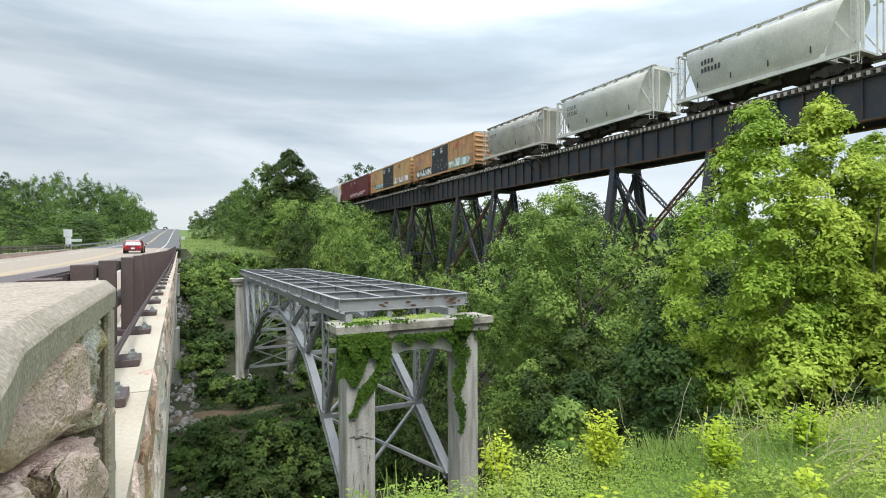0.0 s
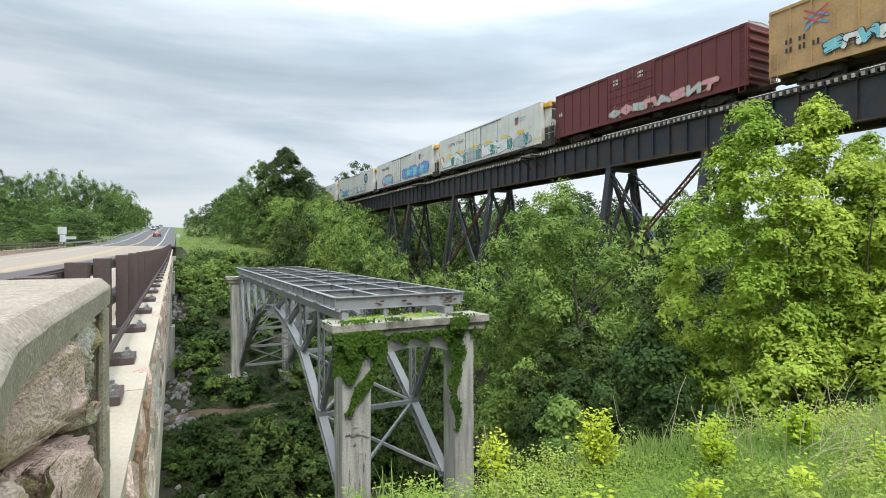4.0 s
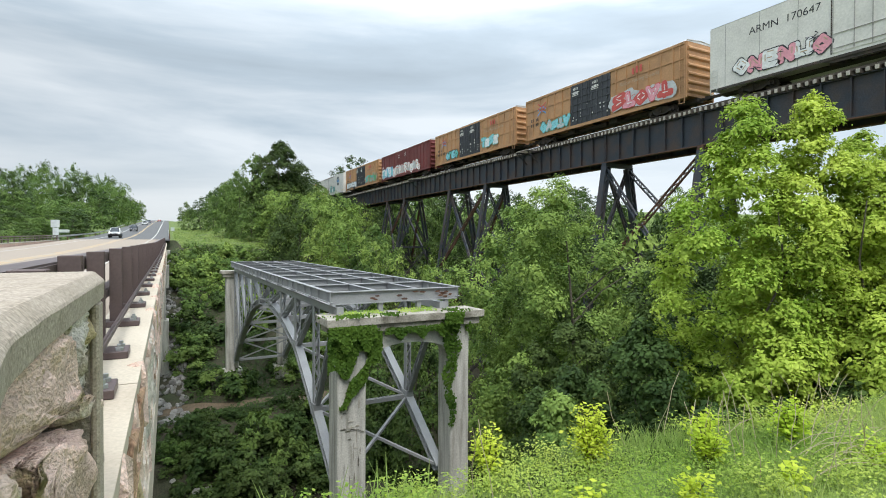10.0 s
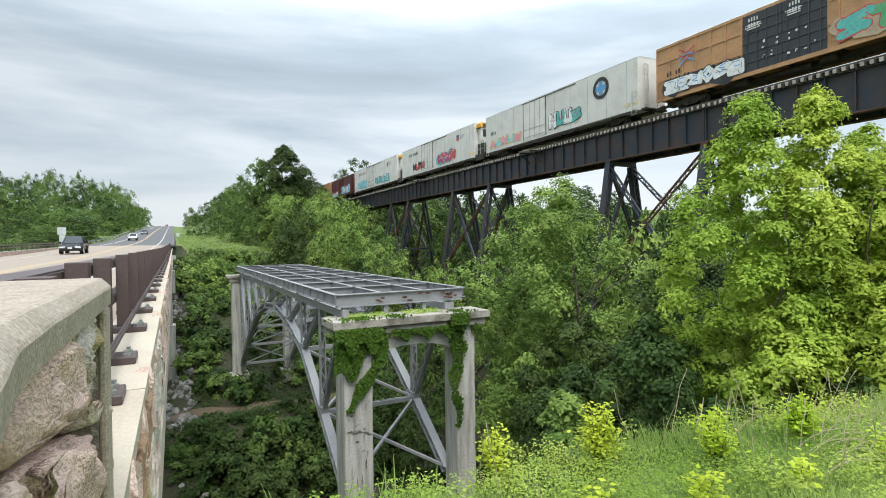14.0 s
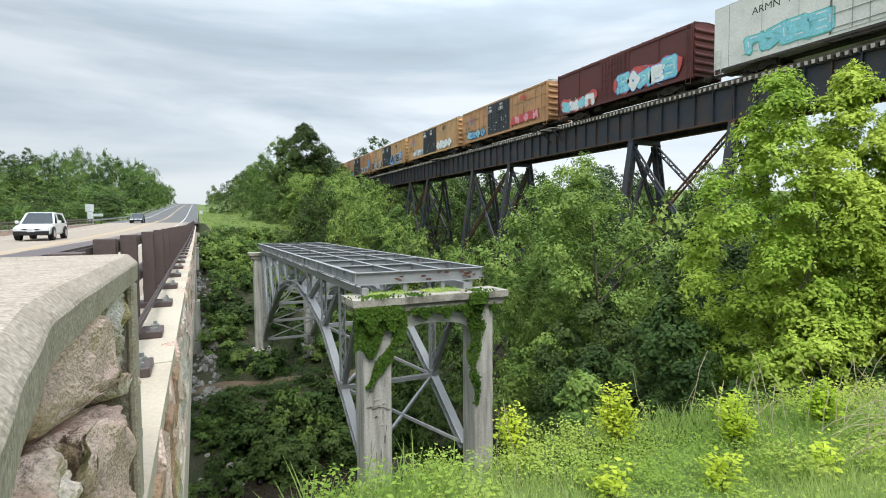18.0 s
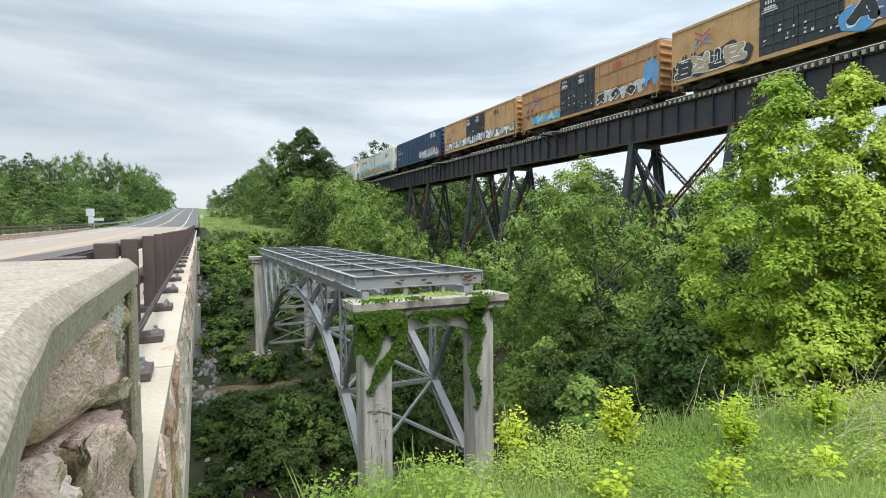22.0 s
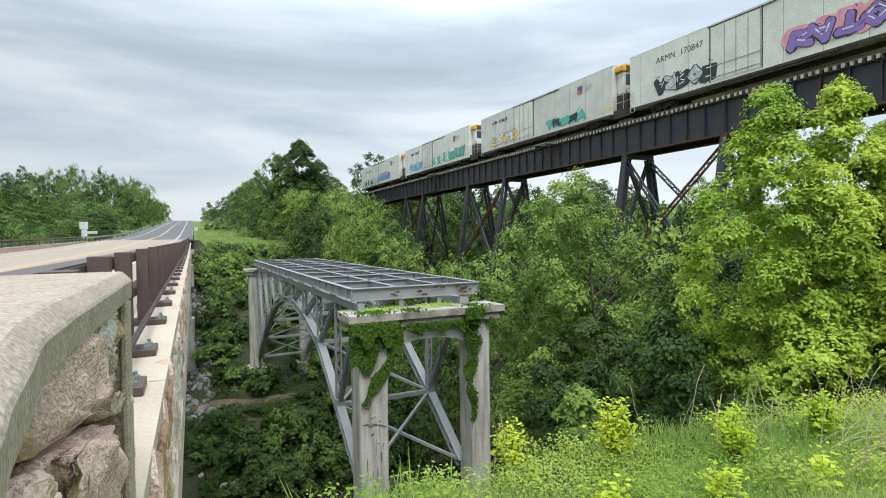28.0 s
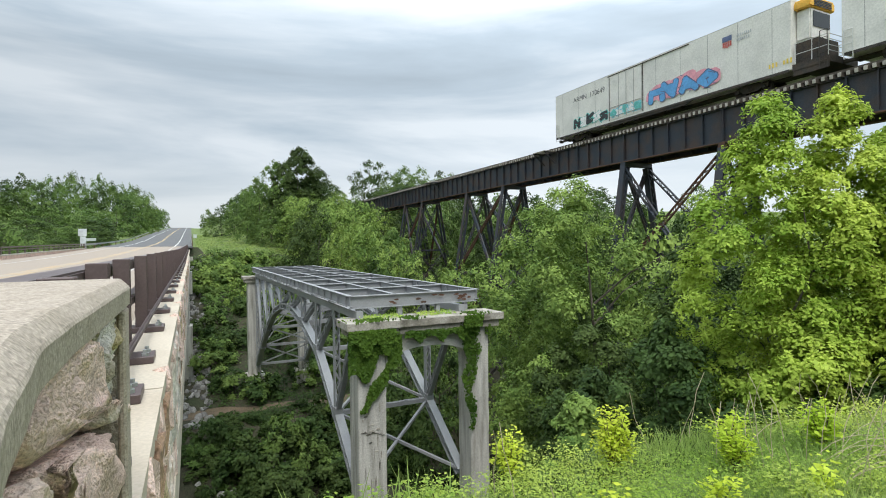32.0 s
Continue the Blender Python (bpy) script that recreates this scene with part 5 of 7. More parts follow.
def hopper(name, colour, label, length=12.0):
    """A covered hopper: rounded sides, sloped ends behind open end frames, roof walk and outlet bays."""
    ob = empty(name, RX, 0, RAIL_Z, label=label, category="freight car", group="cars of the train")
    h, zs, top = length / 2, 1.25, 4.62
    sec = [(1.30, zs), (1.52, zs + 0.35), (1.60, zs + 0.9), (1.63, zs + 1.7), (1.58, zs + 2.4), (1.42, zs + 3.0), (1.1, top - 0.05), (0.55, top + 0.06)]
    ring = [(-x, z) for x, z in sec] + [(x, z) for x, z in sec[::-1]]
    bm = bmesh.new()
    rows = []
    for s in (-1, 1):
        rows.append([bm.verts.new((x, s * (h - 0.75 - max(0, (top - z)) * 0.36), z)) for x, z in ring])
    n = len(ring)
    for i in range(n):
        bm.faces.new((rows[0][i], rows[0][(i + 1) % n], rows[1][(i + 1) % n], rows[1][i]))
    bm.faces.new(rows[0][::-1])
    bm.faces.new(rows[1])
    bmesh.ops.recalc_face_normals(bm, faces=bm.faces)
    for fc in bm.faces:
        fc.smooth = len(fc.verts) == 4
    part("body", bm, M[colour], ob)
    for s in (-1, 1):
        bm = bmesh.new()
        box(bm, s * 1.48 - 0.09, s * 1.48 + 0.09, -h + 0.1, h - 0.1, zs - 0.2, zs + 0.06)
        part("side_sill", bm, M[colour], ob)
        bm = bmesh.new()
        y = s * (h - 0.25)
        for x in (-1.45, -0.75, 0.75, 1.45):
            beam(bm, (x, y, zs), (x, y, top - 0.1), 0.09, 0.09)
        beam(bm, (-1.45, y, top - 0.15), (1.45, y, top - 0.15), 0.1, 0.1)
        for x in (-1.45, 1.45):
            beam(bm, (x, s * (h - 0.75), top - 0.2), (x, y, top - 0.12), 0.09, 0.09)
            beam(bm, (x, y, zs + 0.1), (x, s * (h - 1.5), zs + 2.2), 0.08, 0.08)
            prism(bm, [(s * (h - 2.25), zs), (s * (h - 1.9), zs), (s * (h - 1.55), zs + 0.95)], "x", x - 0.03, x + 0.03)
        box(bm, -1.5, 1.5, min(s * h, s * (h - 0.9)), max(s * h, s * (h - 0.9)), zs - 0.22, zs - 0.1)
        part("end_frame", bm, M[colour], ob)
        ladder(ob, y, -1.40, -0.95, 0.5, top - 0.1, colour, True)
        ladder(ob, -1.53, *sorted((s * (h - 0.1), s * (h - 0.5))), 0.5, top - 0.1, colour)
    bm = bmesh.new()
    for x in (-0.95, 0.95):
        for z in (top + 0.2, ):
            box(bm, x - 0.22, x + 0.22, -h + 0.3, h - 0.3, z, z + 0.04)
    for k in range(9):
        y = -h + 0.4 + (length - 0.8) * k / 8
        box(bm, -1.17, 1.17, y - 0.03, y + 0.03, top - 0.02, top + 0.2)
    part("roof_walk", bm, M[colour], ob)
    bm = bmesh.new()
    for k in range(6):
        y = -h + 1.8 + (length - 3.6) * k / 5
        tube(bm, (0, y, top + 0.04), (0, y, top + 0.26), 0.4, 0.38, 14)
    part("roof_hatch", bm, M[colour], ob)
    for y in (-2.1, 2.1):
        bm = bmesh.new()
        a = [bm.verts.new(p) for p in ((-1.2, y - 1.7, zs), (1.2, y - 1.7, zs), (1.2, y + 1.7, zs), (-1.2, y + 1.7, zs))]
        b = [bm.verts.new(p) for p in ((-0.4, y - 0.4, 0.5), (0.4, y - 0.4, 0.5), (0.4, y + 0.4, 0.5), (-0.4, y + 0.4, 0.5))]
        for i in range(4):
            bm.faces.new((a[i], b[i], b[(i + 1) % 4], a[(i + 1) % 4]))
        bm.faces.new(b)
        bmesh.ops.recalc_face_normals(bm, faces=bm.faces)
        part("outlet_bay", bm, M["under"], ob)
    gear(ob, h - 0.3, h + 0.6, h - 1.7)
    return ob


def bars(ob, y, z, words, size, mat, x=-1.62, name="lettering"):
    """Lettering too plain to read: a bar for each character. Words are counts of characters, lines from the top; text runs towards the near end."""
    bm = bmesh.new()
    for row, line in enumerate(words):
        c = y
        for w in line:
            for k in range(w):
                zz = z - row * size * 1.5
                box(bm, x - 0.006, x, c - size * 0.36, c, zz, zz + size * (1.0 if k % 3 else 0.86))
                c -= size * 0.72
            c -= size * 0.8
    part(name, bm, M[mat], ob)["kind"] = "stuff"


def graffiti(ob, y0, y1, z0, z1, n, fill, line, seed, shade=None, x=-1.60, cloud=None):
    """A sprayed piece between y0 and y1 (y0 > y1): n bulky interlocked forms of thick rounded strokes, an outline round them and a cloud behind."""
    rng = random.Random(seed)
    layers = {}

    def stroke(key, a, b, w, depth):
        bm = layers.setdefault((key, depth), bmesh.new())
        a, b = Vector(a), Vector(b)
        d = b - a
        if d.length < 1e-3:
            return
        ang = math.atan2(d.y, d.x)
        pts = []
        for c, q in ((b, -1.2), (b, -0.6), (b, 0.0), (b, 0.6), (b, 1.2), (a, 1.95), (a, 2.6), (a, 3.14), (a, 3.7), (a, 4.35)):
            r = w / 2 * rng.uniform(0.88, 1.15)
            pts.append((c.x + r * math.cos(ang + q), c.y + r * math.sin(ang + q)))
        f = bm.faces.new([bm.verts.new((x - 0.004 * depth - 0.0004 * (len(bm.faces) % 5), p, min(q, z1 + 0.25))) for p, q in pts])
        f.normal_update()
        if f.normal.x > 0:
            f.normal_flip()
    step = (y1 - y0) / n
    hgt = z1 - z0
    if cloud:
        m = max(5, int(abs(y1 - y0) * 1.1))
        for i in range(m):
            c = y0 + (y1 - y0) * (i + 0.5) / m
            zc = z0 + hgt * rng.uniform(0.35, 0.7)
            stroke(cloud, (c + 0.3, zc), (c - 0.3, zc + rng.uniform(-0.3, 0.3)), hgt * rng.uniform(0.7, 1.05), 1)
    glyphs = (((0, 0, 0, 1), (0, 1, 1, 1), (0, 0, 1, 0), (0, 0.5, 0.8, 0.5)), ((0, 0, 0.45, 1), (0.45, 1, 1, 0), (0.2, 0.35, 0.8, 0.35)), ((0, 0, 0, 1), (0, 1, 0.9, 0.8), (0.9, 0.8, 0.1, 0.45), (0.1, 0.45, 1, 0)),
              ((0.9, 1, 0, 0.75), (0, 0.75, 1, 0.35), (1, 0.35, 0, 0)), ((0, 1, 0.05, 0.1), (0.05, 0.1, 0.95, 0.1), (0.95, 0.1, 1, 1)), ((0, 0, 0.1, 1), (0.1, 1, 0.9, 0), (0.9, 0, 1, 1)), ((0, 0.5, 0.5, 1), (0.5, 1, 1, 0.5), (1, 0.5, 0.5, 0), (0.5, 0, 0, 0.5)), ((0.5, 0, 0.5, 1), (0, 0.95, 1, 0.95)))
    for i in range(n):
        ya = y0 + step * (i + 0.12)
        wide = step * 0.78
        lean = rng.uniform(-0.15, 0.15) * abs(step)
        lo, tall = z0 + rng.uniform(0, 0.1) * hgt, hgt * rng.uniform(0.78, 1.0)
        w = min(abs(step) * 0.42, hgt * 0.34)
        col = fill[i % len(fill)]
        flip, turn_over = rng.random() < 0.5, rng.random() < 0.5
        for a, b, c, d in rng.choice(glyphs):
            a, c = (1 - a, 1 - c) if flip else (a, c)
            b, d = (1 - b, 1 - d) if turn_over else (b, d)
            p, q = (ya + wide * a + lean * b, lo + w / 2 + (tall - w) * b), (ya + wide * c + lean * d, lo + w / 2 + (tall - w) * d)
            stroke(line, p, q, w + 0.13, 2)
            stroke(col, p, q, w, 3)
            if shade and rng.random() < 0.7:
                stroke(shade, (p[0] * 0.8 + q[0] * 0.2, p[1] * 0.8 + q[1] * 0.2 + w * 0.2), (p[0] * 0.3 + q[0] * 0.7, p[1] * 0.3 + q[1] * 0.7 + w * 0.2), 0.07, 4)
    # drips and stray lines round the piece
    for k in range(3 * n):
        c, zc = rng.uniform(y1, y0), z0 + hgt * rng.uniform(0.0, 1.1)
        stroke(line, (c, zc), (c + rng.uniform(-0.5, 0.5), zc + rng.uniform(-0.25, 0.25)), 0.05, 4)
    for (key, depth), bm in layers.items():
        part("graffiti", bm, M["spray_" + key], ob)["kind"] = "stuff"


def letters(ob, text, y, z, size, mat, x=-1.60, name="lettering"):
    """Real characters, reading towards the near end of the car."""
    cu = bpy.data.curves.new(name, "FONT")
    cu.body, cu.size = text, size
    tmp = bpy.data.objects.new(name, cu)
    me = bpy.data.meshes.new_from_object(tmp)
    bpy.data.objects.remove(tmp)
    bpy.data.curves.remove(cu)
    me.materials.append(M[mat])
    m = Matrix(((0, 0, -1, x - 0.006), (-1, 0, 0, y), (0, 1, 0, z), (0, 0, 0, 1)))
    return piece(name, me, ob, m)


def splash(ob, y0, y1, z0, z1, key, seed, x=-1.60, n=14):
    """A cloudy sprayed band."""
    rng = random.Random(seed)
    bm = bmesh.new()
    for k in range(n):
        cy, cz = y0 + (y1 - y0) * (k + 0.5) / n, (z0 + z1) / 2 + rng.uniform(-0.15, 0.15) * (z1 - z0)
        ry, rz = abs(y1 - y0) / n * rng.uniform(0.8, 1.3), (z1 - z0) / 2 * rng.uniform(0.6, 1.0)
        vs = [bm.verts.new((x - 0.001 * (k % 3), cy - ry * math.cos(a * 0.5236) * rng.uniform(0.85, 1.1), cz + rz * math.sin(a * 0.5236) * rng.uniform(0.85, 1.1))) for a in range(12)]
        bm.faces.new(vs)
    part("graffiti", bm, M["spray_" + key], ob)["kind"] = "stuff"


def roundel(ob, y, z, r, ring, cross, x=-1.60):
    """A round emblem: a dark ring with a cross."""
    bm = bmesh.new()
    n = 28
    for i in range(n):
        a, b = 6.2832 * i / n, 6.2832 * (i + 1) / n
        f = bm.faces.new([bm.verts.new((x - 0.004, y + q * math.cos(c), z + q * math.sin(c))) for q, c in ((r * 0.66, a), (r, a), (r, b), (r * 0.66, b))])
    part("emblem_ring", bm, M[ring], ob)
    bm = bmesh.new()
    for w, h in ((0.62, 0.22), (0.2, 0.62)):
        box(bm, x - 0.005 - 0.002 * (w > 0.5), x - 0.001, y - r * w, y + r * w, z - r * h, z + r * h)
    part("emblem_cross", bm, M[cross], ob)


def shield(ob, y, z, s, x=-1.60):
    """A small striped shield emblem with two bars of lettering beside it."""
    bm = bmesh.new()
    box(bm, x - 0.006, x, y - s, y, z + s * 0.45, z + s * 0.95)
    part("emblem_top", bm, M["spray_d"], ob)
    bm = bmesh.new()
    for k in range(5):
        c = y - s * (k + 0.5) / 5
        box(bm, x - 0.006, x, c - s * 0.06, c + s * 0.06, z - s * 0.2 + abs(k - 2) * s * 0.06, z + s * 0.42)
    part("emblem_stripe", bm, M["spray_r"], ob)
    bars(ob, y - s * 1.5, z + s * 0.5, ([8], [7]), s * 0.27, "spray_s", x)


def swoosh(ob, y, z, s, x=-1.60):
    """A red and blue crossed-ribbon emblem."""
    for key, d in (("r", 1), ("b", -1)):
        bm = bmesh.new()
        for o in (-0.16, 0.16):
            vs = [bm.verts.new((x - 0.005 - 0.002 * (d > 0), y - p * s, z + q * s)) for p, q in ((-0.5, 0.34 * d + o), (0.0, 0.02 * d + o), (0.5, 0.30 * d + o), (0.5, 0.20 * d + o), (0.0, -0.08 * d + o), (-0.5, 0.24 * d + o))]
            bm.faces.new(vs)
        part("emblem", bm, M["spray_" + key], ob)


# the kinds of car
TAN = box_car("boxcar", 19.2, "car_tan", "ochre ribbed boxcar with black plug doors and graffiti", rib=1.15, seams=(0.36, 0.70))
YELLOW = box_car("boxcar", 19.2, "car_yellow", "yellow smooth boxcar with black plug doors and graffiti", rib=1.2)
RED = box_car("boxcar", 19.2, "car_red", "oxide red ribbed boxcar with pale graffiti", rib=1.1, doors="car_red", roof="roof_zinc")
DARK = box_car("boxcar", 15.9, "car_darkred", "dark brown-red boxcar with pale blue graffiti", rib=3.2, doors="car_darkred", door=3.0, roof="car_darkred", top=5.0)
BLUE = box_car("boxcar", 19.1, "car_blue", "dark blue ribbed boxcar with cyan graffiti", rib=1.15, seams=(0.36, 0.70), doors="car_blue", door=4.8, roof="car_blue")
REEFER = reefer("refrigerator_car", "white refrigerator car with orange cooling unit and graffiti")
OLD_REEFER = reefer("refrigerator_car", "white refrigerator car with a round emblem and graffiti", unit=False)
UNIT_REEFER = reefer("refrigerator_car", "white refrigerator car with a round emblem and end platform")
HOPPER = hopper("covered_hopper", "car_hopper", "grey covered hopper car with rounded sides")
BROWN = hopper("covered_hopper", "car_hopper_brown", "grimy grey-brown covered hopper car with rounded sides")
CARS, TAKEN = [], []


PLAN = [(HOPPER, 1.2, 13.3), (HOPPER, 15.1, 27.2), (HOPPER, 29.0, 41.1), (BROWN, 42.8, 54.9), (TAN, 57.0, 76.1), (YELLOW, 77.5, 96.7), (RED, 98.1, 117.3), (REEFER, 119.6, 142.6), (REEFER, 145.0, 167.8), (UNIT_REEFER, 170.1, 193.0), (REEFER, 195.6, 218.4), (TAN, 220.3, 239.5), (TAN, 241.3, 260.5), (RED, 262.2, 281.3), (TAN, 282.9, 302.1), (OLD_REEFER, 303.9, 326.8), (REEFER, 329.5, 352.4), (REEFER, 354.7, 377.6), (DARK, 379.4, 395.2), (TAN, 397.0, 416.1), (YELLOW, 417.6, 436.8), (YELLOW, 438.2, 457.3), (TAN, 458.7, 477.8), (YELLOW, 479.0, 498.2), (BLUE, 499.5, 518.5), (REEFER, 520.4, 543.3), (REEFER, 546.4, 569.4), (REEFER, 571.3, 594.3), (REEFER, 597.4, 620.5), (REEFER, 623.2, 646.0)]
# copies first, while the kinds are still bare
OBS = []
for kd, a, b in PLAN:
    if kd in TAKEN:
        ob = copy_thing(kd, Matrix.Identity(4))
    else:
        TAKEN.append(kd)
        ob = kd
    OBS.append(ob)
    CARS.append((ob, (a + b) / 2))
for (kd, a, b), ob in zip(PLAN, OBS):
    if kd in (TAN, YELLOW):
        swoosh(ob, 6.9, 3.7, 1.3)
        bars(ob, -4.6, 3.9, ([3],), 0.55, "spray_r" if kd is TAN else "mark_black", -1.60)
        bars(ob, 8.6, 2.6, ([2, 2], [2, 2, 2]), 0.34, "mark_black", -1.60)
        bars(ob, 2.3, 4.3, ([4], [4]), 0.24, "mark_white", -1.63)
        bars(ob, -0.2, 4.3, ([4], [4]), 0.24, "mark_white", -1.63)
        letters(ob, "Railcar Pooling Experts", -3.3, 3.25, 0.42, "spray_n", -1.575)
        bm = bmesh.new()
        rg = random.Random(int(a))
        for leaf in (2.55, 0.1):
            for r in range(3):
                w = rg.uniform(0.7, 1.1)
                box(bm, -1.628, -1.622, leaf - 0.55 - w / 2, leaf - 0.55 + w / 2, 4.05 - 0.13 * r, 4.12 - 0.13 * r)
            for k in range(9):
                y, z = leaf - rg.choice((0.35, 0.8, 1.3, 1.75, 2.1)), rg.choice((1.5, 1.75, 2.0, 2.35, 2.7))
                w, hh = rg.uniform(0.05, 0.2), rg.uniform(0.06, 0.2)
                box(bm, -1.628, -1.622, y, y + w, z, z + hh)
        part("door_stencil", bm, M["mark_white"], ob, "small white stencils on the doors")["kind"] = "stuff"
    if kd is REEFER:
        number = {119.6: "170404", 195.6: "170647", 354.7: "170393", 546.4: "170847", 623.2: "170649"}.get(a)
        if number:
            letters(ob, "ARMN  " + number, 8.7, 3.75, 0.66, "mark_black", -1.575)
        else:
            bars(ob, 8.6, 3.8, ([4, 6],), 0.42, "mark_black", -1.60)
        shield(ob, -6.9, 3.7, 0.7)
        bars(ob, -10.1, 1.25, ([3, 3],), 0.3, "spray_y", -1.60)
    if kd in (OLD_REEFER, UNIT_REEFER):
        roundel(ob, -7.4, 3.6, 0.95, "mark_black", "spray_b")
        bars(ob, 10.3, 2.75, ([4],), 0.4, "mark_black", -1.60)
        if kd is UNIT_REEFER:
            letters(ob, "793792", 10.3, 2.1, 0.62, "mark_black", -1.575)
        bars(ob, -10.1, 1.25, ([3, 3],), 0.3, "spray_y", -1.60)
    if kd is RED:
        bars(ob, 9.0, 2.85, ([2],), 0.36, "mark_white", -1.60)
        if a == 262.2:
            letters(ob, "47  27  43", 9.0, 2.25, 0.56, "mark_white", -1.575)
        bars(ob, 2.0, 4.2, ([4], [4]), 0.2, "mark_white", -1.63)
        bars(ob, -0.6, 4.2, ([4], [4]), 0.2, "mark_white", -1.63)
    if kd is BLUE:
        bars(ob, -5.6, 4.0, ([4],), 0.75, "mark_white", -1.60)
        bars(ob, 8.6, 3.6, ([2, 1], [2, 2, 2]), 0.36, "mark_white", -1.60)
        bars(ob, 8.6, 2.3, ([4, 3], [3]), 0.16, "mark_white", -1.60)
    if kd in (HOPPER, BROWN):
        marks = {29.0: ("CALX", "323282"), 42.8: ("RCCX", "171")}.get(a)
        if marks:
            letters(ob, marks[0], 4.2, 3.35, 0.5, "mark_black", -1.63)
            letters(ob, marks[1], 4.2, 2.8, 0.5, "mark_black", -1.645)
        else:
            bars(ob, 3.7, 3.2, ([4], [6]), 0.36, "mark_black", -1.66)
        bm = bmesh.new()
        for k in range(4):
            y = 4.0 - k * 2.5
            box(bm, -1.60, -1.56, y, y + 0.08, 1.75, 2.25)
        part("drip_streak", bm, M["mark_black"], ob)
    if kd is BROWN:
        bars(ob, -1.0, 3.5, ([7, 6],), 0.5, "spray_s", -1.65)
G = [None] * 4 + [
    [(8.0, 3.0, 1.2, 2.2, 5, "ws", "k", None, "k"), (-2.7, -8.6, 1.2, 2.4, 6, "ws", "g", None, None)],
    [(6.5, 2.8, 1.3, 2.2, 4, "cw", "k", None, None), (-2.8, -9.0, 1.3, 2.5, 5, "wi", "g", None, None)],
    [(2.5, -7.5, 1.2, 2.0, 8, "si", "n", None, None)],
    [(10.6, -10.2, 0.95, 2.7, 6, "wws", "d", None, None)],
    [(8.2, 3.9, 1.2, 2.6, 5, "cc", "p", "w", "m"), (-1.0, -10.0, 1.2, 2.9, 7, "bc", "d", "w", "p")],
    [(8.8, 4.4, 1.2, 2.5, 5, "cb", "k", "w", None), (-0.2, -7.5, 1.2, 2.5, 6, "ws", "k", None, None)],
    [(9.6, 4.0, 1.2, 2.4, 6, "wi", "k", "n", None), (-0.2, -6.2, 1.2, 2.6, 5, "mm", "w", None, "t")],
    [(7.0, 2.8, 1.2, 2.3, 5, "cs", "t", None, None), (-2.6, -8.4, 1.25, 2.6, 5, "ri", "r", "w", "s")],
    [(6.2, 3.0, 1.2, 2.3, 4, "ct", "k", None, None), (-2.7, -6.2, 1.5, 2.7, 4, "cw", "t", None, None)],
    [(8.8, 4.4, 1.2, 2.7, 5, "cw", "b", None, "w"), (4.0, -6.0, 1.2, 2.6, 9, "ws", "r", "n", "w")],
    [(8.8, 2.7, 1.2, 2.4, 6, "ww", "k", "b", "k"), (-2.7, -8.8, 1.2, 2.7, 4, "tg", "r", None, "n")],
    [(10.5, 4.5, 1.2, 2.3, 5, "ic", "y", None, None), (-0.4, -4.8, 1.3, 2.8, 4, "wt", "k", "r", None)],
    [(7.0, 3.0, 1.4, 2.6, 4, "kr", "k", None, None), (-1.5, -6.5, 1.3, 2.8, 4, "mr", "m", "w", "t")],
    [(9.0, 3.8, 1.2, 2.6, 4, "cc", "t", "w", None), (-1.0, -7.8, 1.2, 2.4, 6, "tc", "k", "w", None)],
    [(7.0, 2.6, 1.0, 2.2, 4, "cw", "s", None, "r"), (-0.4, -6.5, 1.2, 2.9, 5, "cw", "b", "w", "r")],
    [(8.2, 3.4, 1.2, 2.3, 4, "cb", "k", "o", None), (-2.7, -8.0, 1.4, 2.4, 6, "ri", "r", None, None)],
    [(6.8, 2.8, 1.2, 2.2, 4, "ws", "s", None, None), (-2.6, -7.6, 1.2, 2.5, 4, "ww", "s", None, None)],
    [(9.2, 3.6, 1.2, 2.6, 4, "kn", "w", "w", "k"), (-2.5, -8.0, 1.2, 2.8, 4, "kd", "w", "w", "b")],
    [(7.5, 2.8, 1.2, 2.0, 5, "bc", "c", None, None), (-2.7, -8.2, 1.2, 2.2, 6, "ks", "w", None, None)],
    [(9.2, -9.2, 1.15, 2.3, 17, "sw", "k", None, None)],
    [(-1.2, -8.6, 1.2, 2.4, 7, "cc", "r", "w", "r")],
    [(9.6, -9.6, 1.15, 2.2, 13, "no", "k", "w", "c")],
    [(8.8, 3.6, 1.2, 2.5, 5, "ks", "k", "w", None), (-1.5, -8.0, 1.3, 2.8, 5, "pp", "k", "w", "i")],
    [(8.8, 3.2, 1.2, 2.5, 5, "yw", "p", "k", "s"), (-2.0, -8.0, 1.2, 2.2, 5, "tk", "t", None, None)],
    [(9.2, 4.2, 1.3, 2.5, 5, "bc", "p", "w", None), (0.0, -6.2, 1.2, 2.5, 7, "tw", "g", "i", None), (-6.4, -10.4, 1.3, 2.6, 4, "tt", "k", None, None)],
    [(8.6, 4.2, 1.2, 2.2, 5, "kw", "t", None, None), (3.8, 0.4, 1.2, 2.0, 5, "tw", "c", None, None), (-0.5, -6.4, 1.3, 2.7, 4, "bb", "d", None, "i")],
]
for k, (ob, pieces) in enumerate(zip(OBS, G)):
    for j, g in enumerate(pieces or ()):
        y0, y1, z0, z1, n, fill, line, shade, cloud = g
        graffiti(ob, y0, y1, z0, z1, n, fill, line, 50 * k + j, shade, -1.62 if abs(y0) < 3 else -1.60, cloud)
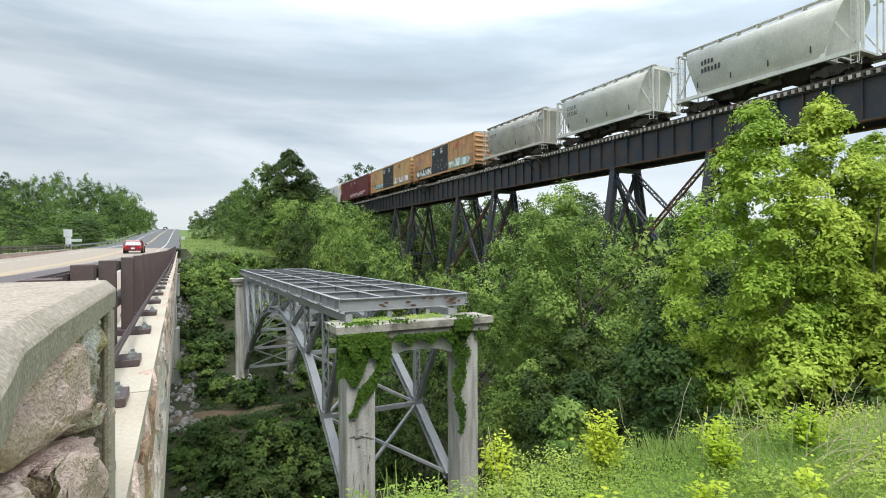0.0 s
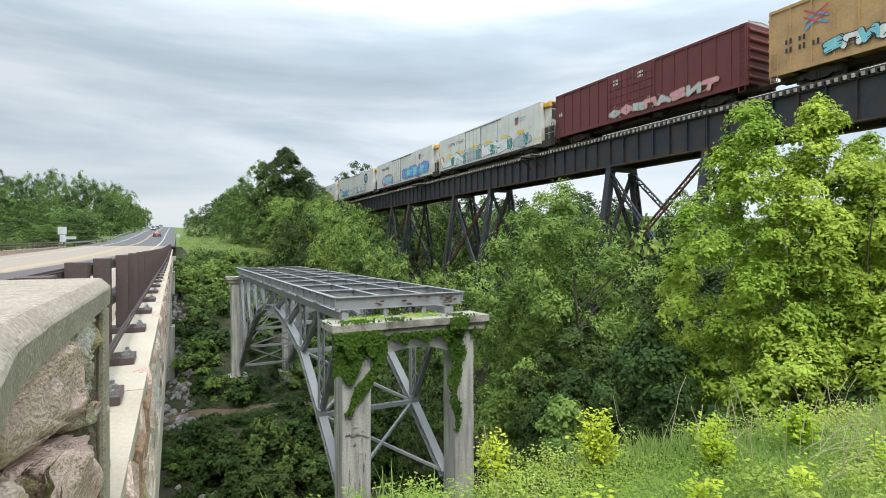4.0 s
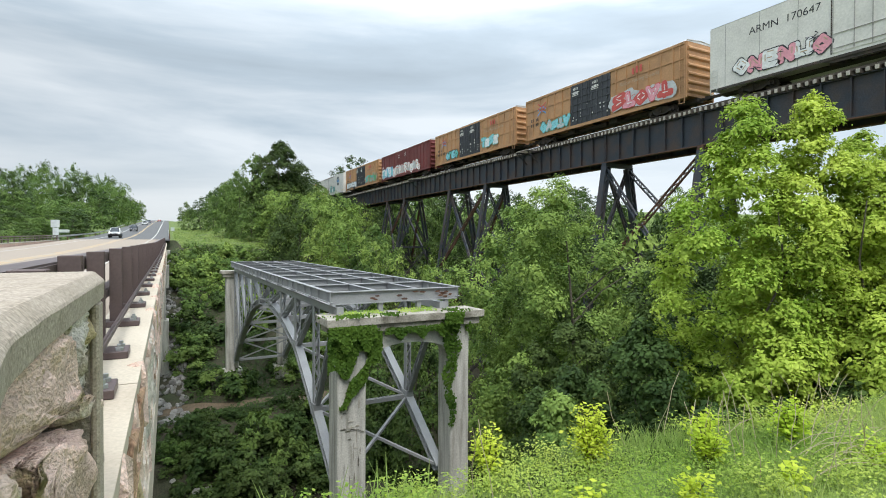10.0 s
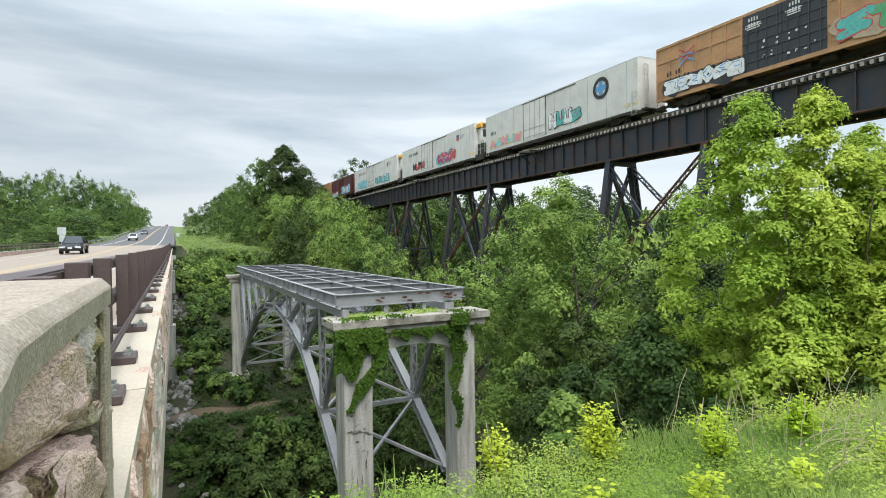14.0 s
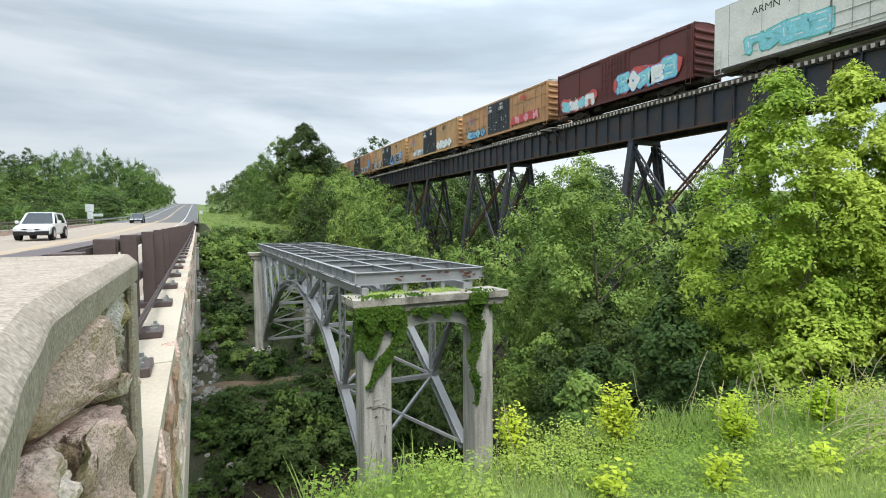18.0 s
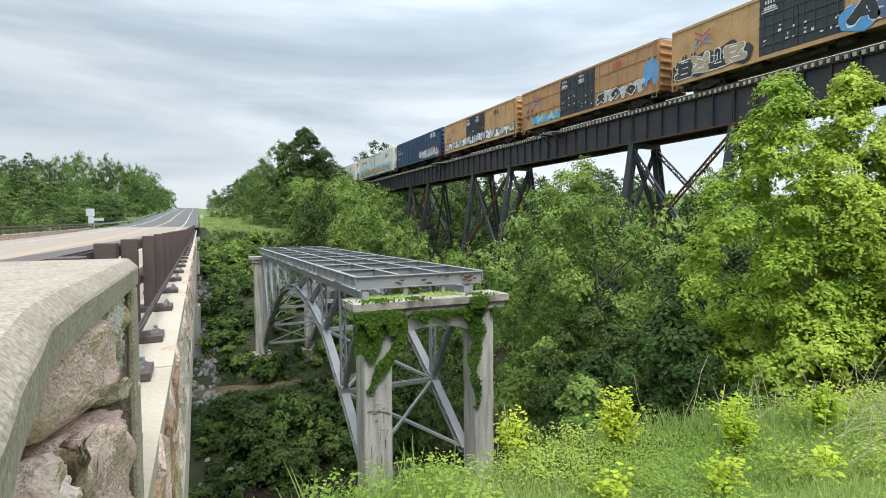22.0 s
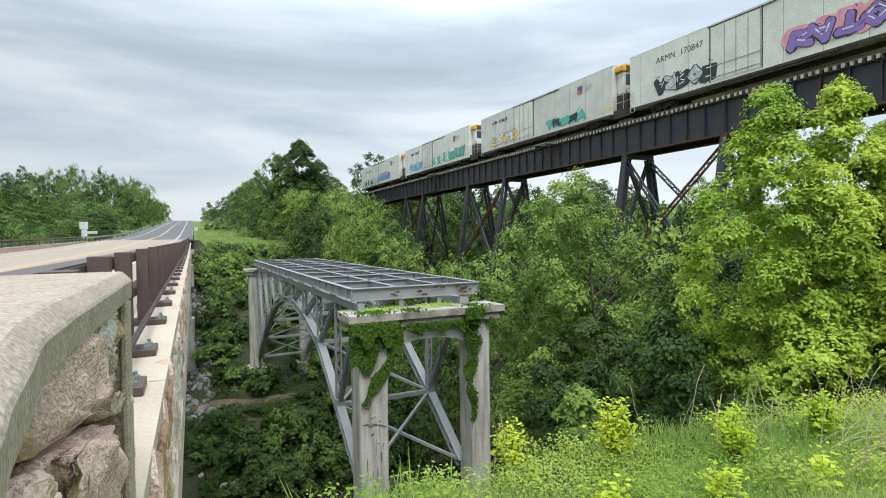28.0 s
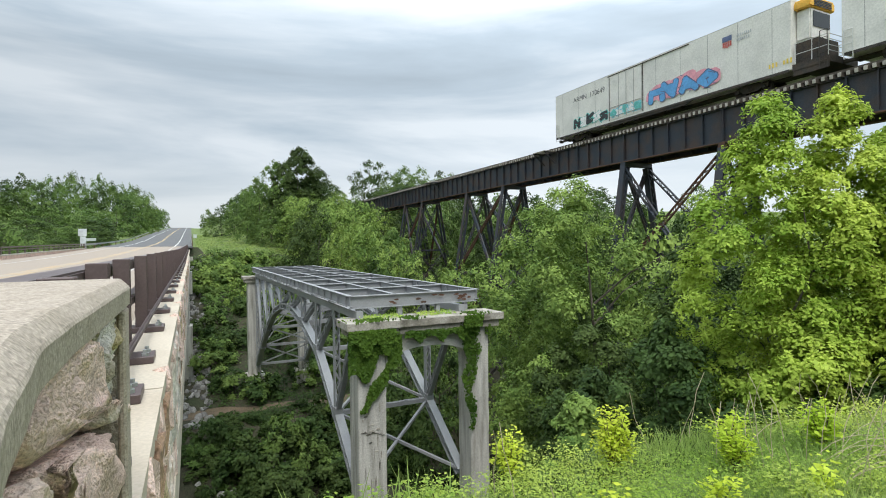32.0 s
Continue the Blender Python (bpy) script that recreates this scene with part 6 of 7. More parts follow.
for y in (8.4, 5.2, 1.8, -1.5, -5.0, -8.0):
    splash(OBS[7], y + 0.55, y - 0.55, 2.45, 2.95, "y", int(y * 10) + 200, x=-1.618, n=3)
    graffiti(OBS[7], y - 0.6, y - 1.3, 1.1, 2.4, 1, "t", "k", int(y * 10) + 400, "k", -1.61)
splash(OBS[7], 11.2, 9.9, 1.3, 2.9, "o", 4, n=5)
splash(OBS[25], 9.8, -9.8, 2.0, 2.7, "c", 3, n=16)
splash(OBS[22], -8.2, -9.5, 1.4, 3.8, "b", 4, n=4)

# ---- road traffic ----
M["glass_dark"] = material("dark_car_glass", (0.02, 0.025, 0.03), 0.08, vary=0.05, bump=0, spec=0.8)
M["rubber"] = material("tyre_rubber", (0.02, 0.02, 0.02), 0.85, vary=0.2, bump=0.1)
M["chrome"] = material("bright_trim", (0.6, 0.6, 0.6), 0.2, 0.9, vary=0.05, bump=0)
M["head_light"] = material("headlight_lens", (0.75, 0.76, 0.78), 0.1, vary=0.05, bump=0, spec=0.8)
M["tail_light"] = material("tail_light_lens", (0.5, 0.02, 0.02), 0.15, vary=0.05, bump=0)
M["plate_pale"] = material("pale_plate", (0.7, 0.7, 0.72), 0.5, vary=0.05, bump=0)
for nm, c in (("red", (0.22, 0.012, 0.02)), ("black", (0.018, 0.019, 0.021)), ("white", (0.74, 0.74, 0.73)), ("grey", (0.12, 0.135, 0.15))):
    M["auto_" + nm] = material("car_paint_" + nm, c, 0.22, vary=0.04, scale=1, fine=30, bump=0, stain_amount=0.1, spec=0.6)


def road_car(name, paint_key, label, length=4.7, width=1.88, high=1.68, pickup=False):
    """A car that faces -y: shaped body, glass, wheels, lamps, grille."""
    ob = empty(name, 0, 0, 0, label=label, category="pickup" if pickup else "car", group="cars on the road")
    l, w = length / 2, width / 2
    belt, hood, sill = high * 0.60, high * 0.56, 0.28
    low = [(-l, sill + 0.12), (-l + 0.12, sill), (l - 0.12, sill), (l, sill + 0.15), (l - 0.02, belt - 0.05), (l - 0.15, belt), (-l * 0.38, belt), (-l + 0.25, hood - 0.08), (-l + 0.02, hood - 0.25)]
    bm = bmesh.new()
    prism(bm, low, "x", -w, w)
    bevel(bm, 0.07, 2, [e for e in bm.edges if abs(e.verts[0].co.x - e.verts[1].co.x) < 0.01])
    for v in bm.verts:
        f = abs(v.co.y) / l
        v.co.x *= 1 - 0.10 * max(0, f - 0.75) / 0.25
    body = part("body", bm, M["auto_" + paint_key], ob, smooth=False)
    back = l * 0.15 if pickup else l - 0.25
    cab = [(-l * 0.42, belt - 0.02), (-l * 0.10, high - 0.05), (0.05, high), (back - 0.25, high - 0.03), (back, belt - 0.02)]
    bm = bmesh.new()
    prism(bm, cab, "x", -w + 0.10, w - 0.10)
    for v in bm.verts:
        v.co.x *= 1 - 0.20 * max(0, v.co.z - belt) / (high - belt)
    bevel(bm, 0.05, 2)
    part("glasshouse", bm, M["glass_dark"], ob, "dark windows")
    bm = bmesh.new()
    prism(bm, [(-l * 0.10 + 0.02, high - 0.075), (0.05, high + 0.012), (back - 0.25, high - 0.015), (back - 0.17, high - 0.14)], "x", -w * 0.74, w * 0.74)
    bevel(bm, 0.025, 2)
    part("roof", bm, M["auto_" + paint_key], ob)
    for s in (-1, 1):
        for ya, yb, za, zb in ((-l * 0.42, -l * 0.10, belt - 0.02, high - 0.05), (0.15, 0.15, belt, high - 0.05), (back - 0.02, back - 0.26, belt - 0.02, high - 0.05)):
            bm = bmesh.new()
            beam(bm, (s * (w - 0.10), ya, za), (s * (w - 0.10) * 0.80, yb, zb), 0.08, 0.08)
            part("pillar", bm, M["auto_" + paint_key], ob)
        bm = bmesh.new()
        box(bm, s * (w + 0.10) - 0.09, s * (w + 0.10) + 0.09, -l * 0.34, -l * 0.34 + 0.12, belt, belt + 0.17)
        bevel(bm, 0.03, 2)
        part("mirror", bm, M["auto_" + paint_key], ob)
        bm = bmesh.new()
        box(bm, s * (w - 0.30) - 0.22, s * (w - 0.30) + 0.22, -l - 0.015, -l + 0.12, hood - 0.33, hood - 0.17)
        bevel(bm, 0.03, 2)
        part("headlight", bm, M["head_light"], ob, "clear headlight")
        bm = bmesh.new()
        box(bm, s * (w - 0.20) - 0.16, s * (w - 0.20) + 0.16, l - 0.1, l + 0.02, belt - 0.25, belt - 0.08)
        bevel(bm, 0.02)
        part("tail_light", bm, M["tail_light"], ob, "red tail light")
        for y in (-l * 0.62, l * 0.60):
            bm = bmesh.new()
            tube(bm, (s * (w - 0.23), y, 0.36), (s * (w + 0.015), y, 0.36), 0.36, 0.35, 18)
            wh = part("wheel", bm, M["rubber"], ob)
            bm = bmesh.new()
            tube(bm, (s * (w + 0.012), y, 0.36), (s * (w + 0.022), y, 0.36), 0.23, 0.2, 14)
            part("rim", bm, M["chrome"], wh)
    bm = bmesh.new()
    box(bm, -w * 0.52, w * 0.52, -l - 0.02, -l + 0.1, sill + 0.28, hood - 0.2)
    bevel(bm, 0.03)
    part("grille", bm, M["glass_dark"], ob, "dark front grille")
    bm = bmesh.new()
    box(bm, -w * 0.9, w * 0.9, -l - 0.03, -l + 0.1, sill, sill + 0.22)
    bevel(bm, 0.03)
    part("bumper", bm, M["rubber"], ob)
    if pickup:
        bm = bmesh.new()
        box(bm, -w * 0.98, w * 0.98, -l - 0.1, -l + 0.06, sill + 0.05, hood - 0.34)
        bevel(bm, 0.05, 2)
        for x in (-0.45, 0.45):
            tube(bm, (x, -l - 0.14, sill + 0.1), (x, -l - 0.14, hood - 0.12), 0.04, 0.04, 8)
        tube(bm, (-0.45, -l - 0.14, hood - 0.12), (0.45, -l - 0.14, hood - 0.12), 0.04, 0.04, 8)
        part("bull_bar", bm, M["rubber"], ob, "black bull bar across the front")
        for x in (-1, 1):
            bm = bmesh.new()
            box(bm, x * w - 0.05, x * w + 0.05, -l * 0.9, l * 0.95, sill - 0.02, sill + 0.24)
            bevel(bm, 0.03)
            part("rocker_panel", bm, M["rubber"], ob, "black lower body panel")
    bm = bmesh.new()
    box(bm, -0.16, 0.16, -l - 0.045, -l - 0.025, sill + 0.18, sill + 0.34)
    box(bm, -0.16, 0.16, l + 0.005, l + 0.02, belt - 0.35, belt - 0.2)
    part("number_plate", bm, M["plate_pale"], ob)
    return ob


TRAFFIC = [
    (road_car("car", "red", "dark red low saloon car driving away", 4.5, 1.78, 1.36), -4.2, lambda t: 64.2 + 25.3 * t, 180),
    (road_car("pickup_truck", "white", "white pickup with black lower body and bull bar", 5.0, 1.66, 1.68, True), -7.8, lambda t: 40.0 + 24.9 * (12.5 - t), 0),
    (road_car("car", "black", "black utility car on the bridge", 4.5, 1.66, 1.50), -7.8, lambda t: 43.4 + 24.9 * (14.5 - t), 0),
    (road_car("car", "white", "white utility car on the bridge", 4.4, 1.66, 1.48), -7.8, lambda t: 35.7 + 23.8 * (18.0 - t), 0),
    (road_car("car", "grey", "dark grey low saloon car on the bridge", 4.6, 1.66, 1.38), -7.8, lambda t: 40.3 + 23.4 * (20.0 - t), 0),
]

# ---- trees and shrubs ----
def gz(x, y):
    return float(ground_z(x, y))


def grown(name, x, y, top, radius, low, blobs, per_blob, size, mat, seed, label, clump=0.16, droop=0.35, category="tree"):
    z = gz(x, y) - 0.1
    return tree(name, (top - z), radius, low, blobs, per_blob, size, M[mat], seed, label, category, x, y, z, clump=clump, droop=droop, limbs=4, prof=SPIRE if name == "bright_tree" else BROAD)


# the bright young trees on the near bank
grown("bright_tree", 13.6, 8.6, 3.95, 2.3, 0.06, 900, 70, 0.105, "leaf_bright", 3, "slender young tree with bright yellow-green leaves", 0.15)
grown("bright_tree", 14.9, 7.7, 4.05, 2.2, 0.06, 900, 70, 0.105, "leaf_bright", 4, "slender young tree with bright yellow-green leaves", 0.15)
grown("bright_tree", 17.2, 6.3, 3.75, 2.2, 0.06, 800, 70, 0.105, "leaf_bright", 6, "slender young tree with bright yellow-green leaves", 0.15)
grown("bright_tree", 16.0, 7.0, 3.2, 1.7, 0.06, 600, 66, 0.105, "leaf_bright", 7, "slender young tree with bright yellow-green leaves", 0.15)
grown("bright_tree", 12.9, 7.2, -1.3, 1.25, 0.03, 300, 56, 0.12, "leaf_bright", 9, "low bright tree with yellow-green leaves", 0.2)
grown("bright_tree", 14.2, 5.9, -0.9, 1.3, 0.03, 300, 56, 0.12, "leaf_bright", 10, "low bright tree with yellow-green leaves", 0.2)
# leaf colour darkened in place of the shade behind the bright trees
grown("green_tree", 11.6, 9.9, -2.0, 1.5, 0.03, 330, 56, 0.13, "leaf_dark", 8, "low green tree on the steep bank, darkened for shade", 0.2)
# the broad green tree behind the pier, and its neighbours
grown("green_tree", 19.6, 24.0, 3.75, 5.7, 0.10, 1320, 58, 0.18, "leaf_fresh", 5, "tall broad tree with fresh green leaves", 0.115)
# leaf_dark on the next four paints in the understory shade
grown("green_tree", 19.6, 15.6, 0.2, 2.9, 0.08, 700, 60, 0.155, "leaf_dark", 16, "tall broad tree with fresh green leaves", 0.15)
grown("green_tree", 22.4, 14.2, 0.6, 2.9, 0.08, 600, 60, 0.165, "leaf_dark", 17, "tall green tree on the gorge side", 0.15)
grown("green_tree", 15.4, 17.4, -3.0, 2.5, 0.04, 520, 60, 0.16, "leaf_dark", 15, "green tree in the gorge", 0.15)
grown("green_tree", 11.6, 12.8, -4.1, 2.0, 0.02, 420, 56, 0.15, "leaf_dark", 18, "low green tree on the steep bank, darkened for shade", 0.16)
grown("green_tree", 9.9, 11.4, -4.3, 1.4, 0.02, 260, 56, 0.14, "leaf_fresh", 19, "low fresh green tree on the steep bank", 0.18)


def kind(seed, mat, blobs, per, size, r=4.6, low=0.08, name="broad_tree", label="leafy green broadleaf tree", h=12, clump=0.2):
    return tree(name, h, r, low, blobs, per, size, M[mat], seed, label, "tree" if h > 5 else "shrub", group="trees of the wooded slopes" if h > 5 else "shrubs of the banks", limbs=4, clump=clump, droop=0.05)


NEAR_KINDS = [kind(40 + i, m, 231, 25, 0.36, 4.2 + 0.5 * i, 0.04, clump=0.15) for i, m in enumerate(("leaf_mid", "leaf_dark", "leaf_fresh"))]
FAR_KINDS = [kind(60 + i, m, 132, 20, 0.44, 4.6 + 0.4 * i, 0.02, clump=0.17, label="distant green broadleaf tree") for i, m in enumerate(("leaf_dark", "leaf_mid", "leaf_dark", "leaf_mid"))]
SHRUBS = [kind(80 + i, m, 44, 16, 0.29, 1.7, 0.02, "shrub", lab, 2.6, 0.22) for i, (m, lab) in enumerate((("leaf_mid", "dense green shrub on the bank"), ("leaf_dark", "dense dark green shrub on the bank, partly darkened for shade"), ("leaf_fresh", "dense fresh green shrub on the bank"), ("leaf_bright", "bright yellow-green shrub on the bank")))]
rngt = random.Random(11)


def plant(kinds, x, y, s, tall=None, sink=0.2):
    k = rngt.choice(kinds)
    h = 2.6 if kinds[0] in SHRUBS else 12
    sz = tall / h if tall else s * rngt.uniform(0.9, 1.15)
    z = gz(x, y) - sink
    spin = rngt.uniform(0, 6.28)
    ob = copy_thing(k, Matrix.Translation((x, y, z)) @ Matrix.Rotation(spin, 4, "Z"))
    ob.scale = (s, s, sz)
    return ob


def plant_to(kinds, x, y, top, s):
    tall = max(3.0, top - gz(x, y))
    plant(kinds, x, y, min(s, tall / 12 * 1.9), tall)


# skyline of the rise right of the road and of the hill across it: slope of the tree tops by bearing
RISE_AT, RISE_TOP = (0.012, 0.028, 0.059, 0.078, 0.106, 0.13, 0.155, 0.186, 0.217, 0.233, 0.282), (0.055, 0.07, 0.078, 0.092, 0.11, 0.15, 0.172, 0.18, 0.165, 0.124, 0.118)
FRONT_AT, FRONT_TOP = (0.28, 0.328, 0.387, 0.425, 0.517, 0.62, 0.8, 1.0, 1.3), (0.112, 0.082, 0.025, -0.02, -0.045, -0.02, 0.0, 0.06, 0.06)
HILL_AT, HILL_TOP = (-0.45, -0.236, -0.216, -0.195, -0.174, -0.16, -0.145, -0.123, -0.104, -0.092, -0.08, -0.065, -0.057, -0.044, -0.032, -0.02, -0.011), (0.10, 0.106, 0.112, 0.103, 0.117, 0.116, 0.106, 0.114, 0.104, 0.098, 0.102, 0.086, 0.068, 0.07, 0.065, 0.055, 0.04)
# far bank behind the truss, up to the trestle's feet
for x, y, top, s in ((15, 80, 4.5, 0.7), (16.5, 78, 6.5, 0.9), (20, 82, 7.6, 0.9), (24, 80, 7.4, 0.95), (27.5, 84, 7.6, 0.8), (29, 74, 4.5, 0.8), (26, 70, 3.8, 0.8), (22, 70, 3.6, 0.8), (18, 70, 2.5, 0.7), (28, 92, 8.6, 0.8), (23.5, 92, 9.4, 0.9), (18.5, 92, 9.0, 0.9), (17, 97, 9.6, 0.9), (30.2, 100, 9.0, 0.7), (26, 102, 11.5, 0.9), (29.2, 62, 1.8, 0.75), (27.5, 56, 0.2, 0.8), (24, 62, 0.5, 0.8), (20, 60, -1.5, 0.7), (25, 49, -1.5, 0.8), (29.5, 46, 1.2, 0.8), (28.2, 38, 0.8, 0.9), (24.5, 33, 1.2, 0.9), (28.8, 30, 2.4, 0.8), (27.5, 24, 1.8, 0.9), (21, 44, -4.5, 0.8), (18, 52, -4.5, 0.8), (17, 38, -5.5, 0.8), (22, 30, -1.5, 0.9)):
    plant_to(NEAR_KINDS, x, y, min(top, y * float(np.interp(x / y, FRONT_AT, FRONT_TOP))) if x / y > 0.28 else top, s)
for x, y, top, s in ((30.5, 106, 6.0, 0.55), (31.2, 112, 6.2, 0.5), (38.6, 108, 6.3, 0.6), (39, 114, 7.5, 0.7), (40, 121, 9.5, 0.8), (38, 100, 5.2, 0.6), (38.4, 92, 4.2, 0.7), (39, 84, 3.4, 0.8), (39, 74, 3.0, 0.8), (39.5, 66, 3.0, 0.8), (30.6, 98, 5.0, 0.5)):
    plant_to(NEAR_KINDS[:2], x, y, top, s)
grown("big_tree", 19.4, 108, 19.9, 5.6, 0.04, 1100, 36, 0.36, "leaf_dark", 79, "large dark green tree on the rise", 0.13)
# the big dark tree on the rise and the mass beside it
for x, y, top, s in ((14.6, 107, 17.4, 0.95), (12.6, 112, 14.6, 0.85), (11.3, 119, 13.2, 0.8), (22.0, 106, 14.5, 0.9), (24, 112, 13.8, 0.9), (13.2, 130, 15.0, 0.9), (17.0, 104, 11.0, 0.9), (13.4, 101, 6.5, 0.6), (8.2, 165, 12.4, 0.75), (5.0, 176, 12.0, 0.62), (10.6, 152, 12.4, 0.7), (27.0, 116, 15.0, 0.8), (29.0, 124, 16.0, 0.8), (27.5, 134, 17.5, 0.9), (24.5, 126, 15.5, 0.9), (20.5, 124, 14.0, 0.9)):
    plant_to(NEAR_KINDS[:2], x, y, top, s)
# beyond the trestle
BEHIND_AT, BEHIND_TOP = (0.29, 0.33, 0.39, 0.45, 0.53, 0.84, 1.03, 1.34), (0.16, 0.175, 0.175, 0.162, 0.15, 0.13, 0.125, 0.135)
for i in range(34):
    f = 0.33 + 0.95 * (i + rngt.uniform(0, 1)) / 34
    x = rngt.uniform(41, 52)
    plant_to(FAR_KINDS[:3], x, x / f, x / f * float(np.interp(f, BEHIND_AT, BEHIND_TOP)) * rngt.uniform(0.6, 0.95), rngt.uniform(0.7, 1.0))
for i in range(16):
    x, y = rngt.uniform(42, 74), rngt.uniform(96, 136)
    plant_to(FAR_KINDS, x, y, 0.088 * math.hypot(x, y) + rngt.uniform(-2, 0.5), rngt.uniform(0.9, 1.2))
for i in range(22):
    x, y = rngt.uniform(40, 100), rngt.uniform(20, 125)
    plant_to(FAR_KINDS, x, y, 0.068 * math.hypot(x, y) + rngt.uniform(-1.5, 1.0), rngt.uniform(0.75, 1.1))
for x, y, top, s in ((48, 150, 26, 1.2), (55, 158, 27, 1.3), (61, 152, 25, 1.2), (68, 160, 26, 1.3), (75, 156, 25, 1.2), (52, 140, 20, 1.0), (64, 140, 20, 1.0), (43, 142, 21, 1.0), (80, 165, 26, 1.3)):
    plant_to(FAR_KINDS, x, y, top, s)
for i in range(26):
    x, y = rngt.uniform(10, 30), rngt.uniform(135, 300)
    plant_to(FAR_KINDS, x + 3, y, min(max(gz(x, y) + 7, 0.07 * y + 7 + rngt.uniform(-1.5, 1.5)), y * float(np.interp((x + 3) / y, RISE_AT, RISE_TOP))), rngt.uniform(0.8, 1.1))
for i in range(16):
    y, x = rngt.uniform(300, 460), rngt.uniform(9, 24)
    plant_to(FAR_KINDS, x, y, min(road_z(y) + rngt.uniform(6, 10), y * float(np.interp(x / y, RISE_AT, RISE_TOP))), 0.9)
# the wooded hill across the road
for y, step, n, low in ((250, 0.018, 21, 1.0), (232, 0.02, 19, 0.97), (215, 0.023, 16, 0.93), (180, 0.026, 15, 0.80), (150, 0.029, 14, 0.62), (125, 0.034, 12, 0.46), (104, 0.042, 9, 0.30)):
    for i in range(n):
        a = -0.068 - 3.2 / y * (1 if y < 200 else 0) - step * (i + rngt.uniform(-0.3, 0.3))
        d = y * rngt.uniform(0.93, 1.07)
        x = min(a * d, -16.5)
        top = d * float(np.interp(x / d, HILL_AT, HILL_TOP)) * low * rngt.uniform(0.98, 1.12)
        if top - gz(x, d) > 2.5:
            plant_to(FAR_KINDS, x, d, top, rngt.uniform(0.8, 1.1))
for i in range(22):
    y = rngt.uniform(250, 440)
    x = -15.5 - rngt.uniform(0, 10)
    plant_to(FAR_KINDS, x, y, y * float(np.interp(x / y, HILL_AT, HILL_TOP)) * rngt.uniform(0.85, 1.0), rngt.uniform(0.7, 0.9))
for x, y, rise in ((42.5, 108, 8), (43.5, 112, 8), (45, 116, 8), (46, 109, 8), (44, 121, 7), (49, 118, 8), (95, 106, 8), (101, 112, 8), (107, 118, 8), (113, 124, 8), (119, 131, 8), (124, 138, 8), (109, 108, 7), (117, 118, 7), (90, 112, 8)):
    plant_to(FAR_KINDS[:3], x, y, gz(x, y) + rise, 0.85)
for i in range(14):
    ang, d = radians(rngt.uniform(33, 64)), rngt.uniform(75, 190)
    x, y = d * math.sin(ang), d * math.cos(ang)
    if x > 42:
        plant_to(FAR_KINDS, x, y, d * rngt.uniform(0.075, 0.105), rngt.uniform(0.8, 1.2))
for i in range(26):
    y = rngt.uniform(66, 112)
    x = rngt.uniform(-34, -16.5)
    plant_to(FAR_KINDS, x, y, rngt.uniform(0.8, 2.6) + 0.012 * y, 0.6)
# shrubs: the bank under the bridges, the slope behind the camera's grass, the road's end
# low in the gorge only the dark kind: its leaf colour carries the shade
for i in range(150):
    x, y = rngt.uniform(0.8, 19), rngt.uniform(40.5, 90)
    if y < 50:
        x -= 1.6
    if 49.5 < y < 56.2:
        continue
    if 4.5 < x < 14.5 and 61 < y < 67 and rngt.random() < 0.8:
        continue
    s = rngt.uniform(0.8, 1.4)
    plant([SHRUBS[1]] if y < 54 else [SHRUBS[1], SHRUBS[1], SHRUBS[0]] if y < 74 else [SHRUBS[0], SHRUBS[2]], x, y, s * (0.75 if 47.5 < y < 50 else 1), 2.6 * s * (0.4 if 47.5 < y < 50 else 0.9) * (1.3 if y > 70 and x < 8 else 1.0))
for i in range(32):
    x, y = rngt.uniform(-0.8, 19), rngt.uniform(47.5, 52.3)
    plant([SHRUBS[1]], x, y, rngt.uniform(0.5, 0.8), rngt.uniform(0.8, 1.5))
for i in range(18):
    x, y = rngt.uniform(26, 33), rngt.uniform(98, 122)
    plant([SHRUBS[0], SHRUBS[1]], x, y, rngt.uniform(1.0, 1.5), rngt.uniform(2.5, 4.0))
for i in range(48):
    x, y = rngt.uniform(-0.6, 19), rngt.uniform(39.5, 48.5)
    s = rngt.uniform(0.7, 1.25)
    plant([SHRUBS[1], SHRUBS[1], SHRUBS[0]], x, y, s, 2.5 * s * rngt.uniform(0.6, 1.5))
# darker kinds here too, as painted shade of the near understory
for i in range(45):
    x, y = rngt.uniform(0.5, 16), rngt.uniform(8.0, 28)
    s = rngt.uniform(0.5, 0.9)
    if y < 20 and x < 0.52 * y + 1.5:
        s *= 0.6
    plant(SHRUBS[:2], x, y, s, 2.4 * s)
for x, y, s in ((8.6, 8.7, 0.75), (9.6, 8.3, 0.8), (10.7, 8.1, 0.85), (11.6, 7.4, 0.8), (7.6, 9.4, 0.8), (12.7, 6.6, 0.75), (6.6, 9.8, 0.75), (13.6, 5.9, 0.7), (5.6, 10.4, 0.7), (14.8, 5.2, 0.7), (8.9, 10.3, 1.0), (10.3, 9.9, 1.0)):
    plant(SHRUBS[1:2], x, y, s, 2.0)
for i in range(26):
    y, x = rngt.uniform(80, 90), rngt.uniform(1.0, 8.5)
    plant([SHRUBS[0], SHRUBS[2]], x, y, rngt.uniform(0.9, 1.3), 3.3 - 0.16 * x)
for x, y, s in ((-0.5, 46.2, 0.7), (-1.2, 48.0, 0.7), (0.2, 44.4, 0.6), (-0.9, 50.4, 0.6), (-1.9, 50.0, 0.7), (0.5, 42.6, 0.6), (-1.4, 52.0, 0.5)):
    plant(SHRUBS[1:2], x, y, s, 1.9 * s)
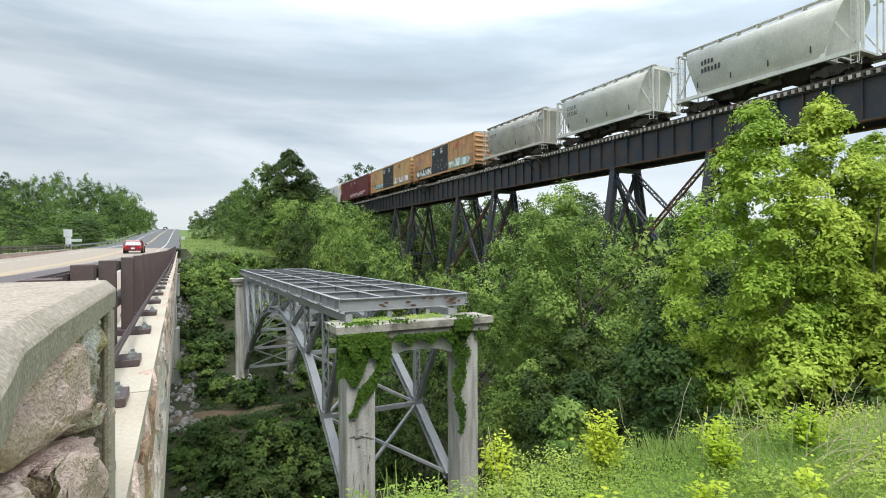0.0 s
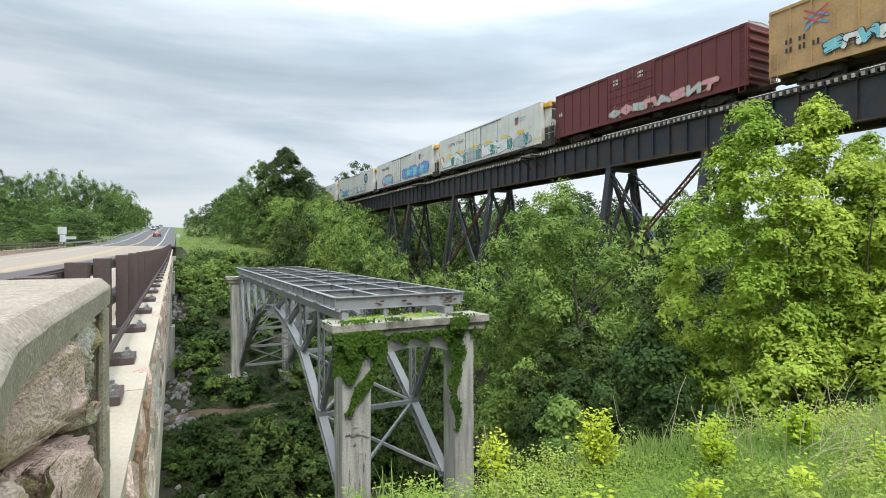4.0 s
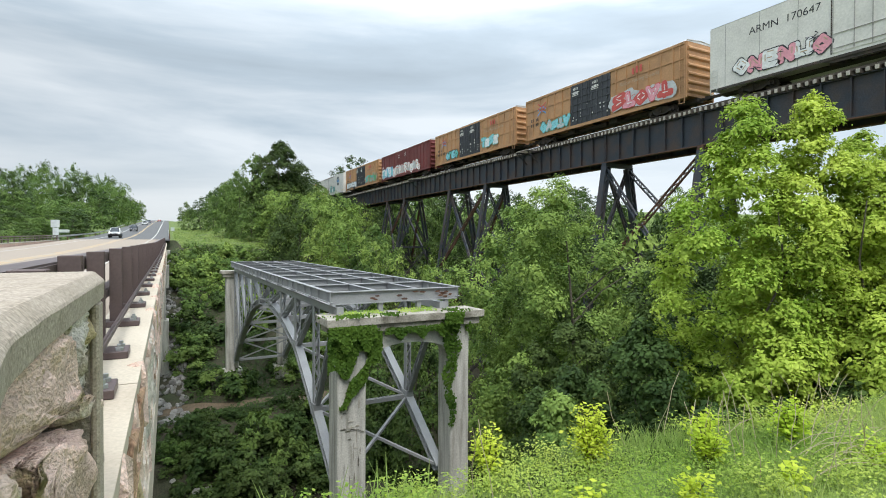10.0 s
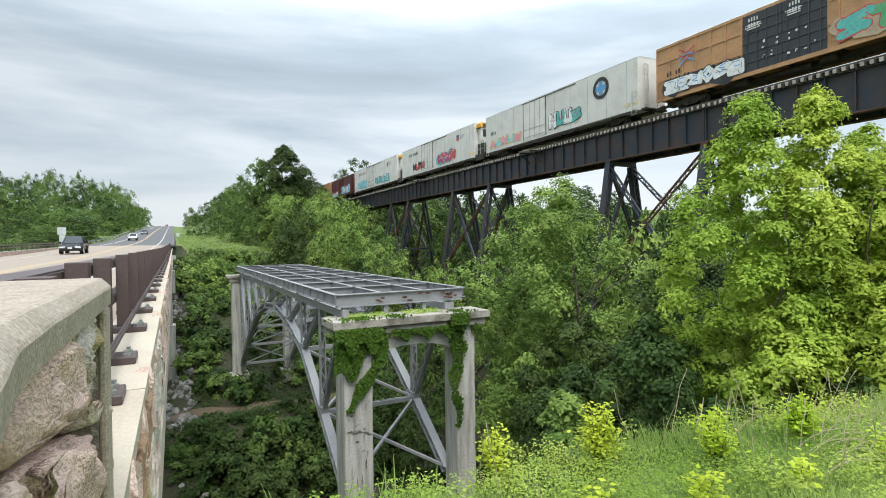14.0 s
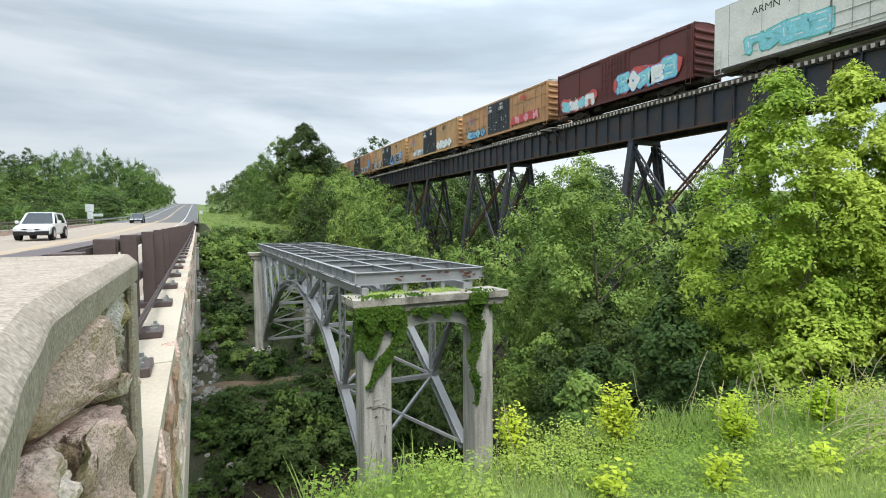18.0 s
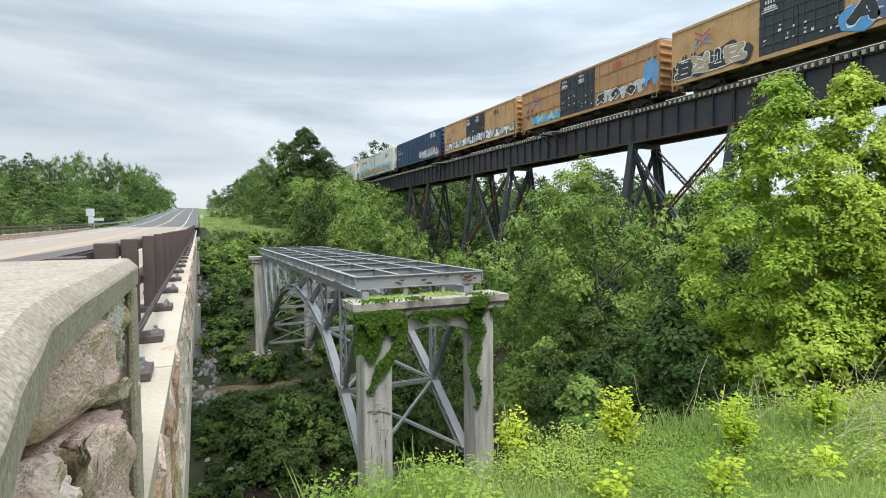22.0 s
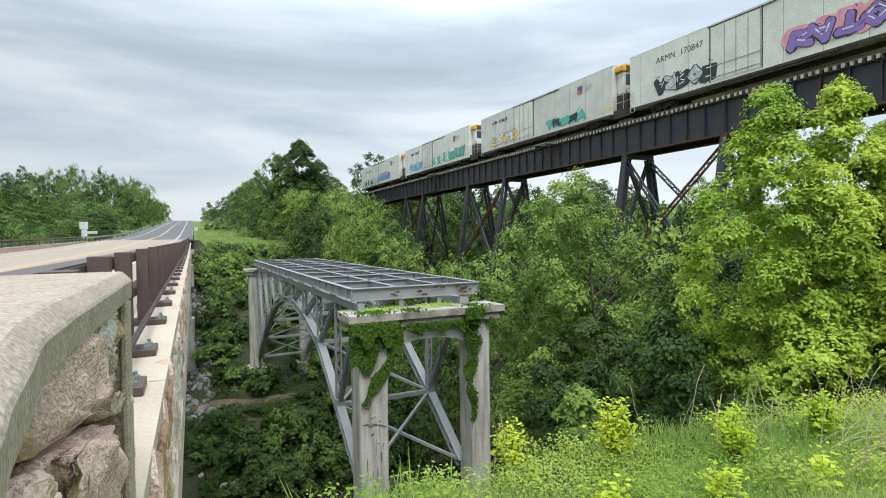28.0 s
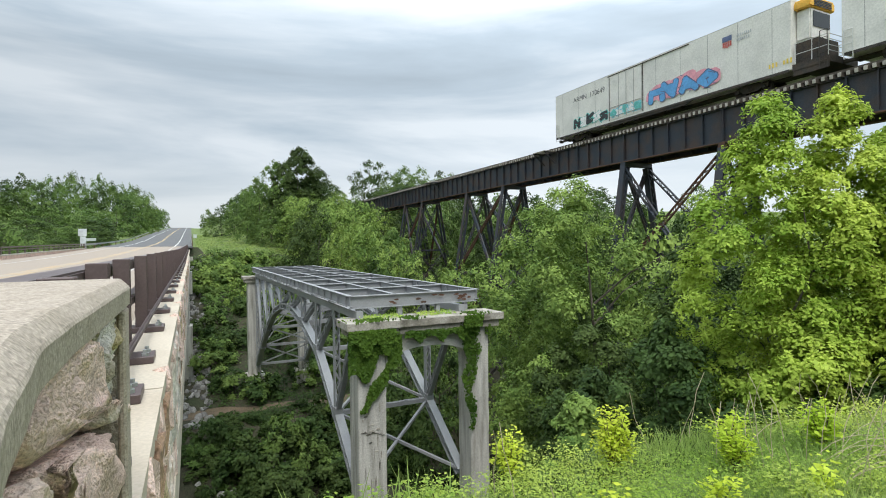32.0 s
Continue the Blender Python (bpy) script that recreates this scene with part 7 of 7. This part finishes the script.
for k, ob in enumerate(NEAR_KINDS + FAR_KINDS + SHRUBS):
    x, y = 46 + 6 * (k % 5), 70 + 9 * (k // 5)
    ob.location = (x, y, gz(x, y) - 0.2)


# ---- the grassy bank in front ----
def build_bank():
    rng = np.random.default_rng(21)
    n = 80000
    x = rng.uniform(0.3, 13.5, n)
    y = rng.uniform(0.4, 5.6, n)
    keep = (x > 0.35) & (y > 0.9 - 0.03 * x) & (x * x + y * y > 2.2)
    x, y = x[keep], y[keep]
    z = ground_z(x, y)
    n = len(x)
    h = rng.uniform(0.07, 0.24, n) * (0.75 + 0.45 * np.sin(x * 1.7 + 2 * np.sin(y * 1.3)))
    lean = rng.normal(0, 0.16, (n, 2))
    base = np.stack([x, y, z - 0.02], 1)
    tip = base + np.stack([lean[:, 0] * h * 2.4, lean[:, 1] * h * 2.4, h], 1)
    a = rng.uniform(0, 6.28, n)
    side = np.stack([np.cos(a), np.sin(a), 0 * a], 1) * (0.0025 + 0.0025 * rng.random(n))[:, None]
    mid = base * 0.45 + tip * 0.55 + np.stack([0 * a, 0 * a, 0.06 * h], 1)
    v = np.stack([base - side, base + side, mid + side * 0.8, mid - side * 0.8, mid - side * 0.8, mid + side * 0.8, tip + side * 0.15, tip - side * 0.15], 1).reshape(-1, 3)
    ob = new("grass", quads_mesh("grass", v, np.arange(len(v)).reshape(-1, 4), M["grass"]))
    tagged(ob, "tall fresh grass on the near bank", "grass", kind="stuff")
    m = 170000
    x, y = rng.uniform(0.4, 13.5, m), rng.uniform(0.8, 5.8, m)
    keep = (np.sin(x * 2.1 + np.sin(y * 3)) + np.sin(y * 2.7 + x) + rng.normal(0, 0.7, m) > 0.1) & (x * x + y * y > 3)
    x, y = x[keep], y[keep]
    c = np.stack([x, y, ground_z(x, y) + rng.uniform(0.03, 0.22, len(x))], 1)
    v, q = leaves(c, np.tile([0.0, 0, 1.0], (len(x), 1)), 0.025, rng, slim=0.7)
    tagged(new("weeds", quads_mesh("weeds", v, q, M["leaf_weed"])), "low leafy weeds among the grass", "weeds", kind="stuff")
    # taller clumps of weeds
    cs, ns = [], []
    for k in range(230):
        cx, cy = rng.uniform(1.2, 12.0), rng.uniform(1.6, 5.2)
        if cx * cx + cy * cy < 7:
            continue
        hh = rng.uniform(0.12, 0.36)
        m = int(rng.uniform(70, 190))
        f = rng.uniform(0, 1, m)
        q = np.stack([cx + rng.normal(0, 0.10, m), cy + rng.normal(0, 0.10, m), float(ground_z(cx, cy)) + hh * f ** 0.6 + rng.normal(0, 0.02, m)], 1)
        cs.append(q)
    c = np.concatenate(cs)
    v, q = leaves(c, np.tile([0.0, 0, 1.0], (len(c), 1)), 0.036, rng, slim=0.6)
    tagged(new("weed_clumps", quads_mesh("weed_clumps", v, q, M["leaf_weed"])), "knee-high leafy weeds standing out of the grass", "weeds", kind="stuff")
    # dry stalks
    bm = bmesh.new()
    rs = random.Random(5)
    for k in range(60):
        px, py = rs.uniform(2.5, 10.5) if k < 22 else rs.uniform(5.0, 8.5), rs.uniform(2.6, 4.9)
        p = Vector((px, py, gz(px, py)))
        d = Vector((rs.uniform(-0.5, 0.5), rs.uniform(-0.3, 0.3), 1)).normalized()
        for j in range(4):
            q = p + d * rs.uniform(0.10, 0.27)
            tube(bm, p, q, 0.004, 0.003, 4, False)
            p, d = q, (d + Vector((rs.uniform(-0.25, 0.25), rs.uniform(-0.2, 0.2), -0.12 * j))).normalized()
    for k in range(15):
        px, py = rs.uniform(5.3, 6.3), rs.uniform(2.7, 3.4)
        p = Vector((px, py, gz(px, py) + 0.05))
        d = Vector((rs.uniform(0.4, 1.0), rs.uniform(-0.5, 0.1), 0.75)).normalized()
        for j in range(6):
            q = p + d * 0.16
            tube(bm, p, q, 0.003, 0.0025, 4, False)
            p, d = q, (d + Vector((0.08, 0, -0.26))).normalized()
    tagged(part("dry_stalks", bm, M["straw"]), "pale dry stalks standing in the grass", "dry grass", kind="stuff")


M["leaf_weed"] = leaf_material("weed_leaves", (0.19, 0.33, 0.05), (0.53, 0.63, 0.14), 0.42)
M["straw"] = material("dry_straw", (0.45, 0.38, 0.26), 0.9, vary=0.2, scale=8, fine=60, bump=0.1)
build_bank()


def sapling(x, y, h, r, n, size, seed, mat="leaf_sapling"):
    rng = np.random.default_rng(seed)
    z = gz(x, y)
    ob = empty("sapling", x, y, z, label="bright yellow-green sapling among the grass", category="sapling", group="saplings of the bank")
    bm = bmesh.new()
    pts, nrm = [], []
    for k in range(max(6, n // 9)):
        a, f = rng.uniform(0, 6.28), rng.uniform(0.4, 1.0)
        w = r * (1.25 - 0.85 * f) * rng.uniform(0.35, 1)
        e = Vector((math.cos(a) * w, math.sin(a) * w, h * f))
        tube(bm, (0, 0, 0), e * 0.5 + Vector((0, 0, h * 0.1)), 0.004, 0.003, 4, False)
        tube(bm, e * 0.5 + Vector((0, 0, h * 0.1)), e, 0.003, 0.0015, 4, False)
        for j in range(30):
            g = rng.uniform(0.3, 1.0)
            pts.append(np.array(e * g) + rng.normal(0, size * 0.75, 3) + np.array((0, 0, h * 0.2 * min(g, 1 - g))))
            nrm.append([0, 0, 1])
    tagged(part("stem", bm, M["bark"], ob), kind="stuff")
    v, q = leaves(np.array(pts), np.array(nrm, float), size * 0.78, rng, slim=0.62)
    lf = new("leaves", quads_mesh("leaves", v, q, M[mat]))
    lf.parent = ob


M["leaf_sapling"] = leaf_material("sapling_leaves", (0.42, 0.56, 0.05), (0.76, 0.82, 0.12), 0.5, 0.01)
for k, (x, y, h, r, n, size) in enumerate(((4.05, 4.25, 0.75, 0.40, 420, 0.062), (6.5, 3.5, 0.62, 0.3, 200, 0.085), (5.1, 3.6, 0.62, 0.28, 260, 0.065), (2.95, 4.6, 0.6, 0.25, 190, 0.06), (1.95, 4.75, 0.75, 0.3, 260, 0.06), (2.3, 5.0, 0.6, 0.28, 170, 0.06), (4.2, 3.1, 0.35, 0.25, 70, 0.08), (5.2, 2.8, 0.3, 0.22, 50, 0.09), (1.5, 4.6, 0.5, 0.25, 80, 0.08), (3.2, 3.4, 0.3, 0.25, 60, 0.08), (6.6, 2.7, 0.3, 0.22, 50, 0.09), (5.7, 4.1, 0.45, 0.25, 80, 0.08))):
    sapling(x, y, h, r, n, size, 300 + k)


def ground_cover(name, n, x0, x1, y0, y1, size, top, mat, seed, skip, label):
    """Low leafy growth spread over a slope, in drifts."""
    rng = np.random.default_rng(seed)
    x, y = rng.uniform(x0, x1, n), rng.uniform(y0, y1, n)
    drift = np.sin(x * 0.9 + 1.7 * np.sin(y * 0.5)) + np.sin(y * 0.8 - x * 0.4) + rng.normal(0, 0.8, n)
    keep = (drift > -1.1) & ~skip(x, y)
    x, y, drift = x[keep], y[keep], drift[keep]
    h = top * np.clip(0.35 + 0.3 * drift, 0.15, 1.2) * rng.uniform(0.2, 1, len(x))
    c = np.stack([x, y, ground_z(x, y) + 0.12 + h], 1)
    v, q = leaves(c, np.tile([0.0, -0.3, 1.0], (len(x), 1)), size, rng, slim=0.65)
    tagged(new(name, quads_mesh(name, v, q, M[mat])), label, "undergrowth", kind="stuff")


M["leaf_meadow"] = leaf_material("meadow_blades", (0.13, 0.21, 0.05), (0.27, 0.34, 0.10), 0.35)
# undergrowth green with the gorge's shade put into the leaf colour
M["leaf_shade"] = leaf_material("shade_darkened_leaves", (0.022, 0.046, 0.013), (0.078, 0.13, 0.032), 0.2, 0.01)
ground_cover("undergrowth", 40000, -1.5, 22, 39, 91, 0.26, 0.8, "leaf_shade", 71, lambda x, y: (np.abs(y + 0.05 * x - 54.4 - 0.5 * np.sin(x * 0.3)) < 1.0) | ((x < 1.3) & (y < 86) & (y > 52)) | ((y < 51) & (y > 40)), "green undergrowth on the far bank, colour darkened for shade")
ground_cover("undergrowth", 26000, -0.1, 22, 5.4, 28, 0.15, 0.5, "leaf_shade", 72, lambda x, y: x * x + y * y < 9, "green undergrowth on the steep near bank, darkened for shade")
ground_cover("meadow_grass", 40000, 0.9, 26, 90, 190, 0.36, 0.22, "leaf_meadow", 73, lambda x, y: np.abs(x - 34.8) < 4, "rough meadow grass beside the climbing road")


# ---- ivy on the near pier ----
def build_ivy():
    rng = np.random.default_rng(33)
    pts = []

    def cloth(n, x0, x1, z0, z1, keep, y=-0.66):
        x, z = rng.uniform(x0, x1, n), rng.uniform(z0, z1, n)
        k = np.array([keep(a, b) for a, b in zip(x, z)])
        x, z = x[k], z[k]
        yy = y - rng.uniform(0.0, 0.16, len(x))
        pts.append(np.stack([9.28 + x, 21.45 + yy, z], 1))
    # heavy curtain on the upper part of one column, trailing away in a tongue
    cloth(8800, -3.6, -1.3, -7.4, -3.4, lambda a, b: (b > -4.95 + 0.6 * (a + 2.3) + 0.4 * math.sin(a * 5) - 0.25 * (a > -1.9) and b < -3.6) or (b > -6.9 and abs((a + 2.75) - (b + 6.5) * 0.62) < 0.22 + 0.12 * math.sin(b * 4)))
    cloth(2600, -3.6, -1.6, -4.6, -3.5, lambda a, b: b > -4.3 + 0.3 * math.sin(a * 7), -0.84)
    # along the underside of the cap
    cloth(1900, -1.2, 2.4, -4.3, -3.7, lambda a, b: b > -3.92 - 0.3 * abs(math.sin(a * 3.1)) ** 4, -0.82)
    # trailing down the other column
    cloth(4200, 1.5, 3.4, -8.4, -3.3, lambda a, b: abs(a - 2.02 - 0.12 * math.sin(b * 2.2)) < (0.14 + 0.085 * (b + 8.4)) * (0.8 + 0.2 * math.sin(b * 5)) or (b > -4.6 and a > 2.0 and math.sin(a * 9) + math.sin(b * 6) > 0.9))
    cloth(500, 1.6, 2.5, -3.7, -3.2, lambda a, b: True, -0.98)
    # on top of the cap
    n = 260
    x, yy = np.concatenate([rng.normal(-2.6, 0.5, n // 2), rng.normal(-0.8, 0.25, n // 4), rng.normal(2.2, 0.4, n - n // 2 - n // 4)]), rng.uniform(-1.05, -0.2, n) ** 1
    pts.append(np.stack([9.28 + x, 21.45 + yy, -3.16 + rng.uniform(0, 0.07, n)], 1))
    n = 1500
    x = rng.uniform(-3.5, 2.4, n)
    keep = np.sin(x * 2.3) + 0.6 * np.sin(x * 5.1 + 1) + rng.normal(0, 0.5, n) > -0.1
    x = x[keep]
    c = np.stack([9.28 + x, 21.45 + rng.uniform(-0.35, 0.75, len(x)), -3.17 + rng.uniform(0, 0.12, len(x))], 1)
    v, q = leaves(c, np.tile([0.0, -0.5, 1.0], (len(x), 1)), 0.10, rng, slim=0.5)
    tagged(new("cap_weeds", quads_mesh("cap_weeds", v, q, M["leaf_weed"])), "low green weeds along the top of the pier", "weeds", kind="stuff")
    p = np.concatenate(pts)
    v, q = leaves(p, np.tile([0.1, -1.0, 0.25], (len(p), 1)), 0.115, rng, droop=1.0, slim=0.85)
    tagged(new("ivy", quads_mesh("ivy", v, q, M["leaf_ivy"])), "green ivy hanging over the concrete pier", "ivy", kind="stuff")


M["leaf_ivy"] = leaf_material("ivy_leaves", (0.04, 0.10, 0.014), (0.10, 0.19, 0.025), 0.3)
build_ivy()


def build_rocks():
    rng = random.Random(14)
    kinds = [mesh_of("rock", rubble(rng, (0.42, 0.36, 0.28), rough=0.4), M["grey_rock"]) for _ in range(6)]
    ob = empty("riprap", 0.5, 70, gz(0.5, 70), label="heap of broken grey stones on the bank beside the bridge", category="rocks")
    for k in range(70):
        x, y = rng.uniform(-3, 7), rng.choice((29.0, 42.3)) + rng.uniform(-2.2, 2.2)
        s = rng.uniform(0.4, 1.2)
        m = Matrix.Translation(Vector((x, y, max(gz(x, y), -19.4) + 0.1)) - ob.location) @ Euler((rng.uniform(0, 6), rng.uniform(0, 6), rng.uniform(0, 6))).to_matrix().to_4x4() @ Matrix.Diagonal((s, s, s, 1))
        piece("rock", kinds[rng.randrange(6)], ob, m)
    for k in range(400):
        y = rng.uniform(50, 88)
        x = rng.uniform(-2.2, 1.5)
        s = rng.uniform(0.35, 0.95)
        m = Matrix.Translation(Vector((x, y, gz(x, y) + 0.12)) - ob.location) @ Euler((rng.uniform(0, 6), rng.uniform(0, 6), rng.uniform(0, 6))).to_matrix().to_4x4() @ Matrix.Diagonal((s, s, s, 1))
        piece("rock", kinds[rng.randrange(6)], ob, m)


M["grey_rock"] = material("grey_broken_rock", (0.27, 0.26, 0.24), 0.9, vary=0.3, scale=3, fine=20, bump=0.6, per_object=0.4)
build_rocks()


def motions():
    """Everything that moves: the cars of the train and the road traffic."""
    times = [0, 3, 6, 9, 12, 15, 18, 21, 24, 27, 30, 32]
    for ob, y in CARS:
        walk(ob, [(t, pose(RX, y - run(t), RAIL_Z)) for t in times])
    for ob, x, way, turn in TRAFFIC:
        rows = []
        for t in range(0, 33):
            y = way(t)
            slope = math.degrees(math.atan2(float(road_z(y + 2) - road_z(y - 2)), 4))
            rows.append((t, pose(x, y, float(road_z(y)) + 0.012, slope if turn == 0 else -slope, 0, turn)))
        walk(ob, rows)


motions()
